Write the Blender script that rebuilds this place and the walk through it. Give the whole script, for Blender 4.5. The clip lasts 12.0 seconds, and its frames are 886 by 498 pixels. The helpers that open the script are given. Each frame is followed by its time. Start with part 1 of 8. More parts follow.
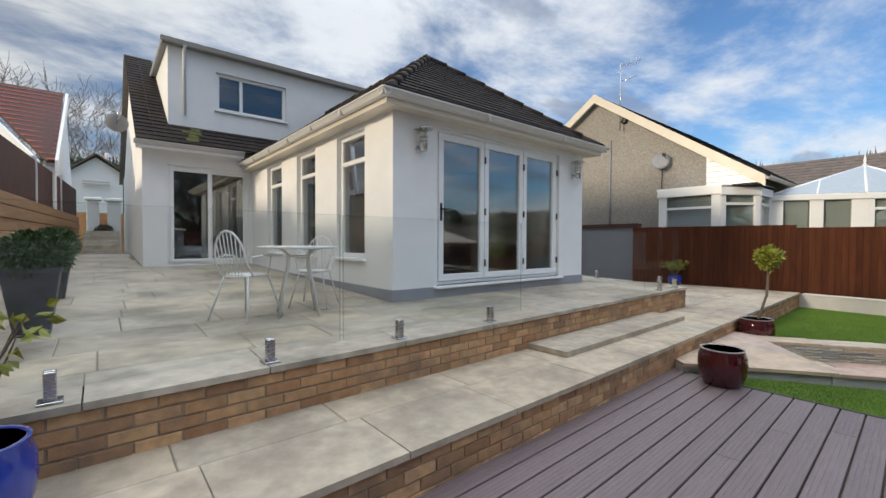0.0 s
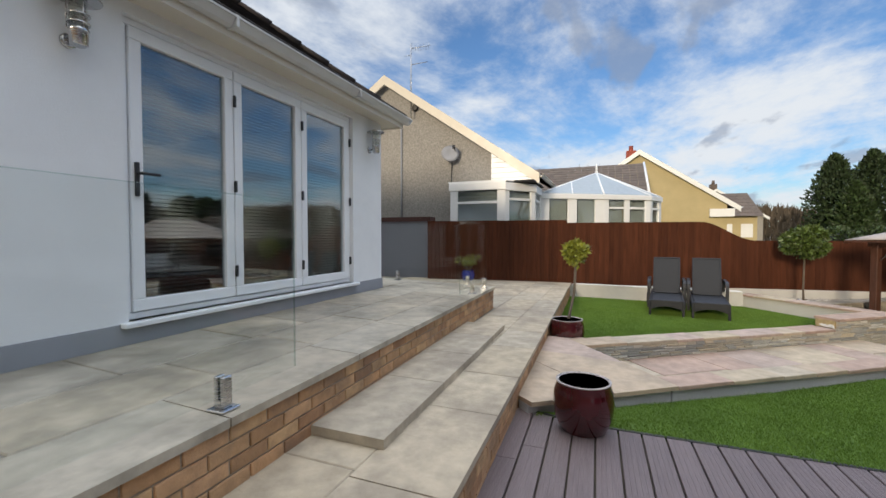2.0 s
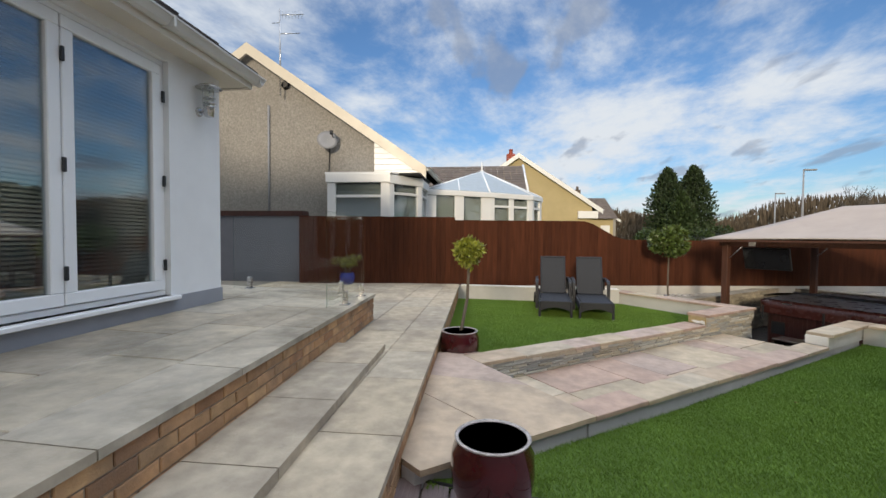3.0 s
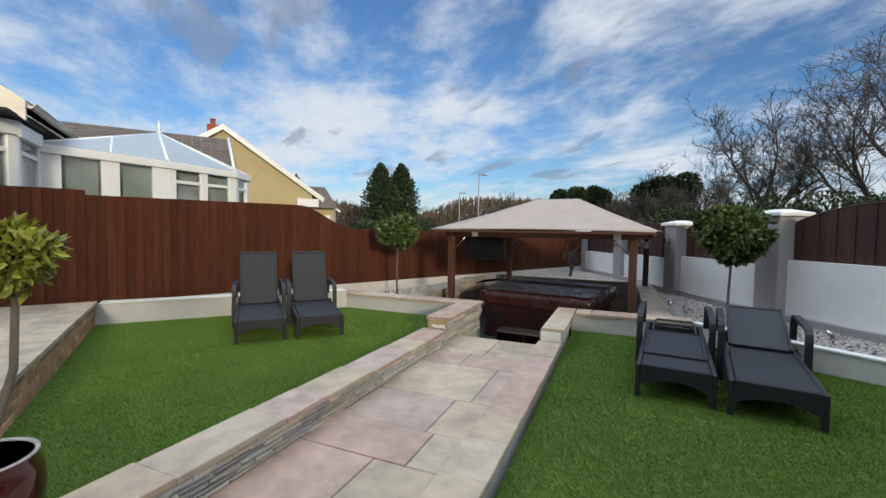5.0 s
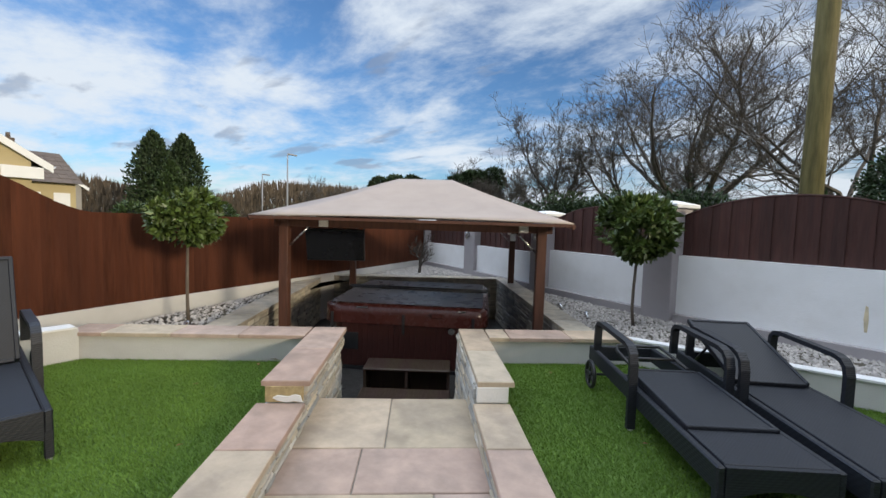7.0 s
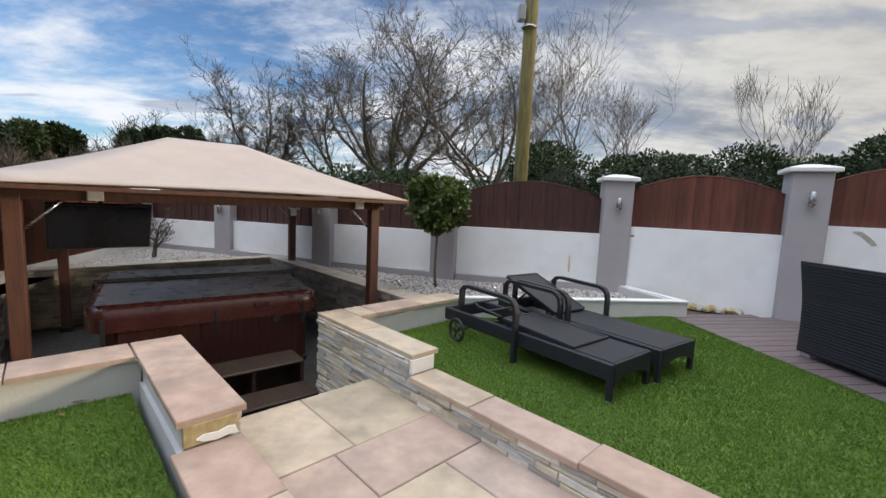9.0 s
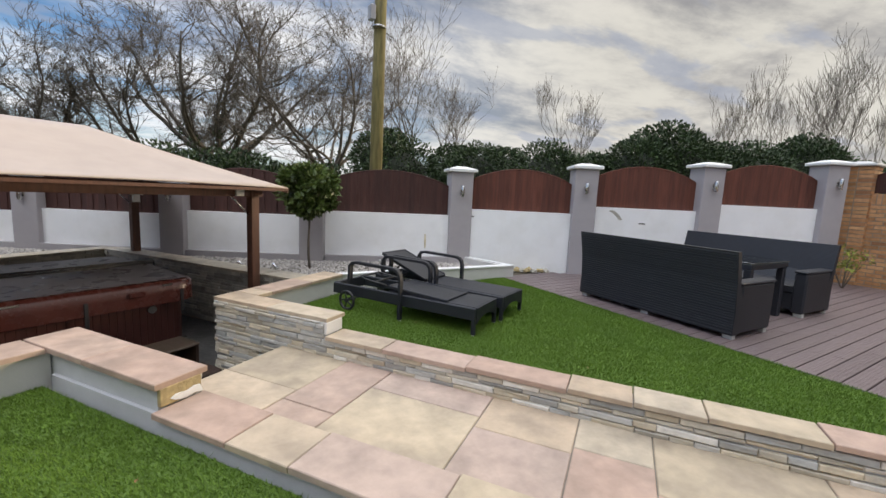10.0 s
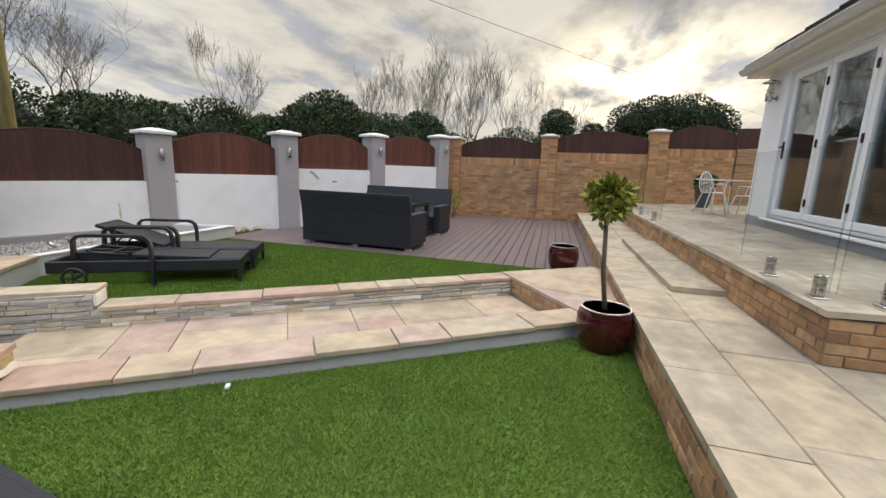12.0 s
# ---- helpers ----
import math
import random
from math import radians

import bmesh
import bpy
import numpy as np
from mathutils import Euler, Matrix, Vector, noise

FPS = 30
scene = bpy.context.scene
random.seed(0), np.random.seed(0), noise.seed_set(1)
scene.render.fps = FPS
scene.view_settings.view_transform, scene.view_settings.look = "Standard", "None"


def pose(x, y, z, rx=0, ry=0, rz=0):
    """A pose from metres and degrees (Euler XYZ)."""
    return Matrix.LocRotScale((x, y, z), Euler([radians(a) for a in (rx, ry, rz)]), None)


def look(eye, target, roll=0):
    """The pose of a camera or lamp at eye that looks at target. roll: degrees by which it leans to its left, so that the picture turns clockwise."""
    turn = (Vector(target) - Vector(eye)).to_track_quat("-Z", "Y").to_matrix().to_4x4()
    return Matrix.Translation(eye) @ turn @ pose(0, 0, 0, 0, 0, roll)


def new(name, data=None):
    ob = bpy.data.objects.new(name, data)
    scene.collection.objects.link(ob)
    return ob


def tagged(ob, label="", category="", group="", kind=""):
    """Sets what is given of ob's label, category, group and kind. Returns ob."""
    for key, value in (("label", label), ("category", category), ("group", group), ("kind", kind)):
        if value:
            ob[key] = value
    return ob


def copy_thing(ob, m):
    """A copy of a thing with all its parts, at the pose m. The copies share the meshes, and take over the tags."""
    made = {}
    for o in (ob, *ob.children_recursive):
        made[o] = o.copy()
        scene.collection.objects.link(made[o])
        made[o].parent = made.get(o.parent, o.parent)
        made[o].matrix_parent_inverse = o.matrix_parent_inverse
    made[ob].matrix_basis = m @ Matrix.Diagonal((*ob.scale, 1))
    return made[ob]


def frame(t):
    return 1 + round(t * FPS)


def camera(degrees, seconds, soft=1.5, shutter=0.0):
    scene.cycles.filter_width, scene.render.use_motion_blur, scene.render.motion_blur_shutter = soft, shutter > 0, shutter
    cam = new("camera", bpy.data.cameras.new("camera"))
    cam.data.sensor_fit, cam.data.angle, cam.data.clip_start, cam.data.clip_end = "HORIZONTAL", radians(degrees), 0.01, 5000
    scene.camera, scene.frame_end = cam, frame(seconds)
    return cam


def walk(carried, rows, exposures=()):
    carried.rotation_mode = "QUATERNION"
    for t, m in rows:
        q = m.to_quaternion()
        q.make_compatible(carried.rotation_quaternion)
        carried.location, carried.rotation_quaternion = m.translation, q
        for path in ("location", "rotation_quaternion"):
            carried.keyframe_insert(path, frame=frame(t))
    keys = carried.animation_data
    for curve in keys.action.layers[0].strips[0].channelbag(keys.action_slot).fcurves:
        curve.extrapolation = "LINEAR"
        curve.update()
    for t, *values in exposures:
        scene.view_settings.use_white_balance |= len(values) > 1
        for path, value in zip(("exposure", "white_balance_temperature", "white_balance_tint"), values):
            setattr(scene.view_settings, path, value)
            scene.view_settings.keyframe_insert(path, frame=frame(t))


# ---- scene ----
cam = camera(93.6, 12.0)
# stops, kelvin and tint as the light changes along the walk
EXPOSURES = [(0.0, 0.85, 6350, 6), (2.5, 0.76, 6350, 6), (4.5, 0.66, 6100, 4), (6.5, 0.75, 6000, 4), (8.5, 0.95, 6350, 8), (9.5, 1.05, 6600, 8), (12.0, 1.12, 7050, 8)]
PATH = [
    (0, (0.574, 0.561, 1.467), (1.847, 2.103, 1.429), 0.2),
    (0.5, (0.868, 0.983, 1.451), (2.336, 2.341, 1.407), 0.2),
    (1, (1.244, 1.326, 1.454), (2.866, 2.495, 1.405), 0.1),
    (1.5, (1.693, 1.598, 1.466), (3.446, 2.56, 1.411), 0.0),
    (2, (2.181, 1.814, 1.456), (4.04, 2.551, 1.397), -0.0),
    (2.5, (2.744, 1.96, 1.435), (4.682, 2.451, 1.374), 0.0),
    (2.7, (2.944, 2.015, 1.425), (4.907, 2.396, 1.365), 0.2),
    (4.3, (4.663, 1.812, 1.421), (6.57, 1.216, 1.332), 0.4),
    (4.5, (4.858, 1.765, 1.416), (6.715, 1.027, 1.326), 0.6),
    (5, (5.385, 1.487, 1.392), (7.098, 0.458, 1.298), 0.8),
    (5.5, (5.947, 1.201, 1.369), (7.508, -0.046, 1.271), 0.9),
    (6, (6.521, 0.927, 1.302), (7.941, -0.478, 1.198), 1.2),
    (6.5, (7.07, 0.717, 1.365), (8.343, -0.821, 1.247), 1.4),
    (6.7, (7.281, 0.642, 1.373), (8.484, -0.951, 1.249), 1.5),
    (8.3, (8.7, 0.47, 1.421), (8.983, -1.502, 1.252), 2.1),
    (8.5, (8.834, 0.562, 1.433), (8.955, -1.424, 1.239), 2.1),
    (9, (9.119, 0.961, 1.373), (8.845, -1.008, 1.159), 2.5),
    (9.5, (9.438, 1.355, 1.399), (8.791, -0.522, 1.159), 2.6),
    (10, (9.843, 1.628, 1.418), (8.843, -0.084, 1.155), 2.7),
    (10.5, (10.237, 1.817, 1.429), (8.926, 0.334, 1.138), 2.7),
    (11, (10.675, 1.844, 1.42), (9.106, 0.644, 1.105), 2.7),
    (11.5, (11.085, 1.919, 1.405), (9.323, 1.036, 1.06), 2.4),
    (12, (11.445, 1.896, 1.417), (9.555, 1.363, 1.039), 2.1),
]
walk(cam, [(t, look(eye, target, roll)) for t, eye, target, roll in PATH], EXPOSURES)
# ---- tuning of light ----
SKY_STRENGTH, SUN_POWER = 0.10, 1.5
SKY_TINT = (0.80, 0.95, 1.22, 1)
SKY_LOW, SKY_HIGH = 0.74, 3.2
CLOUD_WHITE, CLOUD_GREY = (6.3, 6.4, 6.8, 1), (2.3, 2.6, 3.4, 1)
BANK_DARK, BANK_LIGHT, SUN_GLOW = (2.1, 2.1, 2.25, 1), (4.7, 4.55, 4.3, 1), (12.0, 10.8, 8.6, 1)

# ---- light ----
world = bpy.data.worlds.new("world")
scene.world = world
world.use_nodes = True
wn, wl = world.node_tree.nodes, world.node_tree.links
wn.clear()
w_out = wn.new("ShaderNodeOutputWorld")
w_bg = wn.new("ShaderNodeBackground")
sky = wn.new("ShaderNodeTexSky")
sky.sky_type = "NISHITA"
sky.sun_disc = False
SUN_WAY = Vector((-0.97, 0.14, 0.20)).normalized()
sky.sun_elevation = math.asin(SUN_WAY.z)
sky.sun_rotation = math.atan2(SUN_WAY.x, SUN_WAY.y)
sky.air_density, sky.dust_density, sky.ozone_density = 1.0, 0.6, 2.0
w_tc = wn.new("ShaderNodeTexCoord")
# clouds lie on a flat layer: direction divided by its height
w_sep = wn.new("ShaderNodeSeparateXYZ")
wl.new(w_tc.outputs["Generated"], w_sep.inputs[0])
w_up = wn.new("ShaderNodeMath")
w_up.operation = "MAXIMUM"
wl.new(w_sep.outputs["Z"], w_up.inputs[0])
w_up.inputs[1].default_value = 0.0
w_add = wn.new("ShaderNodeMath")
w_add.operation = "ADD"
wl.new(w_up.outputs[0], w_add.inputs[0])
w_add.inputs[1].default_value = 0.16
w_div = wn.new("ShaderNodeVectorMath")
w_div.operation = "DIVIDE"
w_cmb = wn.new("ShaderNodeCombineXYZ")
for k in range(3):
    wl.new(w_add.outputs[0], w_cmb.inputs[k])
wl.new(w_tc.outputs["Generated"], w_div.inputs[0])
wl.new(w_cmb.outputs[0], w_div.inputs[1])


def world_noise(scale, detail, rough, lo, hi, stretch, shift):
    mp = wn.new("ShaderNodeMapping")
    mp.inputs["Scale"].default_value = stretch
    mp.inputs["Location"].default_value = shift
    mp.inputs["Rotation"].default_value = (0, 0, 0.5)
    wl.new(w_div.outputs[0], mp.inputs["Vector"])
    nz = wn.new("ShaderNodeTexNoise")
    nz.inputs["Scale"].default_value, nz.inputs["Detail"].default_value = scale, detail
    nz.inputs["Roughness"].default_value = rough
    nz.inputs["Distortion"].default_value = 0.15
    wl.new(mp.outputs[0], nz.inputs["Vector"])
    mr = wn.new("ShaderNodeMapRange")
    mr.interpolation_type = "SMOOTHSTEP"
    mr.inputs["From Min"].default_value, mr.inputs["From Max"].default_value = lo, hi
    wl.new(nz.outputs["Fac"], mr.inputs["Value"])
    return mr.outputs[0]


def world_mix(fac, a, b):
    mx = wn.new("ShaderNodeMix")
    mx.data_type = "RGBA"
    wl.new(fac, mx.inputs[0])
    for socket, value in ((mx.inputs[6], a), (mx.inputs[7], b)):
        if isinstance(value, tuple):
            socket.default_value = value
        else:
            wl.new(value, socket)
    return mx.outputs[2]


w_tint = wn.new("ShaderNodeMix")
w_tint.data_type, w_tint.blend_type = "RGBA", "MULTIPLY"
w_tint.inputs[0].default_value = 1.0
wl.new(sky.outputs[0], w_tint.inputs[6])
w_tint.inputs[7].default_value = SKY_TINT
white = world_noise(1.1, 8, 0.62, 0.37, 0.63, (0.95, 1.3, 1.0), (3.1, 1.4, 0.0))
grey = world_noise(2.6, 5, 0.5, 0.57, 0.66, (0.6, 1.4, 1.0), (7.3, 5.0, 0.0))
toward = wn.new("ShaderNodeVectorMath")
toward.operation = "DOT_PRODUCT"
wl.new(w_tc.outputs["Generated"], toward.inputs[0])
toward.inputs[1].default_value = SUN_WAY
# the overcast bank in the west, where the sun sets
west = wn.new("ShaderNodeMapRange")
west.interpolation_type = "SMOOTHSTEP"
west.inputs["From Min"].default_value, west.inputs["From Max"].default_value = -0.15, 0.75
wl.new(toward.outputs["Value"], west.inputs["Value"])
# the veiled sun: a wide flat patch broken by cloud
g_off = wn.new("ShaderNodeVectorMath")
g_off.operation = "SUBTRACT"
wl.new(w_tc.outputs["Generated"], g_off.inputs[0])
g_off.inputs[1].default_value = SUN_WAY
g_flat = wn.new("ShaderNodeVectorMath")
g_flat.operation = "MULTIPLY"
wl.new(g_off.outputs[0], g_flat.inputs[0])
g_flat.inputs[1].default_value = (1.0, 1.0, 2.3)
g_len = wn.new("ShaderNodeVectorMath")
g_len.operation = "LENGTH"
wl.new(g_flat.outputs[0], g_len.inputs[0])
g_near = wn.new("ShaderNodeMapRange")
g_near.interpolation_type = "SMOOTHSTEP"
g_near.inputs["From Min"].default_value, g_near.inputs["From Max"].default_value = 0.36, 0.05
wl.new(g_len.outputs["Value"], g_near.inputs["Value"])
g_veil = world_noise(2.2, 6, 0.6, 0.30, 0.62, (0.7, 1.6, 1.0), (1.7, 8.2, 0.0))
glow = wn.new("ShaderNodeMath")
glow.operation = "MULTIPLY"
wl.new(g_near.outputs[0], glow.inputs[0])
wl.new(g_veil, glow.inputs[1])
c0 = world_mix(white, w_tint.outputs[2], CLOUD_WHITE)
bank = world_mix(white, BANK_DARK, BANK_LIGHT)
c1 = world_mix(west.outputs[0], c0, bank)
gfac = wn.new("ShaderNodeMath")
gfac.operation = "MULTIPLY"
wl.new(grey, gfac.inputs[0])
gfac.inputs[1].default_value = 0.6
c2 = world_mix(gfac.outputs[0], c1, CLOUD_GREY)
c3 = world_mix(glow.outputs[0], c2, SUN_GLOW)
wl.new(c3, w_bg.inputs["Color"])
# an evening sky under thin cloud is brightest overhead
w_high = wn.new("ShaderNodeMapRange")
w_high.interpolation_type = "SMOOTHSTEP"
w_high.inputs["From Min"].default_value, w_high.inputs["From Max"].default_value = 0.45, 0.95
w_high.inputs["To Min"].default_value, w_high.inputs["To Max"].default_value = SKY_STRENGTH * SKY_LOW, SKY_STRENGTH * SKY_HIGH
wl.new(w_sep.outputs["Z"], w_high.inputs["Value"])
wl.new(w_high.outputs[0], w_bg.inputs["Strength"])
wl.new(w_bg.outputs[0], w_out.inputs[0])

sun = new("sun", bpy.data.lights.new("sun", "SUN"))
sun.data.energy, sun.data.angle, sun.data.color = SUN_POWER, radians(9), (1.0, 0.80, 0.58)
sun.matrix_world = look((0, 0, 30), Vector((0, 0, 30)) - SUN_WAY)


# ---- materials ----
def material(name, color, rough=0.7, metal=0.0, vary=0.12, scale=6.0, stain=0.0, stain_color=None, stain_scale=0.8, bump=0.15, bump_scale=40.0,
             random_vary=0.0, island=False, stretch=(1, 1, 1), coat=0.0, hues=None, spec=0.5, placed=False):
    """A procedural surface: base colour, grain, larger stains, relief, and a change of tone from piece to piece."""
    m = bpy.data.materials.new(name)
    m.use_nodes = True
    nd, ln = m.node_tree.nodes, m.node_tree.links
    bs = nd["Principled BSDF"]
    bs.inputs["Roughness"].default_value, bs.inputs["Metallic"].default_value = rough, metal
    bs.inputs["Coat Weight"].default_value = coat
    bs.inputs["Specular IOR Level"].default_value = spec
    tc = nd.new("ShaderNodeTexCoord")
    mp = nd.new("ShaderNodeMapping")
    mp.inputs["Scale"].default_value = stretch
    ln.new(nd.new("ShaderNodeNewGeometry").outputs["Position"] if placed else tc.outputs["Object"], mp.inputs["Vector"])

    def noise_at(sc, detail, rg=0.55):
        n = nd.new("ShaderNodeTexNoise")
        n.inputs["Scale"].default_value, n.inputs["Detail"].default_value, n.inputs["Roughness"].default_value = sc, detail, rg
        ln.new(mp.outputs[0], n.inputs["Vector"])
        return n.outputs["Fac"]

    def mix(fac, a, b, blend="MIX"):
        x = nd.new("ShaderNodeMix")
        x.data_type, x.blend_type = "RGBA", blend
        for sk, v in ((x.inputs[0], fac), (x.inputs[6], a), (x.inputs[7], b)):
            if isinstance(v, (int, float)):
                sk.default_value = v
            elif isinstance(v, tuple):
                sk.default_value = (*v[:3], 1)
            else:
                ln.new(v, sk)
        return x.outputs[2]

    def ramp(v, lo, hi, to_lo=0.0, to_hi=1.0):
        r = nd.new("ShaderNodeMapRange")
        r.inputs["From Min"].default_value, r.inputs["From Max"].default_value = lo, hi
        r.inputs["To Min"].default_value, r.inputs["To Max"].default_value = to_lo, to_hi
        ln.new(v, r.inputs["Value"])
        return r.outputs[0]

    col = tuple(color)
    if random_vary or hues:
        if island:
            src = nd.new("ShaderNodeNewGeometry").outputs["Random Per Island"]
        else:
            src = nd.new("ShaderNodeObjectInfo").outputs["Random"]
        if hues:
            cr = nd.new("ShaderNodeValToRGB")
            cr.color_ramp.interpolation = "CONSTANT"
            el = cr.color_ramp.elements
            el[0].position, el[0].color = 0.0, (*hues[0], 1)
            el[1].position, el[1].color = 1.0 / len(hues), (*hues[1 % len(hues)], 1)
            for k in range(2, len(hues)):
                e = el.new(k / len(hues))
                e.color = (*hues[k], 1)
            ln.new(src, cr.inputs[0])
            col = cr.outputs[0]
        if random_vary:
            wn_ = nd.new("ShaderNodeTexWhiteNoise")
            wn_.noise_dimensions = "1D"
            ln.new(src, wn_.inputs["W"])
            f = ramp(wn_.outputs["Value"], 0, 1, 1 - random_vary, 1 + random_vary)
            cmb = nd.new("ShaderNodeCombineColor")
            for k in range(3):
                ln.new(f, cmb.inputs[k])
            col = mix(1.0, col, cmb.outputs[0], "MULTIPLY")
    g = ramp(noise_at(scale, 6), 0.3, 0.7, 1 - vary, 1 + vary)
    cg = nd.new("ShaderNodeCombineColor")
    for k in range(3):
        ln.new(g, cg.inputs[k])
    col = mix(1.0, col, cg.outputs[0], "MULTIPLY")
    if stain:
        sf = ramp(noise_at(stain_scale, 5, 0.6), 0.46, 0.66, 0.0, stain)
        col = mix(sf, col, stain_color or tuple(c * 0.55 for c in color))
    ln.new(col, bs.inputs["Base Color"])
    ln.new(ramp(noise_at(scale * 1.7, 4), 0.3, 0.7, max(rough - 0.08, 0.02), min(rough + 0.08, 1)), bs.inputs["Roughness"])
    if bump:
        bp = nd.new("ShaderNodeBump")
        bp.inputs["Strength"].default_value, bp.inputs["Distance"].default_value = bump, 0.01
        ln.new(noise_at(bump_scale, 6, 0.65), bp.inputs["Height"])
        ln.new(bp.outputs[0], bs.inputs["Normal"])
    return m


def glass_material(name, tint, gloss, mirror=0.05, rough=0.0, rim=1.0):
    """A thin pane: clear by straight view, mirror-like by slanting view."""
    m = bpy.data.materials.new(name)
    m.use_nodes = True
    nd, ln = m.node_tree.nodes, m.node_tree.links
    nd.remove(nd["Principled BSDF"])
    tr, gl, lw, mx = nd.new("ShaderNodeBsdfTransparent"), nd.new("ShaderNodeBsdfGlossy"), nd.new("ShaderNodeLayerWeight"), nd.new("ShaderNodeMixShader")
    lw.inputs["Blend"].default_value = 0.5
    pw, ma = nd.new("ShaderNodeMath"), nd.new("ShaderNodeMath")
    pw.operation, ma.operation = "POWER", "MULTIPLY_ADD"
    ln.new(lw.outputs["Facing"], pw.inputs[0])
    pw.inputs[1].default_value = 4.0
    ln.new(pw.outputs[0], ma.inputs[0])
    ma.inputs[1].default_value, ma.inputs[2].default_value = rim - mirror, mirror
    tr.inputs["Color"].default_value = (*tint, 1)
    gl.inputs["Roughness"].default_value = rough
    gl.inputs["Color"].default_value = (gloss, gloss, gloss, 1)
    ln.new(ma.outputs[0], mx.inputs[0])
    ln.new(tr.outputs[0], mx.inputs[1])
    ln.new(gl.outputs[0], mx.inputs[2])
    ln.new(mx.outputs[0], nd["Material Output"].inputs["Surface"])
    return m


RENDER_WHITE = material("white_render", (0.81, 0.82, 0.83), 0.85, vary=0.03, scale=3, stain=0.12, stain_color=(0.6, 0.6, 0.58), bump=0.25, bump_scale=120)
GARDEN_WHITE = material("garden_wall_white", (0.89, 0.895, 0.90), 0.85, vary=0.03, scale=2, stain=0.25, stain_color=(0.62, 0.61, 0.56), stain_scale=1.3, bump=0.3, bump_scale=60)
PLINTH_GREY = material("plinth_grey", (0.30, 0.31, 0.34), 0.85, vary=0.06, scale=4, bump=0.3, bump_scale=90)
PILLAR_GREY = material("pillar_grey", (0.40, 0.375, 0.385), 0.85, vary=0.05, scale=3, stain=0.2, bump=0.3, bump_scale=80)
RISER_GREY = material("riser_grey", (0.56, 0.57, 0.59), 0.85, vary=0.06, scale=5, stain=0.3, stain_color=(0.3, 0.3, 0.3), bump=0.4, bump_scale=50)
KERB_GREY = material("kerb_render", (0.60, 0.59, 0.57), 0.85, vary=0.05, scale=4, stain=0.3, stain_color=(0.45, 0.44, 0.41), bump=0.3, bump_scale=60)
WHITE_PVC = material("white_plastic", (0.82, 0.83, 0.84), 0.35, vary=0.02, scale=3, bump=0.02)
CREAM_PVC = material("cream_plastic", (0.66, 0.61, 0.52), 0.4, vary=0.03, scale=3, bump=0.02)
GUTTER = material("gutter_plastic", (0.62, 0.615, 0.60), 0.45, vary=0.04, scale=6, stain=0.3, stain_color=(0.5, 0.49, 0.46), bump=0.03)
TILE_DARK = material("roof_tile_dark", (0.030, 0.024, 0.022), 0.85, spec=0.2, vary=0.3, scale=7, stain=0.35, stain_color=(0.06, 0.05, 0.038), bump=0.4, bump_scale=70, random_vary=0.2, island=True)
TILE_RED = material("roof_tile_red", (0.33, 0.075, 0.05), 0.75, vary=0.15, scale=5, bump=0.3, random_vary=0.15, island=True)
TILE_BROWN = material("roof_tile_brown", (0.12, 0.095, 0.08), 0.85, vary=0.15, scale=4, bump=0.3, random_vary=0.15, island=True)
BRICK = material("buff_brick", (0.42, 0.26, 0.14), 0.9, vary=0.18, scale=14, stain=0.65, stain_color=(0.17, 0.115, 0.08), stain_scale=3.2, bump=0.6, bump_scale=90,
                 random_vary=0.16, hues=[(0.46, 0.275, 0.14), (0.39, 0.225, 0.115), (0.49, 0.305, 0.155), (0.43, 0.245, 0.12), (0.34, 0.185, 0.095), (0.48, 0.285, 0.15)], placed=True)
BRICK_ISL = material("buff_brick_wall", (0.42, 0.26, 0.14), 0.9, vary=0.18, scale=14, bump=0.6, bump_scale=90, random_vary=0.16, island=True,
                     hues=[(0.49, 0.265, 0.125), (0.44, 0.235, 0.105), (0.54, 0.31, 0.15), (0.47, 0.245, 0.11), (0.37, 0.185, 0.09), (0.52, 0.29, 0.145)])
MORTAR = material("mortar", (0.31, 0.25, 0.185), 0.95, vary=0.12, scale=20, bump=0.5, bump_scale=120)
SLAB = material("sandstone_slab", (0.52, 0.46, 0.37), 0.75, vary=0.20, scale=8, stain=0.7, stain_color=(0.24, 0.20, 0.155), stain_scale=1.7, bump=0.6, bump_scale=30,
                random_vary=0.07, hues=[(0.45, 0.375, 0.275), (0.415, 0.355, 0.27), (0.44, 0.365, 0.262), (0.465, 0.39, 0.285), (0.40, 0.345, 0.265)], placed=True)
SLAB_TERRACE = material("terrace_slab", (0.39, 0.355, 0.285), 0.40, vary=0.22, scale=8, stain=0.85, stain_color=(0.17, 0.15, 0.115), stain_scale=1.5, bump=0.3, bump_scale=26,
                        random_vary=0.09, hues=[(0.45, 0.395, 0.305), (0.42, 0.375, 0.30), (0.465, 0.40, 0.30), (0.43, 0.385, 0.31), (0.39, 0.34, 0.265)], placed=True)
SLAB_RED = material("mixed_sandstone_slab", (0.5, 0.41, 0.335), 0.75, vary=0.16, scale=7, stain=0.4, stain_color=(0.20, 0.165, 0.135), stain_scale=2.3, bump=0.4, bump_scale=28,
                    random_vary=0.08, hues=[(0.51, 0.41, 0.30), (0.46, 0.325, 0.255), (0.50, 0.42, 0.315), (0.47, 0.345, 0.275), (0.49, 0.40, 0.285), (0.45, 0.33, 0.265), (0.49, 0.375, 0.31), (0.50, 0.39, 0.28)], placed=True)
JOINT = material("joint_mortar", (0.225, 0.20, 0.165), 0.95, vary=0.15, scale=12, bump=0.4, bump_scale=90)
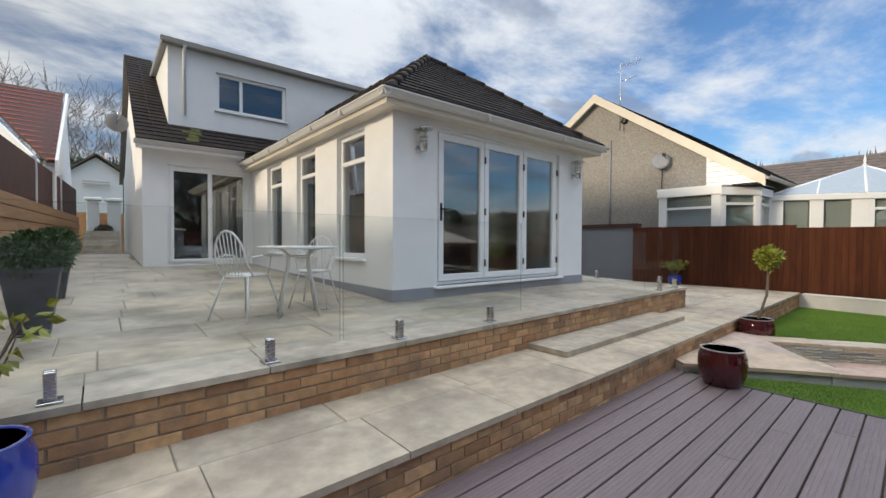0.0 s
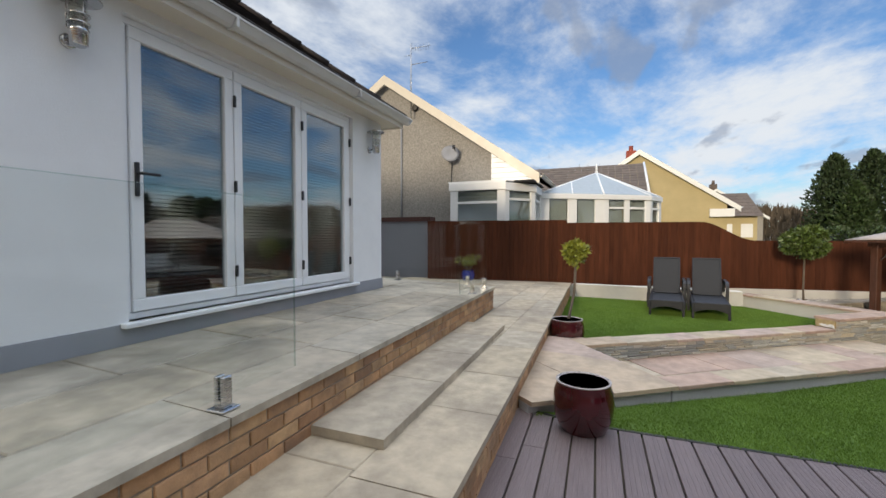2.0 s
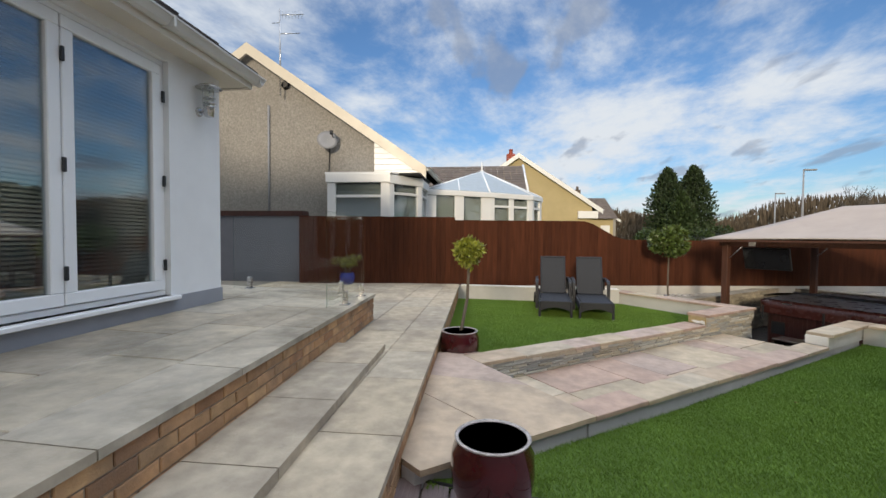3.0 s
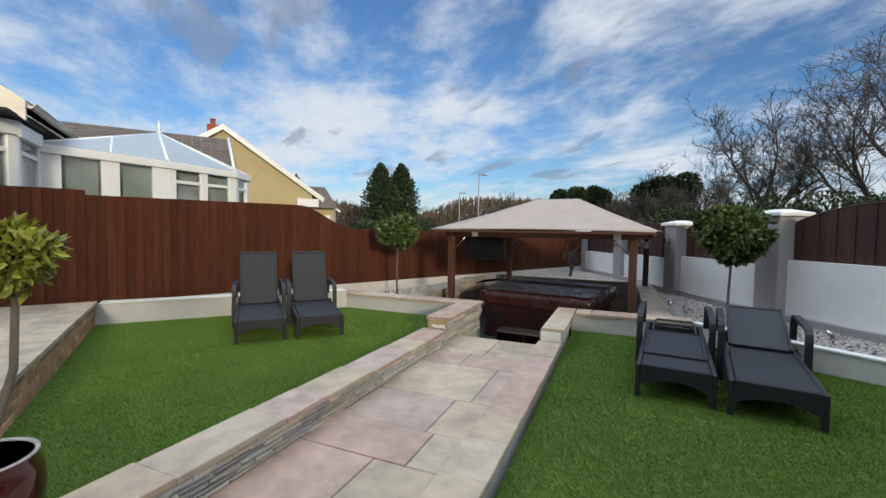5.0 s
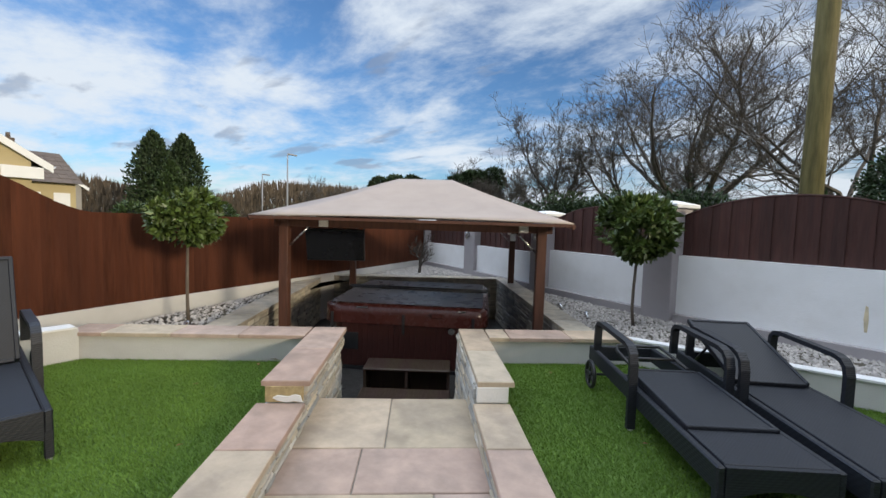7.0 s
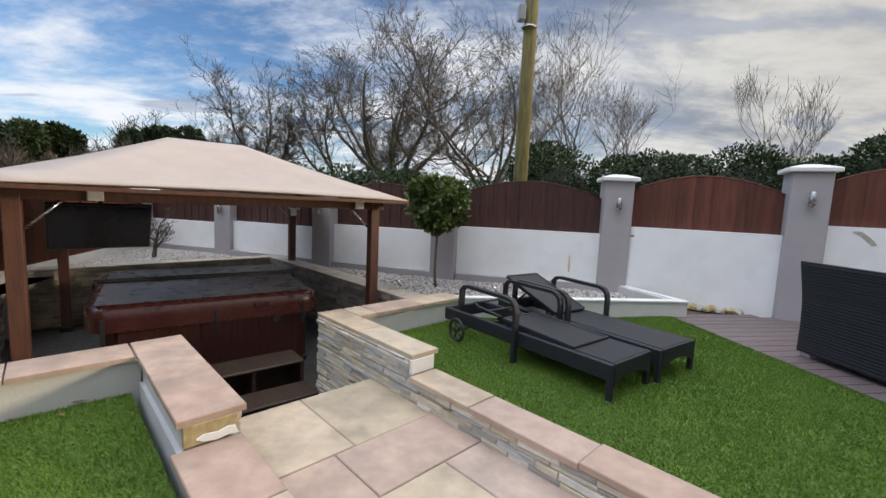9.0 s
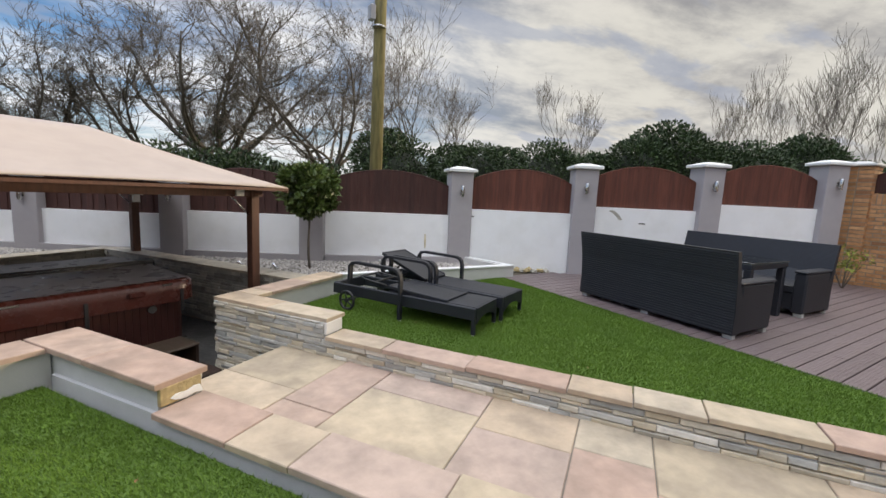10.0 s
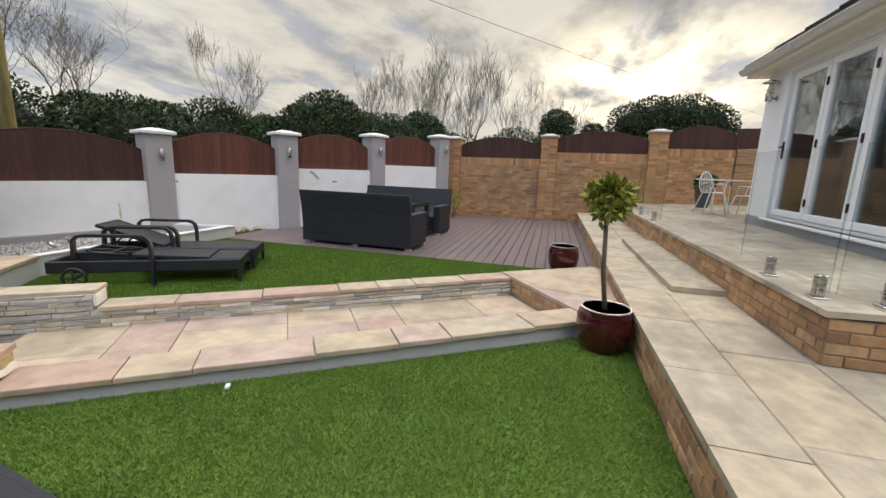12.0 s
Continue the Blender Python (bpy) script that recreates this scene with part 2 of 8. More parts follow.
STONE = material("ledge_stone", (0.4, 0.37, 0.31), 0.8, vary=0.22, scale=9, bump=0.8, bump_scale=35,
                 random_vary=0.2, hues=[(0.52, 0.48, 0.40), (0.43, 0.42, 0.39), (0.56, 0.49, 0.37), (0.62, 0.59, 0.53), (0.47, 0.42, 0.33), (0.40, 0.40, 0.38)])
STONE_DARK = material("dark_ledge_stone", (0.37, 0.345, 0.295), 0.7, vary=0.25, scale=9, bump=0.8, bump_scale=35, random_vary=0.3, island=True)
PIT_FLOOR = material("wet_slate", (0.075, 0.073, 0.07), 0.35, vary=0.3, scale=7, stain=0.5, stain_color=(0.04, 0.04, 0.036), stain_scale=2.5, bump=0.7, bump_scale=18)
DECK = material("composite_deck", (0.165, 0.125, 0.125), 0.46, vary=0.1, scale=3, stain=0.25, stain_color=(0.20, 0.16, 0.155), stain_scale=1.4, bump=0.35, bump_scale=12, stretch=(1, 14, 14), random_vary=0.07)
FENCE = material("stained_fence", (0.074, 0.0245, 0.0115), 0.9, vary=0.28, scale=2.2, stain=0.4, stain_color=(0.036, 0.013, 0.008), stain_scale=1.1, bump=0.5, bump_scale=10, stretch=(9, 9, 0.9), random_vary=0.18, spec=0.2)
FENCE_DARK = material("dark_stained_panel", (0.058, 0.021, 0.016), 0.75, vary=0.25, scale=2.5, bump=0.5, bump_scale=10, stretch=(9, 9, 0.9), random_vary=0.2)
TIMBER = material("stained_timber", (0.09, 0.036, 0.0205), 0.6, vary=0.25, scale=3, bump=0.3, bump_scale=12, stretch=(8, 8, 1.0))
TURF_BASE = material("turf_backing", (0.10, 0.17, 0.028), 0.95, vary=0.2, scale=3, bump=0.8, bump_scale=120)
TURF = material("turf_blades", (0.145, 0.24, 0.036), 0.75, vary=0.12, scale=2.0, stain=0.25, stain_color=(0.13, 0.24, 0.05), stain_scale=0.7, bump=0, random_vary=0.13, island=True, spec=0.25)
EARTH = material("earth", (0.10, 0.085, 0.06), 0.95, vary=0.3, scale=2, bump=0.6, bump_scale=20)
FIELD = material("rough_grass_ground", (0.085, 0.10, 0.04), 0.95, vary=0.35, scale=0.4, stain=0.5, stain_color=(0.12, 0.09, 0.05), stain_scale=0.08, bump=0.6, bump_scale=3)
# wall and ceiling colour darkened to carry the dimness of the rooms
INTERIOR = material("dimmed_room_paint", (0.17, 0.165, 0.16), 0.9, vary=0.04, bump=0.05)
ROOM_FLOOR = material("room_floor", (0.16, 0.12, 0.09), 0.5, vary=0.1, stretch=(1, 6, 1), bump=0.05)
PANE = glass_material("window_glass", (0.72, 0.76, 0.78), 1.0, 0.11)
BALUSTRADE_GLASS = glass_material("balustrade_glass", (0.965, 0.98, 0.975), 0.85, 0.022, rim=0.25)
STEEL = material("brushed_steel", (0.55, 0.55, 0.55), 0.25, metal=1.0, vary=0.05, bump=0.05, stretch=(1, 1, 12))
BLACK_PLASTIC = material("black_plastic", (0.02, 0.02, 0.022), 0.45, vary=0.1, bump=0.05)
LEAF = material("bay_leaf", (0.078, 0.118, 0.027), 0.45, vary=0.2, scale=8, bump=0, random_vary=0.45, island=True)
BARK = material("grey_bark", (0.14, 0.115, 0.09), 0.9, vary=0.3, scale=9, bump=0.8, bump_scale=30, stretch=(3, 3, 0.7))


# ---- building helpers ----
def box(bm, x0, x1, y0, y1, z0, z1, m=None, bevel=0.0):
    """Adds a box; m places it."""
    vs = [bm.verts.new((x, y, z)) for x in (x0, x1) for y in (y0, y1) for z in (z0, z1)]
    fs = [bm.faces.new([vs[i] for i in f]) for f in ((0, 1, 3, 2), (4, 6, 7, 5), (0, 4, 5, 1), (2, 3, 7, 6), (0, 2, 6, 4), (1, 5, 7, 3))]
    if bevel:
        es = list({e for f in fs for e in f.edges})
        r = bmesh.ops.bevel(bm, geom=es, offset=bevel, segments=1, affect="EDGES", profile=0.7)
        vs = list({v for f in r["faces"] for v in f.verts} | {v for v in vs if v.is_valid})
    if m is not None:
        bmesh.ops.transform(bm, matrix=m, verts=[v for v in vs if v.is_valid])
    return bm


def solid(x0, x1, y0, y1, z0, z1, bevel=0.0, m=None):
    return box(bmesh.new(), min(x0, x1), max(x0, x1), min(y0, y1), max(y0, y1), min(z0, z1), max(z0, z1), m, bevel)


def prism(poly, z0, z1, bm=None):
    """An upright prism over a polygon; z0 and z1 are numbers or functions of (x, y)."""
    bm = bm or bmesh.new()
    area = sum(a[0] * b[1] - b[0] * a[1] for a, b in zip(poly, poly[1:] + poly[:1]))
    if area < 0:
        poly = poly[::-1]
    lo = [bm.verts.new((x, y, z0(x, y) if callable(z0) else z0)) for x, y in poly]
    hi = [bm.verts.new((x, y, z1(x, y) if callable(z1) else z1)) for x, y in poly]
    bm.faces.new(lo[::-1])
    bm.faces.new(hi)
    n = len(poly)
    for i in range(n):
        bm.faces.new((lo[i], lo[(i + 1) % n], hi[(i + 1) % n], hi[i]))
    return bm


def tube(points, radii, sides=8, bm=None, caps=True):
    """A round bar along points."""
    bm = bm or bmesh.new()
    pts = [Vector(p) for p in points]
    if not isinstance(radii, (list, tuple)):
        radii = [radii] * len(pts)
    rings, side = [], None
    for i, p in enumerate(pts):
        way = (pts[min(i + 1, len(pts) - 1)] - pts[max(i - 1, 0)]).normalized()
        if side is None:
            side = way.orthogonal().normalized()
        side = (side - way * side.dot(way)).normalized()
        up = way.cross(side)
        rings.append([bm.verts.new(p + (side * math.cos(2 * math.pi * k / sides) + up * math.sin(2 * math.pi * k / sides)) * radii[i]) for k in range(sides)])
    for a, b in zip(rings, rings[1:]):
        for k in range(sides):
            f = bm.faces.new((a[k], a[(k + 1) % sides], b[(k + 1) % sides], b[k]))
            f.smooth = True
    if caps:
        bm.faces.new(rings[0][::-1])
        bm.faces.new(rings[-1])
    return bm


def lathe(profile, sides=32, bm=None, at=(0, 0, 0)):
    """A turned shape from (radius, height) pairs."""
    bm = bm or bmesh.new()
    rings = [[bm.verts.new((at[0] + r * math.cos(2 * math.pi * k / sides), at[1] + r * math.sin(2 * math.pi * k / sides), at[2] + z)) for k in range(sides)] for r, z in profile]
    for a, b in zip(rings, rings[1:]):
        for k in range(sides):
            f = bm.faces.new((a[k], a[(k + 1) % sides], b[(k + 1) % sides], b[k]))
            f.smooth = True
    bm.faces.new(rings[0][::-1])
    bm.faces.new(rings[-1])
    return bm


def mesh_of(name, bm, mat):
    me = bpy.data.meshes.new(name)
    bmesh.ops.recalc_face_normals(bm, faces=bm.faces)
    bm.to_mesh(me)
    bm.free()
    me.materials.append(mat)
    return me


def part(name, bm, mat, parent=None, label="", m=None):
    ob = new(name, mesh_of(name, bm, mat) if isinstance(bm, bmesh.types.BMesh) else bm)
    if parent is not None:
        ob.parent = parent
    if m is not None:
        ob.matrix_basis = m
    return tagged(ob, label)


def thing(name, label, category, group="", m=None, kind=""):
    ob = new(name)
    ob.empty_display_size = 0.1
    if m is not None:
        ob.matrix_basis = m
    return tagged(ob, label, category, group, kind)


def structure(name, bm, mat, label, category):
    return tagged(part(name, bm, mat), label, category, kind="structure")


def bulk(name, verts, faces, mat):
    me = bpy.data.meshes.new(name)
    me.from_pydata(verts, [], faces)
    me.materials.append(mat)
    return me


def slab_between(corners, thick, bm=None):
    """A thick sheet over a flat four-cornered (or three-cornered) outline."""
    bm = bm or bmesh.new()
    c = [Vector(v) for v in corners]
    n = (c[1] - c[0]).cross(c[-1] - c[0]).normalized() * thick
    lo, hi = [bm.verts.new(v) for v in c], [bm.verts.new(v + n) for v in c]
    bm.faces.new(lo[::-1])
    bm.faces.new(hi)
    for i in range(len(c)):
        j = (i + 1) % len(c)
        bm.faces.new((lo[i], lo[j], hi[j], hi[i]))
    return bm


def wall_with_holes(axis, at, thick, a0, a1, z0, z1, holes, bm=None):
    """A wall along an axis with rectangular openings (a0, a1, z0, z1), which must not overlap along the wall."""
    bm = bm or bmesh.new()

    def seg(p, q, lo, hi):
        if q - p > 1e-4 and hi - lo > 1e-4:
            if axis == "x":
                box(bm, p, q, at, at + thick, lo, hi)
            else:
                box(bm, at, at + thick, p, q, lo, hi)
    pos = a0
    for h0, h1, hz0, hz1 in sorted(holes):
        seg(pos, h0, z0, z1)
        seg(h0, h1, z0, hz0)
        seg(h0, h1, hz1, z1)
        pos = h1
    seg(pos, a1, z0, z1)
    return bm


# ---- plan ----
WALK_Y, TERR_Y, HOUSE_Y = 2.46, 3.44, 4.87
WALK_EDGE = lambda x: 2.35 + 0.024 * x
WALK_Z = 0.335
TERR_EDGE = lambda x: 3.25 + 0.0255 * x
STEP_EDGE = lambda x: 2.895 + 0.024 * (x - 4.06)
ORIGIN, ALONG, ACROSS = Vector((5.536, 2.462)), Vector((0.59, -0.807)), Vector((0.807, 0.59))


def P(s, u):
    """A place by its distance along the sunken path and across it."""
    q = ORIGIN + ALONG * s + ACROSS * u
    return (q.x, q.y)


PATH_ANGLE = math.atan2(ALONG.y, ALONG.x)
DECK_Z, DECK_X, LAND_Z = 0.05, 5.42, 0.155
BED_S = 6.70
PIT_U0, PIT_U1, PIT_S1, PATH_S1 = -1.12, 2.44, 11.25, 6.06


def cop_z(s):
    """Top of the low copings: they rise a little towards the landing."""
    return 0.112 + (LAND_Z - 0.112) * min(1.0, max(0.0, 1 - (s - 1.4) / 3.2))


def edge_z(x, y):
    return cop_z((x - ORIGIN.x) * ALONG.x + (y - ORIGIN.y) * ALONG.y) - 0.038


def lawn_z(x, y):
    """The western lawn rises to the deck in its last stretch."""
    return DECK_Z * min(1.0, max(0.0, (6.9 - x) / 1.35))


FENCE_AT = lambda y: 12.85 + (2.9 - y) * 0.139


def terrace_z(x, y):
    return 0.672 + 0.035 * (y - TERR_Y)

# ---- ground ----
far = 600.0
structure("ground", prism([(-far, -far), (far, -far), (far, far), (-far, far)], -1.4, -0.75), FIELD, "rough grassy ground running out to the distant hills", "ground")

LAWN_A = [(DECK_X, 1.9), (5.55, 2.3), P(0.05, -0.15), P(2.2, -0.15), P(4.0, -0.15), P(BED_S + 0.02, -0.15), P(BED_S + 0.02, -1.62), (6.9, -3.98), (DECK_X, -3.86)]
LAWN_B = [P(1.62, 1.62), (7.75, WALK_EDGE(7.75)), (12.7, WALK_EDGE(12.7)), (12.44, -0.74), P(BED_S + 0.02, 3.72), P(BED_S + 0.02, 1.62)]
slope_bed = prism([(DECK_X, 1.9), (5.55, 2.3), P(0.05, -0.15), P(2.517, -0.15), (6.9, -3.98), (DECK_X, -3.86)], -0.7, lawn_z)
prism([P(2.517, -0.15), P(BED_S + 0.02, -0.15), P(BED_S + 0.02, -1.62), (6.9, -3.98)], -0.7, 0.0, slope_bed)
lawn_a = structure("lawn_west", slope_bed, TURF_BASE, "artificial turf lawn bordered by decking and sunken path", "lawn")
lawn_b = structure("lawn_east", prism(LAWN_B, -0.7, 0.0), TURF_BASE, "artificial turf lawn between fence and sunken path", "lawn")
deck = structure("deck", prism([(-0.9, WALK_EDGE(-0.9)), (5.53, WALK_EDGE(5.53)), (DECK_X, 1.9), (DECK_X, -3.86), (5.22, -3.9), (5.5, -4.9), (3.7, -3.72), (1.5, -2.75), (-0.6, -1.7), (-0.9, -1.6)], -0.7, DECK_Z - 0.03),
                 EARTH, "dark sub-frame under the grooved composite decking", "deck")

# walkway and terrace cores
structure("walkway", prism([(-0.9, WALK_EDGE(-0.9) + 0.1), (12.72, WALK_EDGE(12.72) + 0.1), (12.72, 12.0), (8.3, 12.0), (8.3, TERR_Y + 0.1), (-0.9, TERR_Y + 0.1)], -0.7, WALK_Z - 0.008),
          JOINT, "raised garden walkway bed paved with sandstone slabs", "walkway")
structure("terrace", prism([(-0.9, TERR_Y + 0.1), (8.43, TERR_Y + 0.1), (8.43, 16.0), (-0.9, 16.0)], -0.7, lambda x, y: terrace_z(x, y) - 0.007),
          JOINT, "raised house terrace paved with sandstone slabs", "terrace")

# sunken path: bed, landing and edge walls
structure("path", prism([P(1.4, 0.02), P(PATH_S1, 0.02), P(PATH_S1, 1.36), P(1.4, 1.36)], -0.7, -0.085), JOINT, "sunken garden path bed under mixed sandstone slabs", "path")
landing = structure("landing", prism([(5.56, WALK_EDGE(5.56)), P(0.02, -0.09), P(1.39, -0.09), P(1.39, 1.57), P(1.62, 1.57), (7.78, WALK_EDGE(7.78))], -0.7, LAND_Z - 0.037), RISER_GREY, "grey rendered landing beside the walkway", "landing")
for nm, u0, u1 in (("path_edge_west", -0.10, 0.09), ("path_edge_east", 1.32, 1.575)):
    structure(nm, prism([P(1.40, u0), P(4.6, u0), P(BED_S, u0), P(BED_S, u1), P(4.6, u1), P(1.40, u1)], -0.7, edge_z), RISER_GREY, "low grey rendered edging wall beside sunken path", "garden wall")
for nm, u0, u1 in (("stub_wall_west", -0.12, 0.09), ("stub_wall_east", 1.30, 1.55)):
    structure(nm, prism([P(5.60, u0), P(7.0, u0), P(7.0, u1), P(5.60, u1)], 0.06, 0.225), RISER_GREY, "raised end of the sunken path wall, stone clad towards the path", "garden wall")

# planting beds round the hot tub
structure("bed_wall_east", prism([P(BED_S + 0.03, 1.56), P(BED_S + 0.03, 3.72), P(BED_S + 0.3, 3.86), P(BED_S + 0.3, 1.56)], -0.9, 0.225), KERB_GREY, "cream rendered front wall of the planting bed", "garden wall")
structure("bed_wall_west", prism([P(BED_S + 0.03, -0.13), P(BED_S + 0.03, -1.62), P(BED_S + 0.3, -1.62), P(BED_S + 0.3, -0.13)], -0.9, 0.225), KERB_GREY, "cream rendered front wall of the gravel bed", "garden wall")
structure("kerb_fence", prism([(12.70, 2.66), (12.44, -0.80), (12.60, -0.80), (12.86, 2.6)], -0.7, 0.30), KERB_GREY, "white rendered kerb along the brown fence", "kerb")
structure("kerb_gravel", prism([P(BED_S + 0.03, -1.62), (5.21, -3.86), (5.38, -4.0), P(BED_S + 0.2, -1.62)], -0.7, 0.24), KERB_GREY, "white rendered kerb round the gravel bed", "kerb")
structure("kerb_gravel_end", prism([(5.21, -3.86), (5.46, -4.92), (5.58, -4.92), (5.38, -4.0)], -0.7, 0.24), KERB_GREY, "white rendered end of the gravel bed kerb", "kerb")
BED_W = [P(BED_S + 0.3, PIT_U0 - 0.2), P(BED_S + 0.2, -1.6), (5.36, -4.02), (5.6, -4.95), (8.1, -6.0), (10.2, -7.1), (12.4, -8.4), P(11.4, PIT_U0 - 0.2)]
BED_E = [P(BED_S + 0.3, PIT_U1 + 0.2), P(BED_S + 0.25, 3.74), (12.85, -0.6), (14.0, -5.0), (14.5, -8.9), (12.6, -8.4), P(11.4, PIT_U1 + 0.2)]
BED_N = [P(PIT_S1 + 0.1, PIT_U0 - 0.2), P(PIT_S1 + 0.1, PIT_U1 + 0.2), (14.6, -9.3), (12.3, -8.4)]
for nm, poly in (("gravel_bed_west", BED_W), ("gravel_bed_east", BED_E), ("gravel_bed_north", BED_N)):
    structure(nm, prism(poly, -0.9, 0.13), EARTH, "planting bed filled with pale gravel", "gravel bed")
# sunken pit for the tub
structure("pit_floor", prism([P(PATH_S1, 0.05), P(BED_S + 0.3, 0.05), P(BED_S + 0.3, PIT_U0 - 0.1), P(11.4, PIT_U0 - 0.1), P(11.4, PIT_U1 + 0.1), P(BED_S + 0.3, PIT_U1 + 0.1), P(BED_S + 0.3, 1.34), P(PATH_S1, 1.34)], -0.78, -0.62), PIT_FLOOR, "dark wet slate floor of the hot tub pit", "floor")
PIT = []
for nm, poly in (("pit_wall_west", [P(BED_S + 0.3, PIT_U0 - 0.28), P(PIT_S1, PIT_U0 - 0.28), P(PIT_S1, PIT_U0), P(BED_S + 0.3, PIT_U0)]),
                 ("pit_wall_east", [P(BED_S + 0.3, PIT_U1), P(PIT_S1, PIT_U1), P(PIT_S1, PIT_U1 + 0.28), P(BED_S + 0.3, PIT_U1 + 0.28)]),
                 ("pit_wall_north", [P(PIT_S1, PIT_U0), P(PIT_S1, PIT_U1), P(PIT_S1 + 0.25, PIT_U1), P(PIT_S1 + 0.25, PIT_U0)])):
    PIT.append(structure(nm, prism(poly, -0.78, 0.20), MORTAR, "sunken tub pit wall faced with split stone", "garden wall"))

# ---- white garden wall with pillars and arched panels ----
PILLARS = [(-0.62, -1.72, 2.36), (1.5, -2.83, 2.20), (3.68, -3.86, 2.05), (5.6, -5.12, 1.90), (8.1, -5.98, 1.72), (10.2, -7.08, 1.60), (12.4, -8.38, 1.50), (14.55, -9.4, 1.42)]
WALL_TOP = [1.46, 1.31, 1.155, 1.02, 0.92, 0.84, 0.78]
CAP = material("pillar_cap_white", (0.78, 0.78, 0.77), 0.8, vary=0.05, scale=5, stain=0.3, stain_color=(0.5, 0.5, 0.47), bump=0.3)


def wall_light(parent, m):
    """A stainless up-and-down wall lamp."""
    part("mount", solid(-0.03, 0.03, -0.02, 0.0, -0.05, 0.05, 0.005), STEEL, parent, m=m)
    part("lamp_body", lathe([(0.032, -0.10), (0.036, -0.095), (0.036, 0.095), (0.032, 0.10)], 16, at=(0, -0.065, 0)), STEEL, parent, "brushed steel cylinder", m=m)


def pillar(x, y, top, ang, light=True):
    p = thing("garden_pillar", "grey rendered garden pillar with white coping cap", "pillar", "garden wall pillars", Matrix.Translation((x, y, 0)) @ Matrix.Rotation(ang, 4, "Z"))
    part("shaft", solid(-0.21, 0.21, -0.21, 0.21, -0.7, top - 0.07, 0.012), PILLAR_GREY, p)
    bm = solid(-0.27, 0.27, -0.27, 0.27, top - 0.07, top - 0.012, 0.01)
    b2 = bmesh.ops.create_cone(bm, cap_ends=True, segments=4, radius1=0.37, radius2=0.12, depth=0.05, matrix=Matrix.Translation((0, 0, top + 0.012)) @ Matrix.Rotation(math.pi / 4, 4, "Z"))
    part("cap", bm, CAP, p, "white weathered coping cap")
    if light:
        lamp = thing("wall_lamp", "small brushed steel cylinder lamp on grey pillar", "wall lamp", "pillar lamps", p.matrix_basis @ pose(0, 0.211, top - 0.42, 0, 0, 180))
        wall_light(lamp, Matrix())


def wall_run(i):
    (xa, ya, ta), (xb, yb, tb) = PILLARS[i], PILLARS[i + 1]
    a, b = Vector((xa, ya)), Vector((xb, yb))
    way = (b - a).normalized()
    ang = math.atan2(way.y, way.x)
    return a, b, way, ang, (b - a).length


for i in range(7):
    a, b, way, ang, length = wall_run(i)
    m = Matrix.Translation((a.x, a.y, 0)) @ Matrix.Rotation(ang, 4, "Z")
    structure("garden_wall_%d" % (i + 1), solid(0.2, length - 0.2, -0.1, 0.1, -0.7, WALL_TOP[i], m=m), GARDEN_WHITE, "white painted rendered garden wall with faint streaks", "garden wall")
    structure("garden_wall_foot_%d" % (i + 1), solid(0.21, length - 0.21, 0.09, 0.2, -0.7, 0.24 if i > 2 else -0.2, m=m), PILLAR_GREY, "grey rendered foot of the white garden wall", "plinth")
for i, (x, y, top) in enumerate(PILLARS):
    pillar(x, y, top, wall_run(min(i, 6))[3])

# ---- buff brick boundary wall ----
BRICK_X = -1.0
BRICK_TOP = [(-1.62, 1.4, 1.80), (1.4, 4.2, 2.0), (4.2, 6.0, 2.16)]
core = bmesh.new()
for y0, y1, top in BRICK_TOP:
    box(core, BRICK_X - 0.2, BRICK_X - 0.012, y0, y1, -0.7, top - 0.01)
structure("brick_wall_core", core, MORTAR, "mortar core of the buff brick boundary wall", "brick wall")

# ---- brown fence towards the neighbour ----
FENCE_Y0, FENCE_Y1 = 6.3, -9.4
structure("fence_gravel_board", prism([(FENCE_AT(FENCE_Y0) + 0.03, FENCE_Y0), (FENCE_AT(FENCE_Y1) + 0.03, FENCE_Y1), (FENCE_AT(FENCE_Y1) + 0.07, FENCE_Y1), (FENCE_AT(FENCE_Y0) + 0.07, FENCE_Y0)], -0.7, 0.9), FENCE_DARK,
          "dark back rails of the stained fence", "fence")
# dark grey rendered store by the fence
STORE_GREY = material("store_grey", (0.16, 0.165, 0.19), 0.85, vary=0.06, scale=4, bump=0.2)
structure("store_wall", solid(12.6, 12.85, 6.32, 9.5, 0.2, 1.88), STORE_GREY, "dark grey rendered low store wall", "wall")
structure("store_cap", solid(12.56, 12.9, 6.30, 9.5, 1.88, 2.0), FENCE_DARK, "dark brown board on top of the store wall", "trim")

# ---- house ----
EX0, EX1 = 3.335, 7.46
EAVE = 3.065
house = thing("house", "white rendered bungalow with hipped garden room and dormer", "house", kind="structure")
WINS = [(5.57, 6.42), (7.23, 8.07), (8.87, 9.78)]
part("front_wall", wall_with_holes("x", HOUSE_Y, 0.3, EX0, EX1, 0.86, EAVE, [(4.03, 6.75, 0.87, 2.975)]), RENDER_WHITE, house)
part("side_wall", wall_with_holes("y", EX0, 0.3, HOUSE_Y + 0.3, 10.95, 0.86, EAVE, [(a, b, 1.225, 3.0) for a, b in WINS]), RENDER_WHITE, house, "warm white rendered side wall with three tall windows")
part("east_wall", solid(EX1 - 0.3, EX1, HOUSE_Y + 0.3, 14.0, 0.86, EAVE), RENDER_WHITE, house)
pl = wall_with_holes("x", HOUSE_Y - 0.012, 0.32, EX0 - 0.012, EX1 + 0.012, 0.4, 0.86, [])
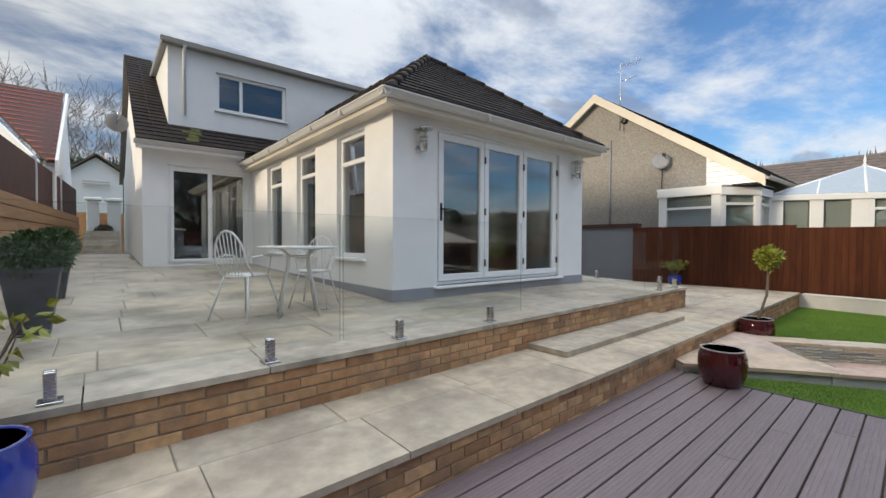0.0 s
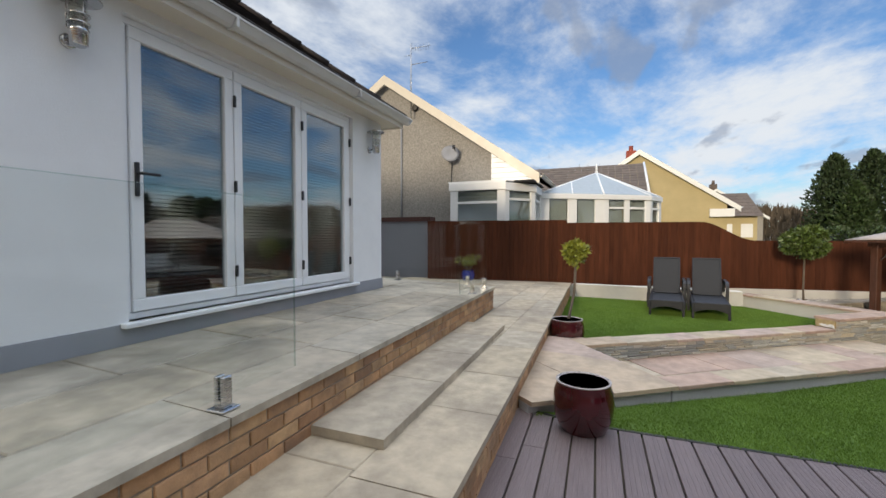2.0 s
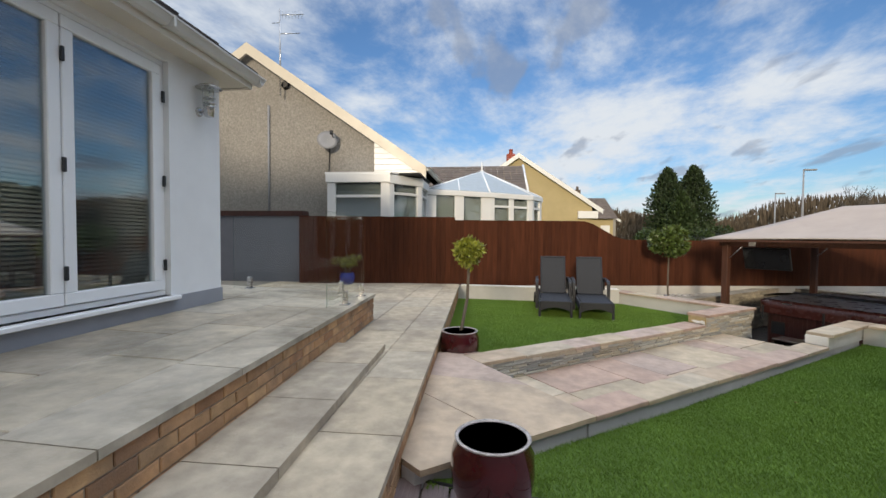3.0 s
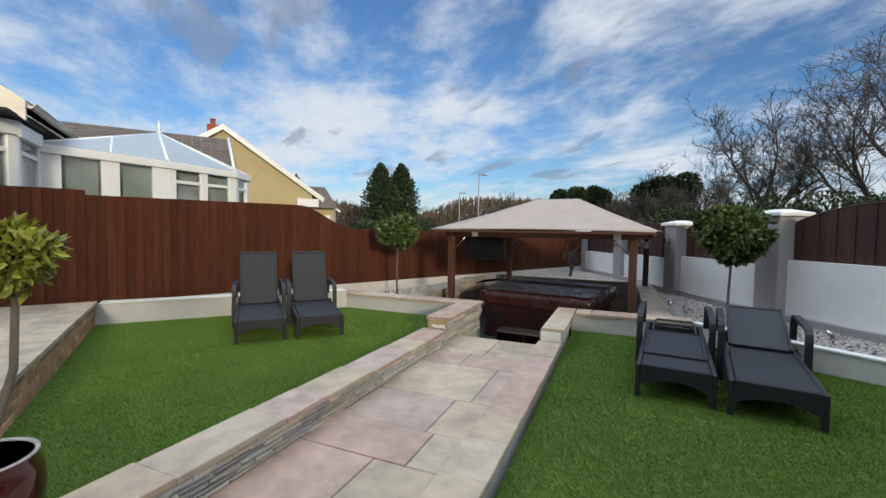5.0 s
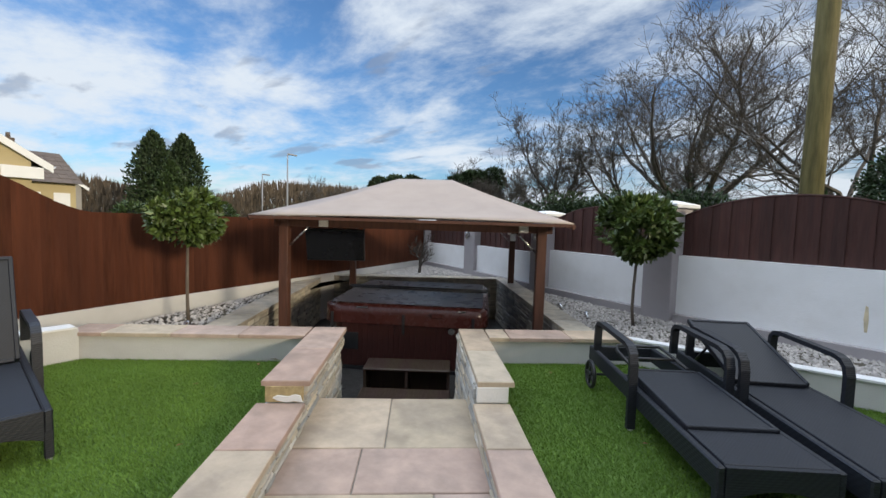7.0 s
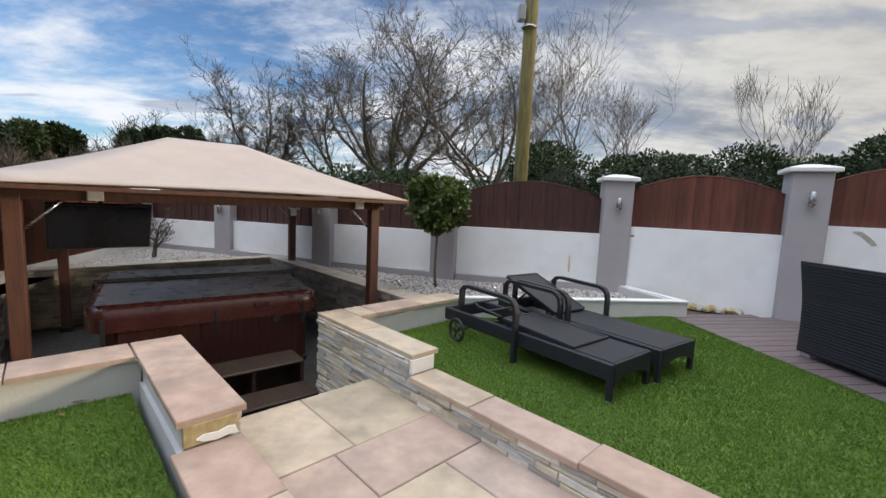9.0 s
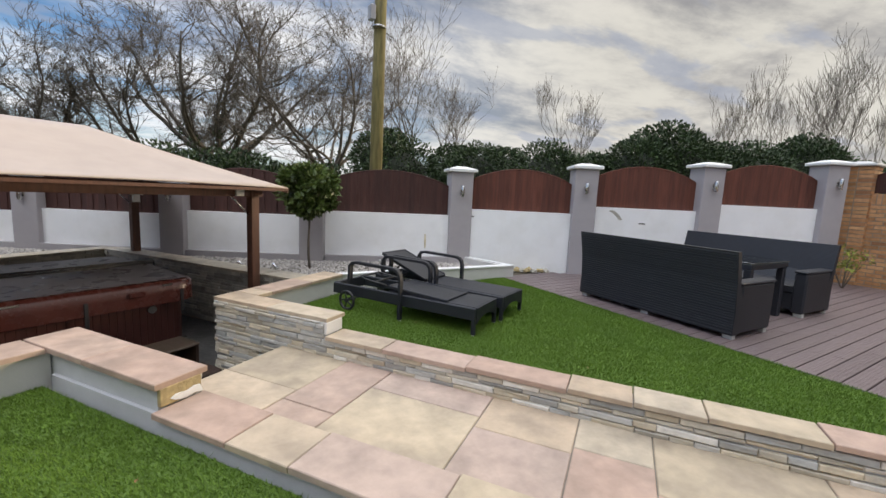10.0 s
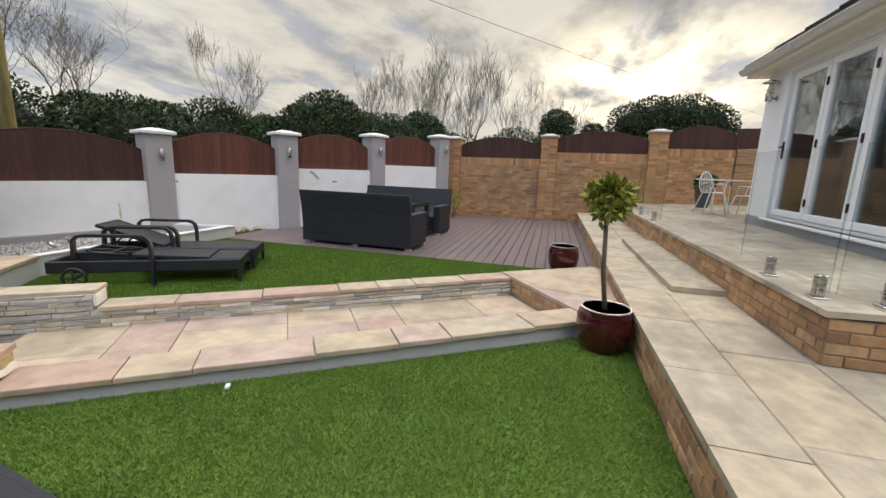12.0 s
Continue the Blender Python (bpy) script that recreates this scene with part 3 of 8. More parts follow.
box(pl, EX0 - 0.012, EX0 + 0.3, HOUSE_Y + 0.308, 10.94, 0.4, 0.86)
box(pl, EX1 - 0.3, EX1 + 0.012, HOUSE_Y + 0.308, 14.0, 0.4, 0.86)
part("plinth", pl, PLINTH_GREY, house, "grey painted plinth")
part("room_floor", solid(EX0 + 0.3, EX1 - 0.3, HOUSE_Y + 0.3, 13.5, 0.7, 0.868), ROOM_FLOOR, house)
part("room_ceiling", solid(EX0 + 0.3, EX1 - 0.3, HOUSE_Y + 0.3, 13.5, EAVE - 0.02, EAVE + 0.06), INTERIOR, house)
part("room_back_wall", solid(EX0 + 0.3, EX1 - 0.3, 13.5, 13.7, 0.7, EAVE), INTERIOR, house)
# main block
MX0, MAIN_Y = 1.25, 10.95
part("rear_wall", wall_with_holes("x", MAIN_Y, 0.3, MX0, EX0 + 0.3, 0.5, 3.32, [(1.68, 3.28, 0.95, 3.05)]), RENDER_WHITE, house)
part("west_wall", solid(MX0, MX0 + 0.3, MAIN_Y + 0.3, 19.0, 0.5, 3.6), RENDER_WHITE, house)
gab = bmesh.new()
f = [gab.verts.new(v) for v in ((MX0 + 0.02, MAIN_Y + 0.2, 3.55), (MX0 + 0.02, 15.0, 6.3), (MX0 + 0.02, 19.0, 3.55), (MX0 + 0.28, MAIN_Y + 0.2, 3.55), (MX0 + 0.28, 15.0, 6.3), (MX0 + 0.28, 19.0, 3.55))]
for q in ((0, 1, 2), (5, 4, 3), (0, 3, 4, 1), (1, 4, 5, 2), (0, 2, 5, 3)):
    gab.faces.new([f[i] for i in q])
part("gable", gab, RENDER_WHITE, house)
part("lounge_floor", solid(MX0 + 0.3, EX0 + 0.3, MAIN_Y + 0.3, 15.0, 0.6, 0.94), ROOM_FLOOR, house)
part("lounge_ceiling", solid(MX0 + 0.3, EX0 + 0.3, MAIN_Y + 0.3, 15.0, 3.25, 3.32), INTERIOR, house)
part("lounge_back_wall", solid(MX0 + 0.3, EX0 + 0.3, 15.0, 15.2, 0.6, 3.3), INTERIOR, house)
# dormer
DX0, DX1, DY = 1.75, 9.0, 11.4
part("dormer_front", wall_with_holes("x", DY, 0.25, DX0, DX1, 4.0, 5.72, [(2.70, 4.29, 4.49, 5.36)]), RENDER_WHITE, house)
part("dormer_side", solid(DX0, DX0 + 0.2, DY + 0.25, 15.0, 4.0, 5.72), RENDER_WHITE, house)
part("dormer_roof", solid(DX0 - 0.12, DX1, DY - 0.12, 15.2, 5.72, 5.84, 0.02), PLINTH_GREY, house, "flat grey felt roof")
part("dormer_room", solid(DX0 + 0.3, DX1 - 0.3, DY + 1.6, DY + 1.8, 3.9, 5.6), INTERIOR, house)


def roof_face(bm, corners, course=0.19, width=0.33, lift=0.024):
    """Interlocking tiles laid in courses over a planar roof face; corners: eave left, eave right, top right, top left."""
    a, b, c, d = [Vector(v) for v in corners]
    n = (b - a).cross(d - a).normalized()
    if n.z < 0:
        n = -n
    rows = max(1, round(((d - a).length + (c - b).length) / 2 / course))
    for r in range(rows):
        t0, t1 = r / rows, (r + 1.12) / rows
        l0, r0 = a.lerp(d, t0), b.lerp(c, t0)
        l1, r1 = a.lerp(d, min(t1, 1)), b.lerp(c, min(t1, 1))
        cols = max(1, round((r0 - l0).length / width))
        for k in range(cols):
            tiny = 0.003 / max((r0 - l0).length, 0.05)
            f0, f1 = k / cols + min(tiny, 0.1 / cols), (k + 1) / cols - min(tiny, 0.1 / cols)
            q = [l0.lerp(r0, f0), l0.lerp(r0, f1), l1.lerp(r1, f1), l1.lerp(r1, f0)]
            lo = [bm.verts.new(v) for v in q]
            up = [bm.verts.new(q[0] + n * lift), bm.verts.new(q[1] + n * lift), bm.verts.new(q[2] + n * 0.006), bm.verts.new(q[3] + n * 0.006)]
            bm.faces.new(up)
            bm.faces.new((lo[0], lo[1], up[1], up[0]))
            bm.faces.new((lo[1], lo[2], up[2], up[1]))
            bm.faces.new((lo[3], lo[0], up[0], up[3]))


# hipped roof of the garden room
OV = 0.235
e0, e1, ey = EX0 - OV, EX1 + OV, HOUSE_Y - OV
RZ0, RZ1, RY = EAVE + 0.12, 4.93, 6.9
rx = (e0 + e1) / 2
rf = bmesh.new()
roof_face(rf, [(e0, ey, RZ0), (e1, ey, RZ0), (rx + 0.01, RY, RZ1), (rx - 0.01, RY, RZ1)])
roof_face(rf, [(e0, 13.0, RZ0), (e0, ey, RZ0), (rx, RY, RZ1), (rx, 13.0, RZ1)])
roof_face(rf, [(e1, ey, RZ0), (e1, 13.0, RZ0), (rx, 13.0, RZ1), (rx, RY, RZ1)])
rt = part("roof_tiles", rf, TILE_DARK, house, "dark brown interlocking roof tiles")
tagged(rt, kind="stuff")
base = bmesh.new()
v = [base.verts.new(c) for c in ((e0, ey, RZ0 - 0.012), (e1, ey, RZ0 - 0.012), (rx, RY, RZ1 - 0.012), (e0, 13.0, RZ0 - 0.012), (rx, 13.0, RZ1 - 0.012), (e1, 13.0, RZ0 - 0.012))]
for q in ((0, 1, 2), (3, 0, 2, 4), (1, 5, 4, 2)):
    base.faces.new([v[i] for i in q])
part("roof_underlay", base, JOINT, house)
hips = bmesh.new()
for p0, p1 in (((e0, ey, RZ0), (rx, RY, RZ1)), ((e1, ey, RZ0), (rx, RY, RZ1)), ((rx, RY, RZ1), (rx, 13, RZ1))):
    p0, p1 = Vector(p0), Vector(p1)
    cnt = max(2, round((p1 - p0).length / 0.4))
    for k in range(cnt):
        q0, q1 = p0.lerp(p1, k / cnt), p0.lerp(p1, (k + 1.06) / cnt)
        tube([q0 + Vector((0, 0, 0.015)), q1 + Vector((0, 0, 0.0))], [0.068, 0.058], 8, hips)
part("ridge_tiles", hips, TILE_DARK, house, "half-round dark ridge tiles")
# soffit, fascia and gutters
sf = bmesh.new()
box(sf, e0 + 0.02, e1 - 0.02, ey + 0.02, HOUSE_Y, EAVE - 0.0, EAVE + 0.018)
box(sf, e0 + 0.02, EX0, HOUSE_Y, 10.9, EAVE, EAVE + 0.018)
box(sf, EX1, e1 - 0.02, HOUSE_Y, 14.0, EAVE, EAVE + 0.018)
part("soffit", sf, CREAM_PVC, house, "cream plastic soffit boards")
fa = bmesh.new()
box(fa, e0, e1, ey, ey + 0.02, EAVE - 0.02, RZ0)
box(fa, e0, e0 + 0.02, ey + 0.02, 10.7, EAVE - 0.02, RZ0)
box(fa, e1 - 0.02, e1, ey + 0.02, 14.0, EAVE - 0.02, RZ0)
part("fascia", fa, CREAM_PVC, house, "cream plastic fascia boards")


def gutter(p0, p1, out):
    """A moulded gutter: ogee channel along a fascia."""
    bm = bmesh.new()
    p0, p1, out = Vector(p0), Vector(p1), Vector(out)
    prof = [(0.0, 0.0), (0.0, -0.075), (0.035, -0.085), (0.065, -0.07), (0.085, -0.04), (0.10, -0.02), (0.112, -0.015), (0.112, 0.0), (0.10, 0.0), (0.09, -0.025), (0.06, -0.055), (0.012, -0.06), (0.012, 0.0)]
    rings = [[bm.verts.new(p + out * o + Vector((0, 0, z))) for o, z in prof] for p in (p0, p1)]
    n = len(prof)
    for k in range(n):
        bm.faces.new((rings[0][k], rings[0][(k + 1) % n], rings[1][(k + 1) % n], rings[1][k]))
    bm.faces.new(rings[0])
    bm.faces.new(rings[1][::-1])
    return bm


GZ = RZ0 + 0.0
et = bmesh.new()
box(et, e0 - 0.05, e1 + 0.05, ey - 0.05, ey + 0.12, GZ + 0.004, GZ + 0.066, bevel=0.01)
box(et, e0 - 0.05, e0 + 0.12, ey + 0.124, 10.6, GZ + 0.004, GZ + 0.066, bevel=0.01)
box(et, e1 - 0.12, e1 + 0.05, ey + 0.124, 13.9, GZ + 0.004, GZ + 0.066, bevel=0.01)
part("eave_course", et, TILE_DARK, house, "thick dark edge of the lowest tile course")
part("gutter", gutter((e0 - 0.1, ey, GZ), (e1 + 0.1, ey, GZ), (0, -1, 0)), GUTTER, house)
part("gutter", gutter((e0, ey - 0.1, GZ), (e0, 10.75, GZ), (-1, 0, 0)), GUTTER, house)
part("gutter", gutter((e1, ey - 0.1, GZ), (e1, 14.0, GZ), (1, 0, 0)), GUTTER, house)
part("gutter", gutter((MX0 - 0.15, 10.68, 3.44), (e0 - 0.0, 10.68, 3.44), (0, -1, 0)), GUTTER, house)
part("gutter", gutter((DX0 - 0.15, DY - 0.14, 5.8), (DX1, DY - 0.14, 5.8), (0, -1, 0)), GUTTER, house)
for (gx, gy, hx) in ((e0 + 1.55, ey, 0), (e1 - 1.3, ey, 0)):
    part("gutter_bracket", solid(gx, gx + 0.03, gy - 0.116, gy, GZ - 0.09, GZ + 0.005, 0.004), GUTTER, house)
for gy in (5.6, 6.6, 7.6, 8.6, 9.6):
    part("gutter_bracket", solid(e0 - 0.116, e0, gy, gy + 0.03, GZ - 0.09, GZ + 0.005, 0.004), GUTTER, house)
part("downpipe", tube([(DX0 + 0.3, DY - 0.2, 5.72), (DX0 + 0.3, DY - 0.06, 5.6), (DX0 + 0.3, DY - 0.05, 4.25)], 0.035, 10), WHITE_PVC, house, "white plastic downpipe")
MOSS = material("roof_moss", (0.075, 0.08, 0.02), 0.95, vary=0.4, scale=14, bump=0.8, bump_scale=60)
for k, (mx, my, mw, ml) in enumerate(((2.12, 10.68, 0.12, 0.18), (2.16, 10.84, 0.10, 0.18), (2.22, 11.0, 0.13, 0.18), (2.25, 11.16, 0.10, 0.16), (2.02, 11.02, 0.06, 0.15))):
    z0, z1 = 3.46 + (my - 10.62) * 0.675, 3.46 + (my + ml - 10.62) * 0.675
    part("moss_patch", slab_between([(mx - mw, my, z0 + 0.03), (mx + mw, my, z0 + 0.03), (mx + mw * 0.8, my + ml, z1 + 0.022), (mx - mw * 0.9, my + ml, z1 + 0.022)], 0.01), MOSS, house, "yellow-green moss streak on the tiles")
# main roof
mr = bmesh.new()
roof_face(mr, [(MX0 - 0.12, 10.62, 3.46), (6.5, 10.62, 3.46), (6.5, DY + 0.05, 4.02), (MX0 - 0.12, DY + 0.05, 4.02)])
roof_face(mr, [(MX0 - 0.12, DY + 0.05, 4.02), (DX0, DY + 0.05, 4.02), (DX0, 15.0, 6.55), (MX0 - 0.12, 15.0, 6.55)])
tagged(part("main_roof_tiles", mr, TILE_DARK, house, "dark tiled main roof slope below the dormer"), kind="stuff")
ub = bmesh.new()
v = [ub.verts.new(c) for c in ((MX0 - 0.12, 10.62, 3.44), (9.0, 10.62, 3.44), (9.0, 15.0, 6.53), (MX0 - 0.12, 15.0, 6.53), (MX0 - 0.12, 19.4, 3.44), (9.0, 19.4, 3.44))]
ub.faces.new([v[i] for i in (0, 1, 2, 3)])
ub.faces.new([v[i] for i in (3, 2, 5, 4)])
part("main_roof_underlay", ub, JOINT, house)
part("main_soffit", solid(MX0 - 0.1, EX0 - OV, 10.7, MAIN_Y, 3.32, 3.36), WHITE_PVC, house)
part("main_fascia", solid(MX0 - 0.12, EX0 - OV, 10.66, 10.7, 3.3, 3.45), WHITE_PVC, house)


# ---- windows and doors of the house ----
def framed(parent, axis, at, a0, a1, z0, z1, frame_w=0.07, depth=0.07, sections=None, transom=None, name="window_frame"):
    """A white frame with panes. sections: where uprights stand; transom: height of a cross bar."""
    cuts = [a0] + list(sections or []) + [a1]
    bm = bmesh.new()

    def bar(p, q, lo, hi, d0=0.0, d1=None):
        d1 = depth if d1 is None else d1
        if axis == "x":
            box(bm, p, q, at + d0, at + d1, lo, hi, bevel=0.006)
        else:
            box(bm, at + d0, at + d1, p, q, lo, hi, bevel=0.006)
    bar(a0, a1, z0, z0 + frame_w)
    bar(a0, a1, z1 - frame_w, z1)
    for c in cuts:
        p = min(max(c - frame_w / 2, a0), a1 - frame_w)
        bar(p, p + frame_w, z0 + frame_w, z1 - frame_w)
    if transom:
        bar(a0 + frame_w, a1 - frame_w, transom - frame_w / 2, transom + frame_w / 2)
    fr = part(name, bm, WHITE_PVC, parent)
    levels = [z0] + ([transom] if transom else []) + [z1]
    for c0, c1 in zip(cuts, cuts[1:]):
        for l0, l1 in zip(levels, levels[1:]):
            d = depth * 0.5
            if axis == "x":
                g = solid(c0 + frame_w * 0.4, c1 - frame_w * 0.4, at + d - 0.004, at + d + 0.004, l0 + frame_w * 0.4, l1 - frame_w * 0.4)
            else:
                g = solid(at + d - 0.004, at + d + 0.004, c0 + frame_w * 0.4, c1 - frame_w * 0.4, l0 + frame_w * 0.4, l1 - frame_w * 0.4)
            pane = part("pane", g, PANE, parent)
            pane.visible_shadow = False
    return fr


bifold = tagged(thing("door_1", "white three-leaf bifold glass door, closed, blinds inside", "door"), kind="structure")
framed(bifold, "x", HOUSE_Y + 0.05, 4.03, 6.75, 0.87, 2.975, 0.05, 0.07)
leaf_w = (6.75 - 4.03 - 0.1) / 3
for k in range(3):
    a = 4.08 + k * leaf_w
    framed(bifold, "x", HOUSE_Y + 0.035, a + 0.004, a + leaf_w - 0.004, 0.925, 2.92, 0.088, 0.065, name="leaf_frame")
    for hz in (1.15, 1.9, 2.65):
        if k:
            part("hinge", solid(a - 0.012, a + 0.012, HOUSE_Y + 0.012, HOUSE_Y + 0.034, hz - 0.05, hz + 0.05, 0.004), BLACK_PLASTIC, bifold, "black hinge")
for hz in (1.15, 1.9, 2.65):
    part("hinge", solid(6.70, 6.725, HOUSE_Y + 0.012, HOUSE_Y + 0.034, hz - 0.05, hz + 0.05, 0.004), BLACK_PLASTIC, bifold, "black hinge")
hb = solid(4.105, 4.135, HOUSE_Y + 0.015, HOUSE_Y + 0.034, 1.74, 1.98, 0.004)
tube([(4.12, HOUSE_Y + 0.02, 1.90), (4.12, HOUSE_Y - 0.03, 1.90), (4.24, HOUSE_Y - 0.035, 1.90)], 0.011, 8, hb)
part("door_handle", hb, BLACK_PLASTIC, bifold, "dark lever handle")
part("door_sill", solid(3.97, 6.80, HOUSE_Y - 0.07, HOUSE_Y + 0.1, 0.835, 0.87, 0.006), WHITE_PVC, bifold, "white projecting sill")
BLIND = material("grey_blind_slat", (0.72, 0.71, 0.68), 0.6, vary=0.1, bump=0.05)
slat = solid(-0.39, 0.39, -0.012, 0.012, -0.001, 0.001)
slat_mesh = mesh_of("slat", slat, BLIND)
for k in range(3):
    bl = thing("venetian_blind", "grey slatted blind lowered inside the glass door leaf", "blind", "door blinds", Matrix.Translation((4.08 + (k + 0.5) * leaf_w, HOUSE_Y + 0.14, 0.95)))
    part("head_rail", solid(-0.39, 0.39, -0.015, 0.015, 1.92, 1.95), BLIND, bl)
    for j in range(61):
        s = new("slat", slat_mesh)
        s.parent = bl
        s.matrix_basis = pose(0, 0, 0.02 + j * 0.031, 32, 0, 0)
for k, (a, b) in enumerate(WINS):
    w = tagged(thing("window_%d" % (k + 1), "tall white framed window with top light in the side wall", "window"), kind="structure")
    framed(w, "y", EX0 + 0.07, a, b, 1.225, 3.0, 0.065, 0.07, None, 2.60)
    part("window_sill", solid(EX0 - 0.05, EX0 + 0.08, a - 0.04, b + 0.04, 1.185, 1.224, 0.006), WHITE_PVC, w)
    blind = thing("venetian_blind", "dark slatted blind inside the tall side window", "blind", "window blinds", Matrix.Translation((EX0 + 0.22, (a + b) / 2, 1.28)))
    wide = mesh_of("slat", solid(-0.012, 0.012, -0.36, 0.36, -0.001, 0.001), BLIND)
    for j in range(24):
        s = new("slat", wide)
        s.parent = blind
        s.matrix_basis = pose(0, 0, 0.02 + j * 0.035, 0, -35, 0)
sl = tagged(thing("door_2", "white sliding patio door of two glass leaves, closed", "door"), kind="structure")
framed(sl, "x", MAIN_Y + 0.06, 1.68, 3.28, 0.95, 3.05, 0.05, 0.09)
framed(sl, "x", MAIN_Y + 0.045, 1.73, 2.50, 1.0, 3.0, 0.065, 0.05, name="leaf_frame")
framed(sl, "x", MAIN_Y + 0.10, 2.47, 3.23, 1.0, 3.0, 0.065, 0.05, name="leaf_frame")
part("door_sill", solid(1.62, 3.32, MAIN_Y - 0.06, MAIN_Y + 0.06, 0.91, 0.95, 0.005), WHITE_PVC, sl)
dw = tagged(thing("window_4", "white framed two-light dormer window", "window"), kind="structure")
framed(dw, "x", DY + 0.06, 2.70, 4.29, 4.49, 5.36, 0.07, 0.07, [3.24])
part("window_sill", solid(2.66, 4.33, DY - 0.05, DY + 0.06, 4.45, 4.49, 0.005), WHITE_PVC, dw)

# ---- neighbouring houses ----
PEBBLE = material("pebbledash", (0.31, 0.295, 0.275), 0.95, vary=0.25, scale=22, stain=0.3, stain_color=(0.24, 0.22, 0.19), bump=1.0, bump_scale=60)
YELLOW = material("yellow_render", (0.48, 0.40, 0.225), 0.9, vary=0.05, scale=2, stain=0.25, stain_color=(0.5, 0.41, 0.22), bump=0.2)
BLINDS = material("pale_blind", (0.55, 0.57, 0.52), 0.8, vary=0.06, scale=2, stretch=(6, 6, 0.5), bump=0.05)
ROOF_GLASS = material("blue_roof_sheet", (0.33, 0.38, 0.42), 0.4, vary=0.05, bump=0.02)
SLEEPER = material("buff_sleeper", (0.36, 0.21, 0.11), 0.85, vary=0.2, scale=3, stain=0.4, stain_color=(0.2, 0.11, 0.06), bump=0.4, stretch=(0.6, 6, 6))
DARK_GAP = material("dark_gap", (0.02, 0.02, 0.022), 0.8, vary=0.1, bump=0)


def gable_house(name, label, x, y_apex, z_apex, y_low, z_eave, depth, wall_mat, roof_mat, barge_mat, z0=-0.5, barge=0.28, over=0.25, tile=0.33):
    """A house whose gable faces -x; the roof runs back along +x."""
    h = thing(name, label, "house", kind="structure")
    half = y_apex - y_low
    slope = (z_apex - z_eave) / half
    inner = half - over
    zi = z_apex - slope * inner - 0.1
    g = bmesh.new()
    pts = [(y_apex - inner, z0), (y_apex + inner, z0), (y_apex + inner, zi), (y_apex, z_apex - 0.1), (y_apex - inner, zi)]
    a, b = [g.verts.new((x, y, z)) for y, z in pts], [g.verts.new((x + depth, y, z)) for y, z in pts]
    g.faces.new(a)
    g.faces.new(b[::-1])
    for i in range(5):
        g.faces.new((a[i], a[(i + 1) % 5], b[(i + 1) % 5], b[i]))
    part("wall", g, wall_mat, h)
    r = bmesh.new()
    roof_face(r, [(x - 0.15, y_low, z_eave), (x + depth, y_low, z_eave), (x + depth, y_apex, z_apex), (x - 0.15, y_apex, z_apex)], tile, tile)
    roof_face(r, [(x + depth, 2 * y_apex - y_low, z_eave), (x - 0.15, 2 * y_apex - y_low, z_eave), (x - 0.15, y_apex, z_apex), (x + depth, y_apex, z_apex)], tile, tile)
    tagged(part("roof", r, roof_mat, h), kind="stuff")
    for sgn in (1, -1):
        bm = bmesh.new()
        y2 = y_apex - sgn * half
        q = [(x - 0.2, y_apex, z_apex - barge), (x - 0.2, y2, z_eave - barge), (x - 0.2, y2, z_eave + 0.02), (x - 0.2, y_apex, z_apex + 0.02)]
        part("bargeboard", slab_between(q, 0.07 * sgn, bm), barge_mat, h)
        part("gutter", gutter((x - 0.2, y2, z_eave), (x + depth, y2, z_eave), (0, -sgn, 0)), barge_mat, h)
    return h


n1 = gable_house("neighbour_house", "pebble-dashed bungalow gable with cream bargeboards behind the fence", 14.3, 8.55, 6.62, 3.62, 3.22, 9.0, PEBBLE, TILE_DARK, CREAM_PVC, over=1.3)
# white boarded cheek above the bay
for k in range(6):
    z0, z1 = 3.02 + k * 0.15, 3.02 + (k + 1) * 0.15 - 0.008
    ya = 3.80 + max(0.0, (k - 0.6)) * 0.19
    if ya < 5.0:
        part("cladding_board", solid(14.1, 14.29, ya, 5.02, z0, z1, 0.004), WHITE_PVC, n1)
part("soffit", solid(13.6, 15.4, 3.7, 5.1, 2.97, 3.015), DARK_GAP, n1)
part("vent", lathe([(0.10, 0), (0.12, 0.03), (0.08, 0.08)], 16), BLACK_PLASTIC, n1, "round dark vent", m=pose(14.28, 7.55, 5.55, 0, -90, 0))
aerial = thing("tv_aerial", "thin metal television aerial on a mast at the gable", "aerial", m=Matrix.Translation((14.1, 7.62, 5.2)))
part("mast", tube([(0, 0, 0), (0, 0, 2.3)], 0.02, 6), STEEL, aerial)
for zz, yy in ((2.15, 0.55), (1.65, 0.45), (1.95, -0.35)):
    part("boom", tube([(0, 0, zz), (0.25, -yy, zz + 0.12)], 0.012, 5), STEEL, aerial)
for k in range(7):
    yy = -0.05 - k * 0.075
    part("element", tube([(0.02 - yy * 0.45, yy, 2.05 - yy * 0.2), (0.02 - yy * 0.45, yy, 2.27 - yy * 0.2)], 0.006, 4), STEEL, aerial)
part("bracket", tube([(0.2, 0, 0.3), (0, 0, 0.3), (0, 0, 0.05)], 0.015, 5), STEEL, aerial)
dish = thing("satellite_dish", "grey satellite dish on pebble-dashed wall", "satellite dish", m=pose(14.1, 6.3, 3.98, 0, -70, 20))
part("reflector", lathe([(0.02, -0.06), (0.16, -0.035), (0.27, 0.015), (0.275, 0.02), (0.16, -0.02), (0.02, -0.045)], 24), PLINTH_GREY, dish)
part("arm", tube([(0.1, -0.15, -0.02), (0.05, -0.1, 0.3)], 0.014, 6), BLACK_PLASTIC, dish)
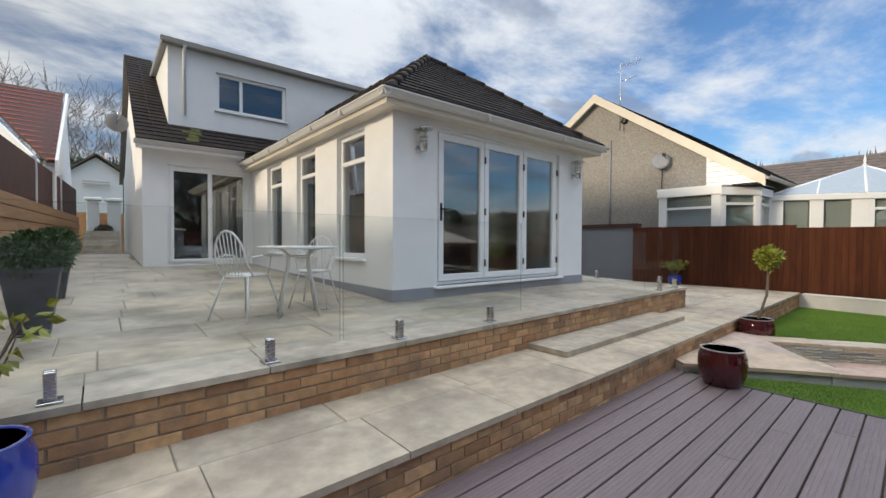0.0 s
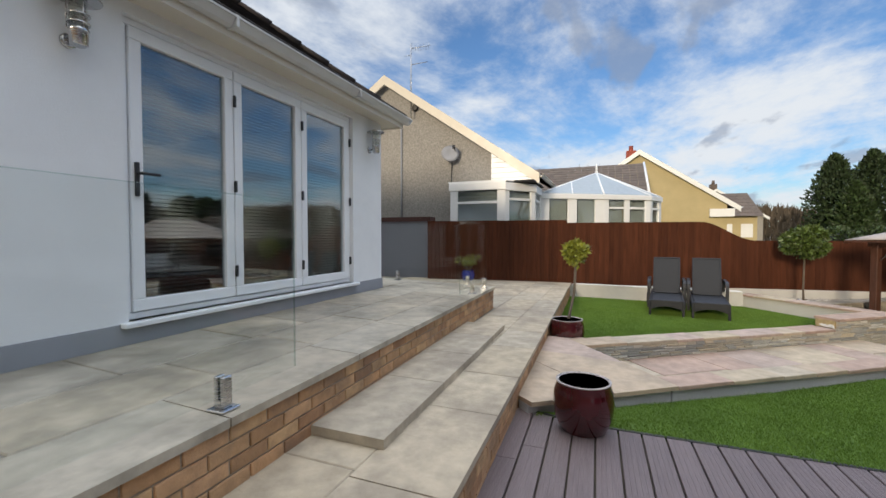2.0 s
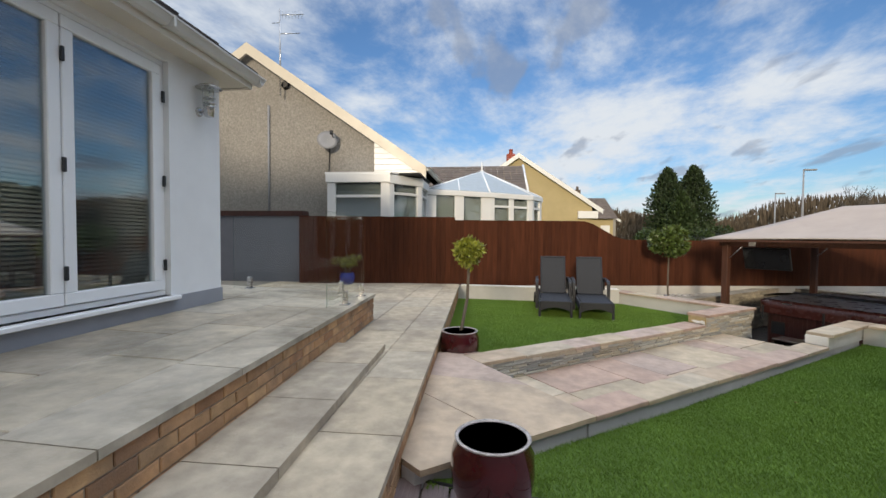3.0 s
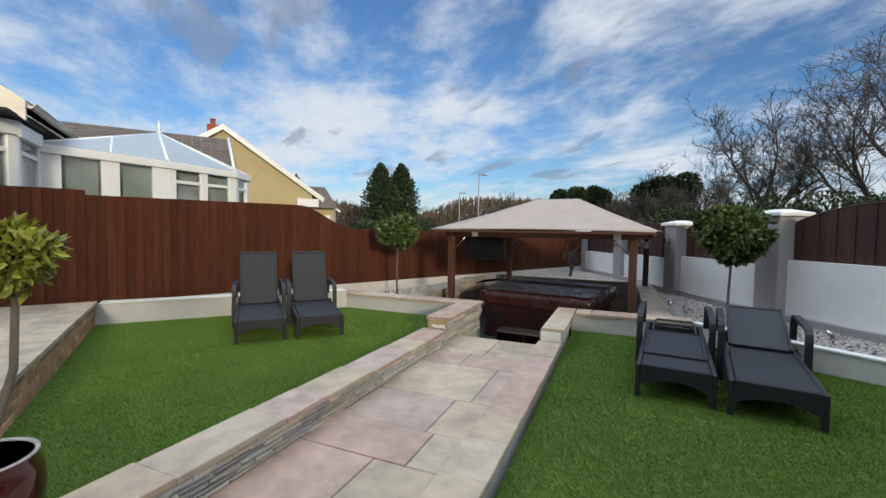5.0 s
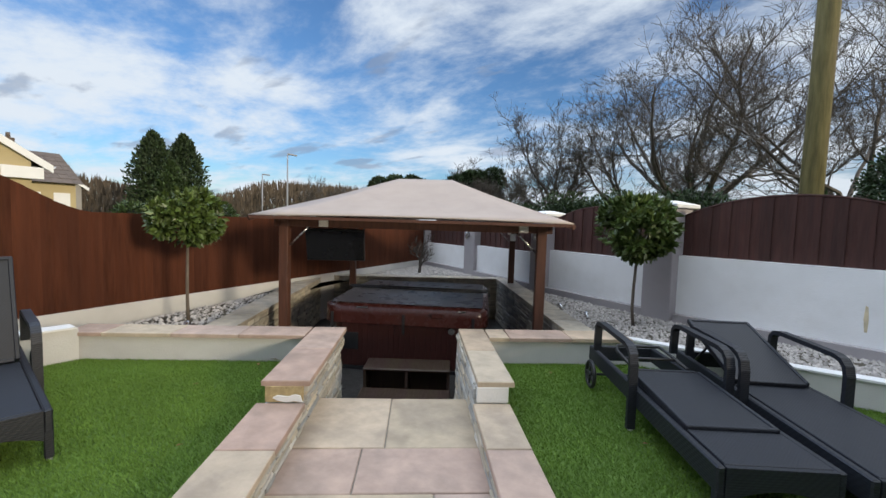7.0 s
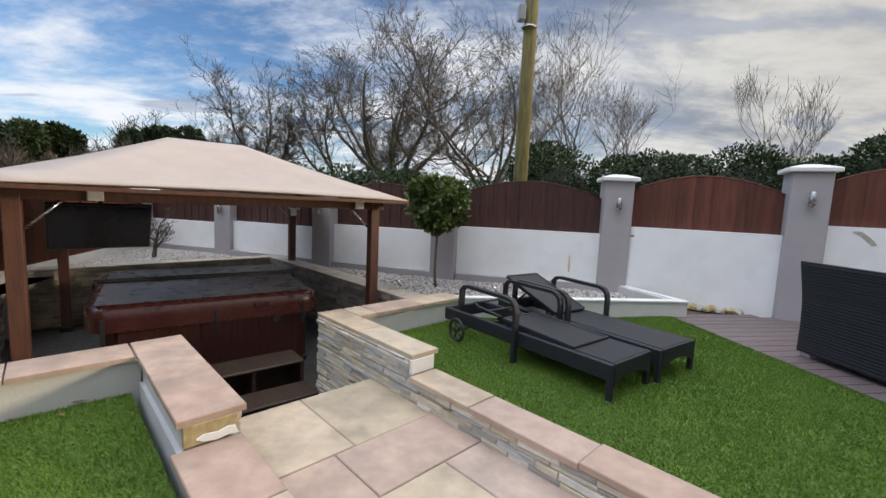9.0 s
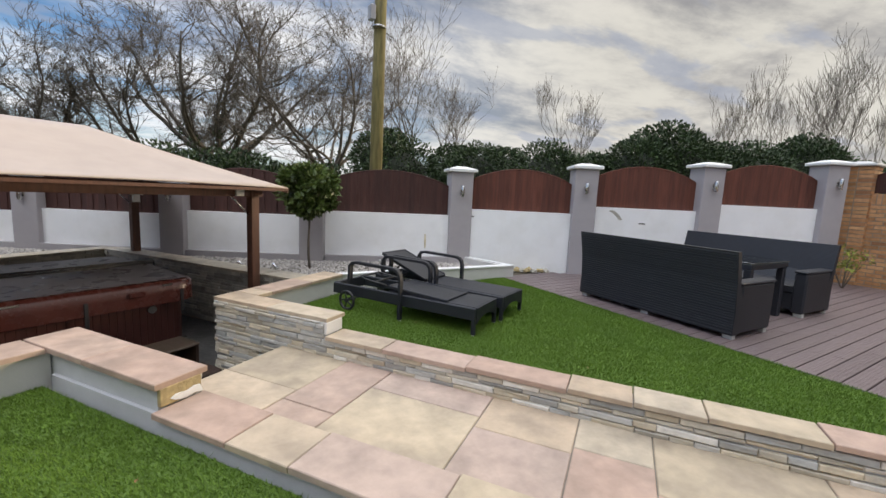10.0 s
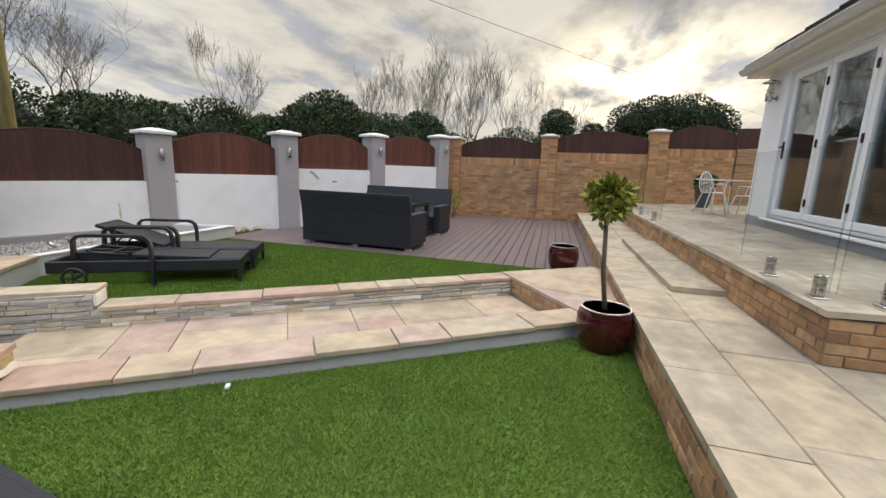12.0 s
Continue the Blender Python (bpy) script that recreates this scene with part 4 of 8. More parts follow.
part("receiver", solid(0.0, 0.1, -0.15, -0.06, 0.27, 0.34, 0.01), BLACK_PLASTIC, dish)
part("mount", tube([(0, 0, -0.05), (0.06, 0, -0.2)], 0.025, 6), STEEL, dish)
part("cable", tube([(14.25, 6.3, 3.85), (14.27, 6.35, 2.5), (14.27, 6.35, 1.0)], 0.012, 5), BLACK_PLASTIC, n1, "black cable down the wall")
part("drainpipe", tube([(14.26, 8.05, 5.0), (14.26, 8.05, 1.0)], 0.03, 6), PLINTH_GREY, n1, "grey drainpipe")


def glazed_wall(parent, a, b, z0, z1, n, bar=0.10, transom=None, fill=BLINDS, fascia=0.22):
    """A white framed window wall between two plan points: posts, panes with pale blinds behind, fascia above."""
    a, b = Vector(a), Vector(b)
    way, length = (b - a).normalized(), (b - a).length
    m = Matrix.Translation((a.x, a.y, 0)) @ Matrix.Rotation(math.atan2(way.y, way.x), 4, "Z")
    part("fascia", solid(-0.03, length + 0.03, -0.06, 0.1, z1 - fascia, z1, 0.01), WHITE_PVC, parent, m=m)
    part("base_panel", solid(0, length, -0.01, 0.09, z0 - 1.6, z0, 0.0), WHITE_PVC, parent, m=m)
    for k in range(n + 1):
        x = length * k / n
        x0 = min(max(x - bar / 2, 0), length - bar)
        part("mullion", solid(x0, x0 + bar, -0.02, 0.08, z0, z1 - fascia, 0.008), WHITE_PVC, parent, m=m)
    for k in range(n):
        x0, x1 = length * k / n + bar / 2, length * (k + 1) / n - bar / 2
        if transom:
            part("transom", solid(x0, x1, -0.01, 0.07, transom - 0.035, transom + 0.035, 0.005), WHITE_PVC, parent, m=m)
        pane = part("pane", solid(x0, x1, 0.02, 0.028, z0, z1 - fascia), PANE, parent, m=m)
        pane.visible_shadow = False
        part("blind", solid(x0, x1, 0.12, 0.13, z0, z1 - fascia - 0.02), fill, parent, m=m)


bay = thing("bay_window", "white framed bay window with pale blinds under the gable", "bay window", kind="structure")
glazed_wall(bay, (13.45, 6.05), (13.45, 4.45), 1.55, 2.98, 1, 0.22, 2.42)
glazed_wall(bay, (13.45, 4.45), (14.25, 3.78), 1.55, 2.95, 1, 0.14, 2.50)
glazed_wall(bay, (14.25, 3.78), (15.3, 3.78), 1.55, 2.93, 1, 0.12, 2.50)
part("bay_roof", prism([(13.4, 6.1), (13.4, 4.4), (14.25, 3.7), (15.4, 3.7), (15.4, 6.1)], 2.98, 3.02), WHITE_PVC, bay)
cons = thing("conservatory", "white framed conservatory with pale blue hipped roof", "conservatory", kind="structure")
CZ = 2.80
plan = [(15.3, 3.78), (16.4, 1.95), (17.4, 0.55), (18.2, 0.15), (19.0, 0.25), (19.6, 0.9)]
for (a, b), nn, tr in zip(zip(plan, plan[1:]), (2, 2, 1, 1, 1), (None, 2.38, 2.38, 2.38, 2.38)):
    glazed_wall(cons, a, b, 1.4, CZ, nn, 0.18 if tr else 0.3, tr, fascia=0.16)
apex = Vector((19.2, 2.25, 3.88))
back_corner = Vector((21.0, 2.4, CZ))
rp = [Vector((x, y, CZ)) for x, y in plan]
for a, b in zip(rp, rp[1:]):
    part("roof_pane", slab_between([a, b, apex], 0.02), ROOF_GLASS, cons)
for a, b in ((rp[-1], back_corner), (back_corner, rp[0])):
    part("roof_pane", slab_between([a, b, apex], 0.02), ROOF_GLASS, cons)
for a in rp:
    part("rafter", tube([a, apex], 0.04, 6), WHITE_PVC, cons)
part("rafter", tube([rp[0].lerp(rp[1], 0.5), rp[0].lerp(apex, 0.5)], 0.03, 6), WHITE_PVC, cons)
part("finial", lathe([(0.05, 0), (0.06, 0.05), (0.02, 0.1), (0.045, 0.16), (0.008, 0.36)], 8, at=tuple(apex)), WHITE_PVC, cons, "white pointed finial")
n2 = thing("far_bungalow", "brown tiled bungalow roof behind the conservatory", "house", kind="structure")
r = bmesh.new()
roof_face(r, [(24.0, 15.5, 3.3), (24.0, 0.05, 3.3), (28.0, 0.05, 5.55), (28.0, 15.5, 5.55)], 0.36, 0.36)
tagged(part("roof", r, TILE_BROWN, n2), kind="stuff")
part("wall", solid(25.0, 28.0, 0.3, 15.4, -0.5, 3.7), YELLOW, n2)
part("verge", tube([(23.95, 0.0, 3.32), (28.0, 0.0, 5.6)], 0.06, 6), WHITE_PVC, n2)
n3 = gable_house("yellow_house", "yellow rendered bungalow gable with white bargeboards", 30.3, 0.1, 6.70, -5.1, 3.15, 10.0, YELLOW, TILE_DARK, WHITE_PVC, over=0.6, tile=0.4)
ch = thing("chimney", "red brick chimney with clay pot on the yellow house", "chimney", m=Matrix.Translation((32.8, 0.45, 6.0)))
part("stack", solid(-0.3, 0.3, -0.3, 0.3, 0, 1.15, 0.02), TILE_RED, ch)
part("pot", lathe([(0.16, 1.15), (0.14, 1.2), (0.13, 1.45), (0.16, 1.5)], 12), TILE_RED, ch)
part("white_cheek", solid(30.0, 30.25, -4.8, -3.6, 2.6, 3.05), WHITE_PVC, n3)
n4 = gable_house("distant_house", "grey rendered bungalow gable far down the road", 58.0, -9.6, 6.9, -14.6, 3.6, 10.0, PEBBLE, TILE_BROWN, WHITE_PVC, over=0.5, tile=0.6)
n5 = thing("distant_bungalow", "brown roofed cream bungalow farther along the road", "house", kind="structure")
r = bmesh.new()
roof_face(r, [(42.0, -3.0, 3.1), (42.0, -9.6, 3.1), (45.0, -9.2, 5.2), (45.0, -3.0, 5.2)], 0.5, 0.5)
tagged(part("roof", r, TILE_BROWN, n5), kind="stuff")
part("wall", solid(42.5, 46.0, -9.3, -2.5, -0.5, 3.3), YELLOW, n5)
for yy in (-8.6, -7.2):
    part("window", solid(42.44, 42.52, yy - 0.4, yy + 0.4, 1.4, 2.5), WHITE_PVC, n5)
for cx, cy, cz in ((44.5, -5.0, 5.2), (59.5, -9.6, 6.8)):
    cc = thing("chimney", "small brick chimney on a distant roof", "chimney", "distant chimneys", Matrix.Translation((cx, cy, cz - 0.5)))
    part("stack", solid(-0.35, 0.35, -0.35, 0.35, 0, 1.3, 0.02), TILE_BROWN, cc)
    part("pot", lathe([(0.17, 1.3), (0.15, 1.75)], 8), TILE_BROWN, cc)
# houses west of the garden, past the drive
n6 = thing("red_roof_house", "white house with red tiled roof beyond the boundary wall", "house", kind="structure")
r = bmesh.new()
roof_face(r, [(-0.32, 13.3, 3.2), (-0.19, 13.4, 3.22), (-0.24, 17.8, 5.9), (-2.3, 17.8, 5.9)], 0.33, 0.2, 0.06)
tagged(part("roof", r, TILE_RED, n6, "red interlocking roof tiles"), kind="stuff")
part("roof_underlay", slab_between([(-0.32, 13.3, 3.18), (-0.19, 13.4, 3.2), (-0.24, 17.8, 5.88), (-2.3, 17.8, 5.88)], 0.06), FENCE_DARK, n6)
part("gable_wall", slab_between([(-0.2, 13.5, -0.5), (-0.2, 13.5, 3.1), (-0.2, 17.8, 5.75), (-0.2, 22.0, 3.1), (-0.2, 22.0, -0.5)], 0.2), RENDER_WHITE, n6)
part("bargeboard", slab_between([(-0.12, 13.3, 2.95), (-0.12, 13.3, 3.25), (-0.12, 17.8, 5.95), (-0.12, 17.8, 5.65)], 0.06), WHITE_PVC, n6)
part("wing_wall", slab_between([(-0.45, 13.6, -0.5), (-0.45, 13.6, 3.0), (-2.5, 17.9, 5.75), (-2.5, 17.9, -0.5)], 0.2), RENDER_WHITE, n6)
part("verge_board", slab_between([(-0.42, 13.3, 2.98), (-0.42, 13.3, 3.2), (-2.45, 17.8, 5.9), (-2.45, 17.8, 5.68)], 0.05), WHITE_PVC, n6)
n7 = thing("white_house", "white gabled house seen down the side passage", "house", kind="structure")
part("wall", slab_between([(-0.72, 34.0, -0.5), (-0.72, 34.0, 5.65), (0.45, 34.0, 6.55), (1.75, 34.0, 5.65), (1.75, 34.0, -0.5)], 0.3), RENDER_WHITE, n7)
part("roof", slab_between([(-0.9, 33.7, 5.55), (0.45, 33.7, 6.68), (0.9, 40.0, 6.9), (-0.7, 40.0, 5.55)], 0.1), TILE_BROWN, n7)
part("roof", slab_between([(0.45, 33.7, 6.68), (1.95, 33.7, 5.55), (2.6, 40.0, 5.7), (0.9, 40.0, 6.9)], 0.1), TILE_BROWN, n7)
for zz in (4.85, 5.0):
    part("louvre", solid(-0.2, 1.1, 33.8, 33.86, zz, zz + 0.09, 0.01), KERB_GREY, n7)
part("chimney", tube([(1.0, 36, 6.4), (1.0, 36, 7.2)], 0.12, 8), KERB_GREY, n7)
# slanting timber sleeper wall with dark panels down the side passage
sleeper = thing("passage_wall", "stacked buff timber sleepers along the side passage", "wall", kind="structure")
run = [Vector((-0.98, 6.02, 0)), Vector((-0.5, 8.8, 0)), Vector((0.1, 17.6, 0))]
for p0, p1 in zip(run, run[1:]):
    way = (p1 - p0).normalized()
    side = Vector((-way.y, way.x, 0))
    m = Matrix.Translation(p0) @ Matrix.Rotation(math.atan2(way.y, way.x), 4, "Z")
    for k in range(8):
        part("sleeper", solid(0.004, (p1 - p0).length - 0.004, 0.0 + 0.006 * (k % 3), 0.14, 0.62 + k * 0.195, 0.62 + k * 0.195 + 0.185, 0.012), SLEEPER, sleeper, m=m)
    n_p = max(1, round((p1 - p0).length / 2.9))
    for k in range(n_p):
        f0, f1 = (p1 - p0).length * k / n_p, (p1 - p0).length * (k + 1) / n_p
        pn = thing("fence_panel", "dark brown solid fence panel above the sleeper wall", "fence panel", "passage fence panels", m @ Matrix.Translation((f0, 0, 2.18)))
        part("panel", solid(0.05, f1 - f0 - 0.05, 0.06, 0.1, 0.0, 0.82 if p0.y > 7 else 0.5, 0.006), FENCE_DARK, pn)
        part("post", solid(-0.045, 0.045, 0.04, 0.12, 0.0, 0.9 if p0.y > 7 else 0.5, 0.008), RISER_GREY if p0.y > 7 else FENCE_DARK, pn)
# steps, gate piers, hedge and dish at the side passage
for k in range(6):
    structure("side_step_%d" % (k + 1), solid(0.1, 1.2, 20.0 + k * 0.35, 20.4 + k * 0.35, 0.4, 0.92 + k * 0.18, 0.01), SLAB, "stone step at the end of the side passage", "step")
for gx, gw in ((0.38, 0.2), (1.05, 0.22)):
    pier = thing("gate_pier", "buff stone gate pier with white cap", "gate pier", "passage gate piers", Matrix.Translation((gx, 22.6, 0.4)))
    part("shaft", solid(-gw, gw, -0.2, 0.2, 0.0, 2.65, 0.02), KERB_GREY, pier)
    part("cap", solid(-gw - 0.08, gw + 0.08, -0.28, 0.28, 2.65, 2.78, 0.03), CAP, pier)
structure("passage_end_wall", solid(-0.6, 2.4, 23.2, 23.4, 0.3, 2.6), BRICK_ISL, "buff brick wall closing the side passage", "wall")
dish2 = thing("satellite_dish", "dark grey satellite dish on the house corner", "satellite dish", m=pose(0.90, 12.5, 4.1, 0, -60, 262) @ Matrix.Diagonal((0.62, 0.62, 0.62, 1)))
part("reflector", lathe([(0.02, -0.06), (0.2, -0.035), (0.34, 0.02), (0.345, 0.026), (0.2, -0.02), (0.02, -0.045)], 24), PLINTH_GREY, dish2)
part("bracket", tube([(0, 0, -0.05), (0.3, 0.1, -0.3), (0.55, 0.1, -0.35)], 0.025, 6), STEEL, dish2)

# ---- trees and hedges ----
TWIG = material("winter_twigs", (0.105, 0.09, 0.075), 0.9, vary=0.2, scale=3, bump=0)
IVY = material("ivy_leaf", (0.035, 0.062, 0.018), 0.6, vary=0.3, scale=2, bump=0, random_vary=0.5, island=True)
HEDGE_LEAF = material("hedge_leaf", (0.032, 0.056, 0.016), 0.6, vary=0.3, scale=1, bump=0, random_vary=0.5, island=True)
CONIFER_LEAF = material("conifer_leaf", (0.028, 0.05, 0.017), 0.7, vary=0.3, scale=1, bump=0, random_vary=0.45, island=True)
# near-black colour stands in for the shade between hedge leaves
HEART = material("hedge_inner_shade", (0.014, 0.019, 0.009), 0.95, vary=0.4, scale=3, bump=0.6)
SCRUB = material("brown_scrub", (0.085, 0.065, 0.045), 0.9, vary=0.3, scale=0.5, bump=0, random_vary=0.4, island=True)


def grow(rng, start, way, length, radius, levels, spread=0.75, up=0.12, kids=3, segs=4, wiggle=0.25, out=None, thin=0.012, ratio=(0.55, 0.82)):
    """Branches as lists of points and radii, by level."""
    out = out if out is not None else []
    pts, rad = [Vector(start)], [radius]
    d = Vector(way).normalized()
    for i in range(segs):
        d = (d + Vector((rng.uniform(-1, 1), rng.uniform(-1, 1), rng.uniform(-0.6, 1))) * wiggle + Vector((0, 0, up))).normalized()
        pts.append(pts[-1] + d * length / segs)
        rad.append(max(radius * (1 - 0.55 * (i + 1) / segs), thin))
    out.append((pts, rad, levels))
    if levels > 0:
        n = kids + rng.randint(0, 1)
        for k in range(n):
            f = rng.uniform(0.35, 1.0) if k else 1.0
            i = min(int(f * segs), segs - 1)
            p = pts[i].lerp(pts[i + 1], f * segs - i)
            ax = Vector((rng.uniform(-1, 1), rng.uniform(-1, 1), rng.uniform(-0.3, 0.5)))
            nd = (d * (1.0 if not k else 0.55) + ax.normalized() * spread).normalized()
            grow(rng, p, nd, length * rng.uniform(*ratio), max(rad[i] * 0.68, thin), levels - 1, spread, up, kids, segs if levels > 2 else 3, wiggle, out, thin, ratio)
    return out


def branch_mesh(name, branches, mat, max_level):
    vs, fs = [], []
    for pts, rad, lev in branches:
        sides = 6 if lev >= max_level - 1 else (4 if lev >= max_level - 2 else 3)
        base = len(vs)
        side = None
        for i, p in enumerate(pts):
            w = (pts[min(i + 1, len(pts) - 1)] - pts[max(i - 1, 0)]).normalized()
            side = w.orthogonal().normalized() if side is None else (side - w * side.dot(w)).normalized()
            u = w.cross(side)
            for k in range(sides):
                a = 2 * math.pi * k / sides
                vs.append(tuple(p + (side * math.cos(a) + u * math.sin(a)) * rad[i]))
        for i in range(len(pts) - 1):
            for k in range(sides):
                a, b = base + i * sides + k, base + i * sides + (k + 1) % sides
                fs.append((a, b, b + sides, a + sides))
    return bulk(name, vs, fs, mat)


def leaf_cloud(name, rng, centres, count, size, mat, squash=1.0, shell=0.55, droop=0.0):
    """Many small pointed leaves (two triangles, folded) in and round soft blobs (x, y, z, radius)."""
    vs, fs = [], []
    for _ in range(count):
        cx, cy, cz, r = centres[rng.randrange(len(centres))]
        d = Vector((rng.gauss(0, 1), rng.gauss(0, 1), rng.gauss(0, 1))).normalized()
        rr = r * (shell + (1.04 - shell) * rng.random() ** 0.6) * (1 + 0.10 * noise.noise(d * 2.3 + Vector((cx, cy, cz))))
        p = Vector((cx, cy, cz)) + Vector((d.x, d.y, d.z * squash)) * rr
        out = (d + Vector((rng.uniform(-1, 1), rng.uniform(-1, 1), rng.uniform(-1, 1) - droop)) * 0.9).normalized()
        w = out.orthogonal().normalized()
        w = (Matrix.Rotation(rng.uniform(0, 6.28), 3, out) @ w)
        l, h = size * rng.uniform(0.7, 1.3), size * 0.28
        up = out.cross(w) * h * 0.35
        b = len(vs)
        vs += [tuple(p), tuple(p + out * l * 0.5 + w * h + up), tuple(p + out * l), tuple(p + out * l * 0.5 - w * h + up)]
        fs += [(b, b + 1, b + 2), (b, b + 2, b + 3)]
    return bulk(name, vs, fs, mat)


def bare_tree(seed, x, y, z, height, radius, levels, label, spread=0.75, up=0.12, kids=3, wiggle=0.25, trunk=0.33, ivy=0, lean=(0, 0), thin=0.012, group="bare winter trees", ratio=(0.55, 0.82)):
    rng = random.Random(seed)
    t = thing("tree", label, "tree", group, Matrix.Translation((x, y, z)))
    br = grow(rng, (0, 0, 0), (lean[0], lean[1], 1), height * trunk, radius, levels, spread, up, kids, 4, wiggle, None, thin, ratio)
    part("trunk", branch_mesh("trunk", br[:1], BARK, levels), None, t)
    part("crown", branch_mesh("crown", br[1:], TWIG, levels), None, t, "bare branching winter crown")
    if ivy:
        cs = []
        for pts, rad, lev in br:
            if lev >= levels - 1:
                cs += [(q.x, q.y, q.z, 0.28) for q in pts]
        part("ivy", leaf_cloud("ivy", rng, cs, ivy, 0.16, IVY), None, t, "dark ivy on trunk and limbs")
    return t


def oak_tree(seed, x, y, z, label, trunk_h, radius, limb, limbs, ivy=0, group="bare winter trees"):
    """A broad winter oak: short trunk, long winding limbs, side branches and fine twigs."""
    rng = random.Random(seed)
    out = []

    def shoot(start, way, length, r, level, wiggle, lift):
        segs = (9, 7, 5, 3)[level]
        pts, rad, d = [Vector(start)], [r], Vector(way).normalized()
        for i in range(segs):
            d = (d + Vector((rng.uniform(-1, 1), rng.uniform(-1, 1), rng.uniform(-1, 1))) * wiggle + Vector((0, 0, lift))).normalized()
            pts.append(pts[-1] + d * length / segs)
            rad.append(max(r * (1 - 0.8 * (i + 1) / segs), 0.0075))
        out.append((pts, rad, 4 - level))
        if level == 3:
            return
        for k in range((11, 9, 8)[level]):
            f = rng.uniform(0.28, 1.0)
            i = min(int(f * segs), segs - 1)
            p = pts[i].lerp(pts[i + 1], f * segs - i)
            along = (pts[i + 1] - pts[i]).normalized()
            ax = Vector((rng.uniform(-1, 1), rng.uniform(-1, 1), rng.uniform(-0.5, 0.9))).normalized()
            shoot(p, along * 0.75 + ax, length * rng.uniform(0.3, 0.52), max(rad[i] * rng.uniform(0.4, 0.6), 0.012), level + 1, 0.3, 0.06)

    t = thing("tree", label, "tree", group, Matrix.Translation((x, y, z)))
    base = [(Vector((0, 0, 0)), radius * 1.25), (Vector((0.1, 0.05, trunk_h * 0.5)), radius), (Vector((0.05, 0.1, trunk_h)), radius * 0.9)]
    part("trunk", branch_mesh("trunk", [([b[0] for b in base], [b[1] for b in base], 5)], BARK, 5), None, t)
    for k in range(limbs):
        a = 2 * math.pi * (k + rng.uniform(-0.3, 0.3)) / limbs
        tilt = rng.uniform(0.3, 1.4)
        shoot((0.05, 0.1, trunk_h * rng.uniform(0.75, 1.0)), (math.cos(a) * math.sin(tilt), math.sin(a) * math.sin(tilt), math.cos(tilt)), limb * rng.uniform(0.8, 1.15), radius * rng.uniform(0.42, 0.62), 0, 0.26, 0.05)
    part("crown", branch_mesh("crown", out, TWIG, 4), None, t, "wide bare crown of winding limbs")
    if ivy:
        cs = [(b[0].x, b[0].y, b[0].z, 0.5) for b in base]
        for pts, rad, lev in out:
            if lev == 4:
                cs += [(q.x, q.y, q.z, 0.22) for q in pts[:4]]
        part("ivy", leaf_cloud("ivy", rng, cs, ivy, 0.16, IVY), None, t, "dark ivy on trunk and limbs")
    return t


OAK = (0.72, 0.92)
oak_tree(11, 8.6, -28.5, -0.6, "spreading bare oak with ivy-covered limbs", 3.2, 0.36, 9.3, 9, 1500)
oak_tree(12, 2.2, -27.0, -0.6, "broad bare oak with twisting boughs", 3.0, 0.28, 7.8, 8, 700)
oak_tree(13, 18.0, -31.0, -0.6, "bare tree in the row behind the garden wall", 2.8, 0.32, 5.6, 7, 900)
oak_tree(18, 12.6, -31.0, -0.6, "bare oak in the row behind the garden wall", 3.0, 0.28, 7.4, 7, 900)
oak_tree(14, 23.0, -32.0, -0.6, "bare tree in the row behind the garden wall", 2.4, 0.28, 4.6, 7, 700)
bare_tree(15, -1.2, -20.5, -0.6, 20.0, 0.17, 5, "slender bare birch with fine upright twigs", 0.66, 0.14, 3, 0.2, 0.2, 0, thin=0.0065, ratio=(0.62, 0.86))
bare_tree(16, -3.2, -21.5, -0.6, 18.5, 0.15, 5, "slender bare birch with fine upright twigs", 0.66, 0.14, 3, 0.2, 0.2, 0, thin=0.0065, ratio=(0.62, 0.86))
bare_tree(17, -9.5, -17.0, -0.6, 11.5, 0.10, 5, "small bare sapling above the hedge", 0.5, 0.22, 3, 0.2, 0.28, 0, thin=0.006)
for k, (x, y, h) in enumerate(((-21, -13.5, 13.5), (-22, -11, 15), (-23, -8.5, 15.5), (-25, -6, 15.5), (-27, -3.5, 14.5), (-29, -1.0, 13), (-26, -8, 14), (-31, 2.0, 11))):
    bare_tree(30 + k, x, y, -0.6, h * 1.06, 0.11, 5, "thin bare roadside tree against the western sky", 0.48, 0.22, 3, 0.18, 0.27, 0, thin=0.007, group="western row of trees")
for k, (x, y, h) in enumerate(((29, -34, 11), (35, -36, 10), (41, -35, 9), (26, -30, 8), (47, -38, 9.5), (55, -40, 10), (-2, 46, 22), (1.5, 50, 24), (-5, 48, 20), (4, 54, 24))):
    bare_tree(50 + k, x, y, -0.6, h, 0.18, 5, "bare tree in a distant wood", 0.75, 0.12, 3, 0.25, 0.28, 0, thin=0.016, group="distant bare trees")


def shrub(seed, blobs, count, size, label, mat=HEDGE_LEAF, name="hedge", category="hedge", squash=1.0):
    """A dense hedge or shrub of leaves round a solid core, coloured dark for inner shade; blobs (x, y, z, radius)."""
    rng = random.Random(seed)
    x0, y0 = blobs[0][0], blobs[0][1]
    rel = [(x - x0, y - y0, z + 0.6, r) for x, y, z, r in blobs]
    t = thing(name, label, category, m=Matrix.Translation((x0, y0, -0.6)))
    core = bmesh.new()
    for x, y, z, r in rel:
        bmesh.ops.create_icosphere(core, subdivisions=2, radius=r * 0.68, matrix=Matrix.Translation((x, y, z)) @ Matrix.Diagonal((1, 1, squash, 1)))
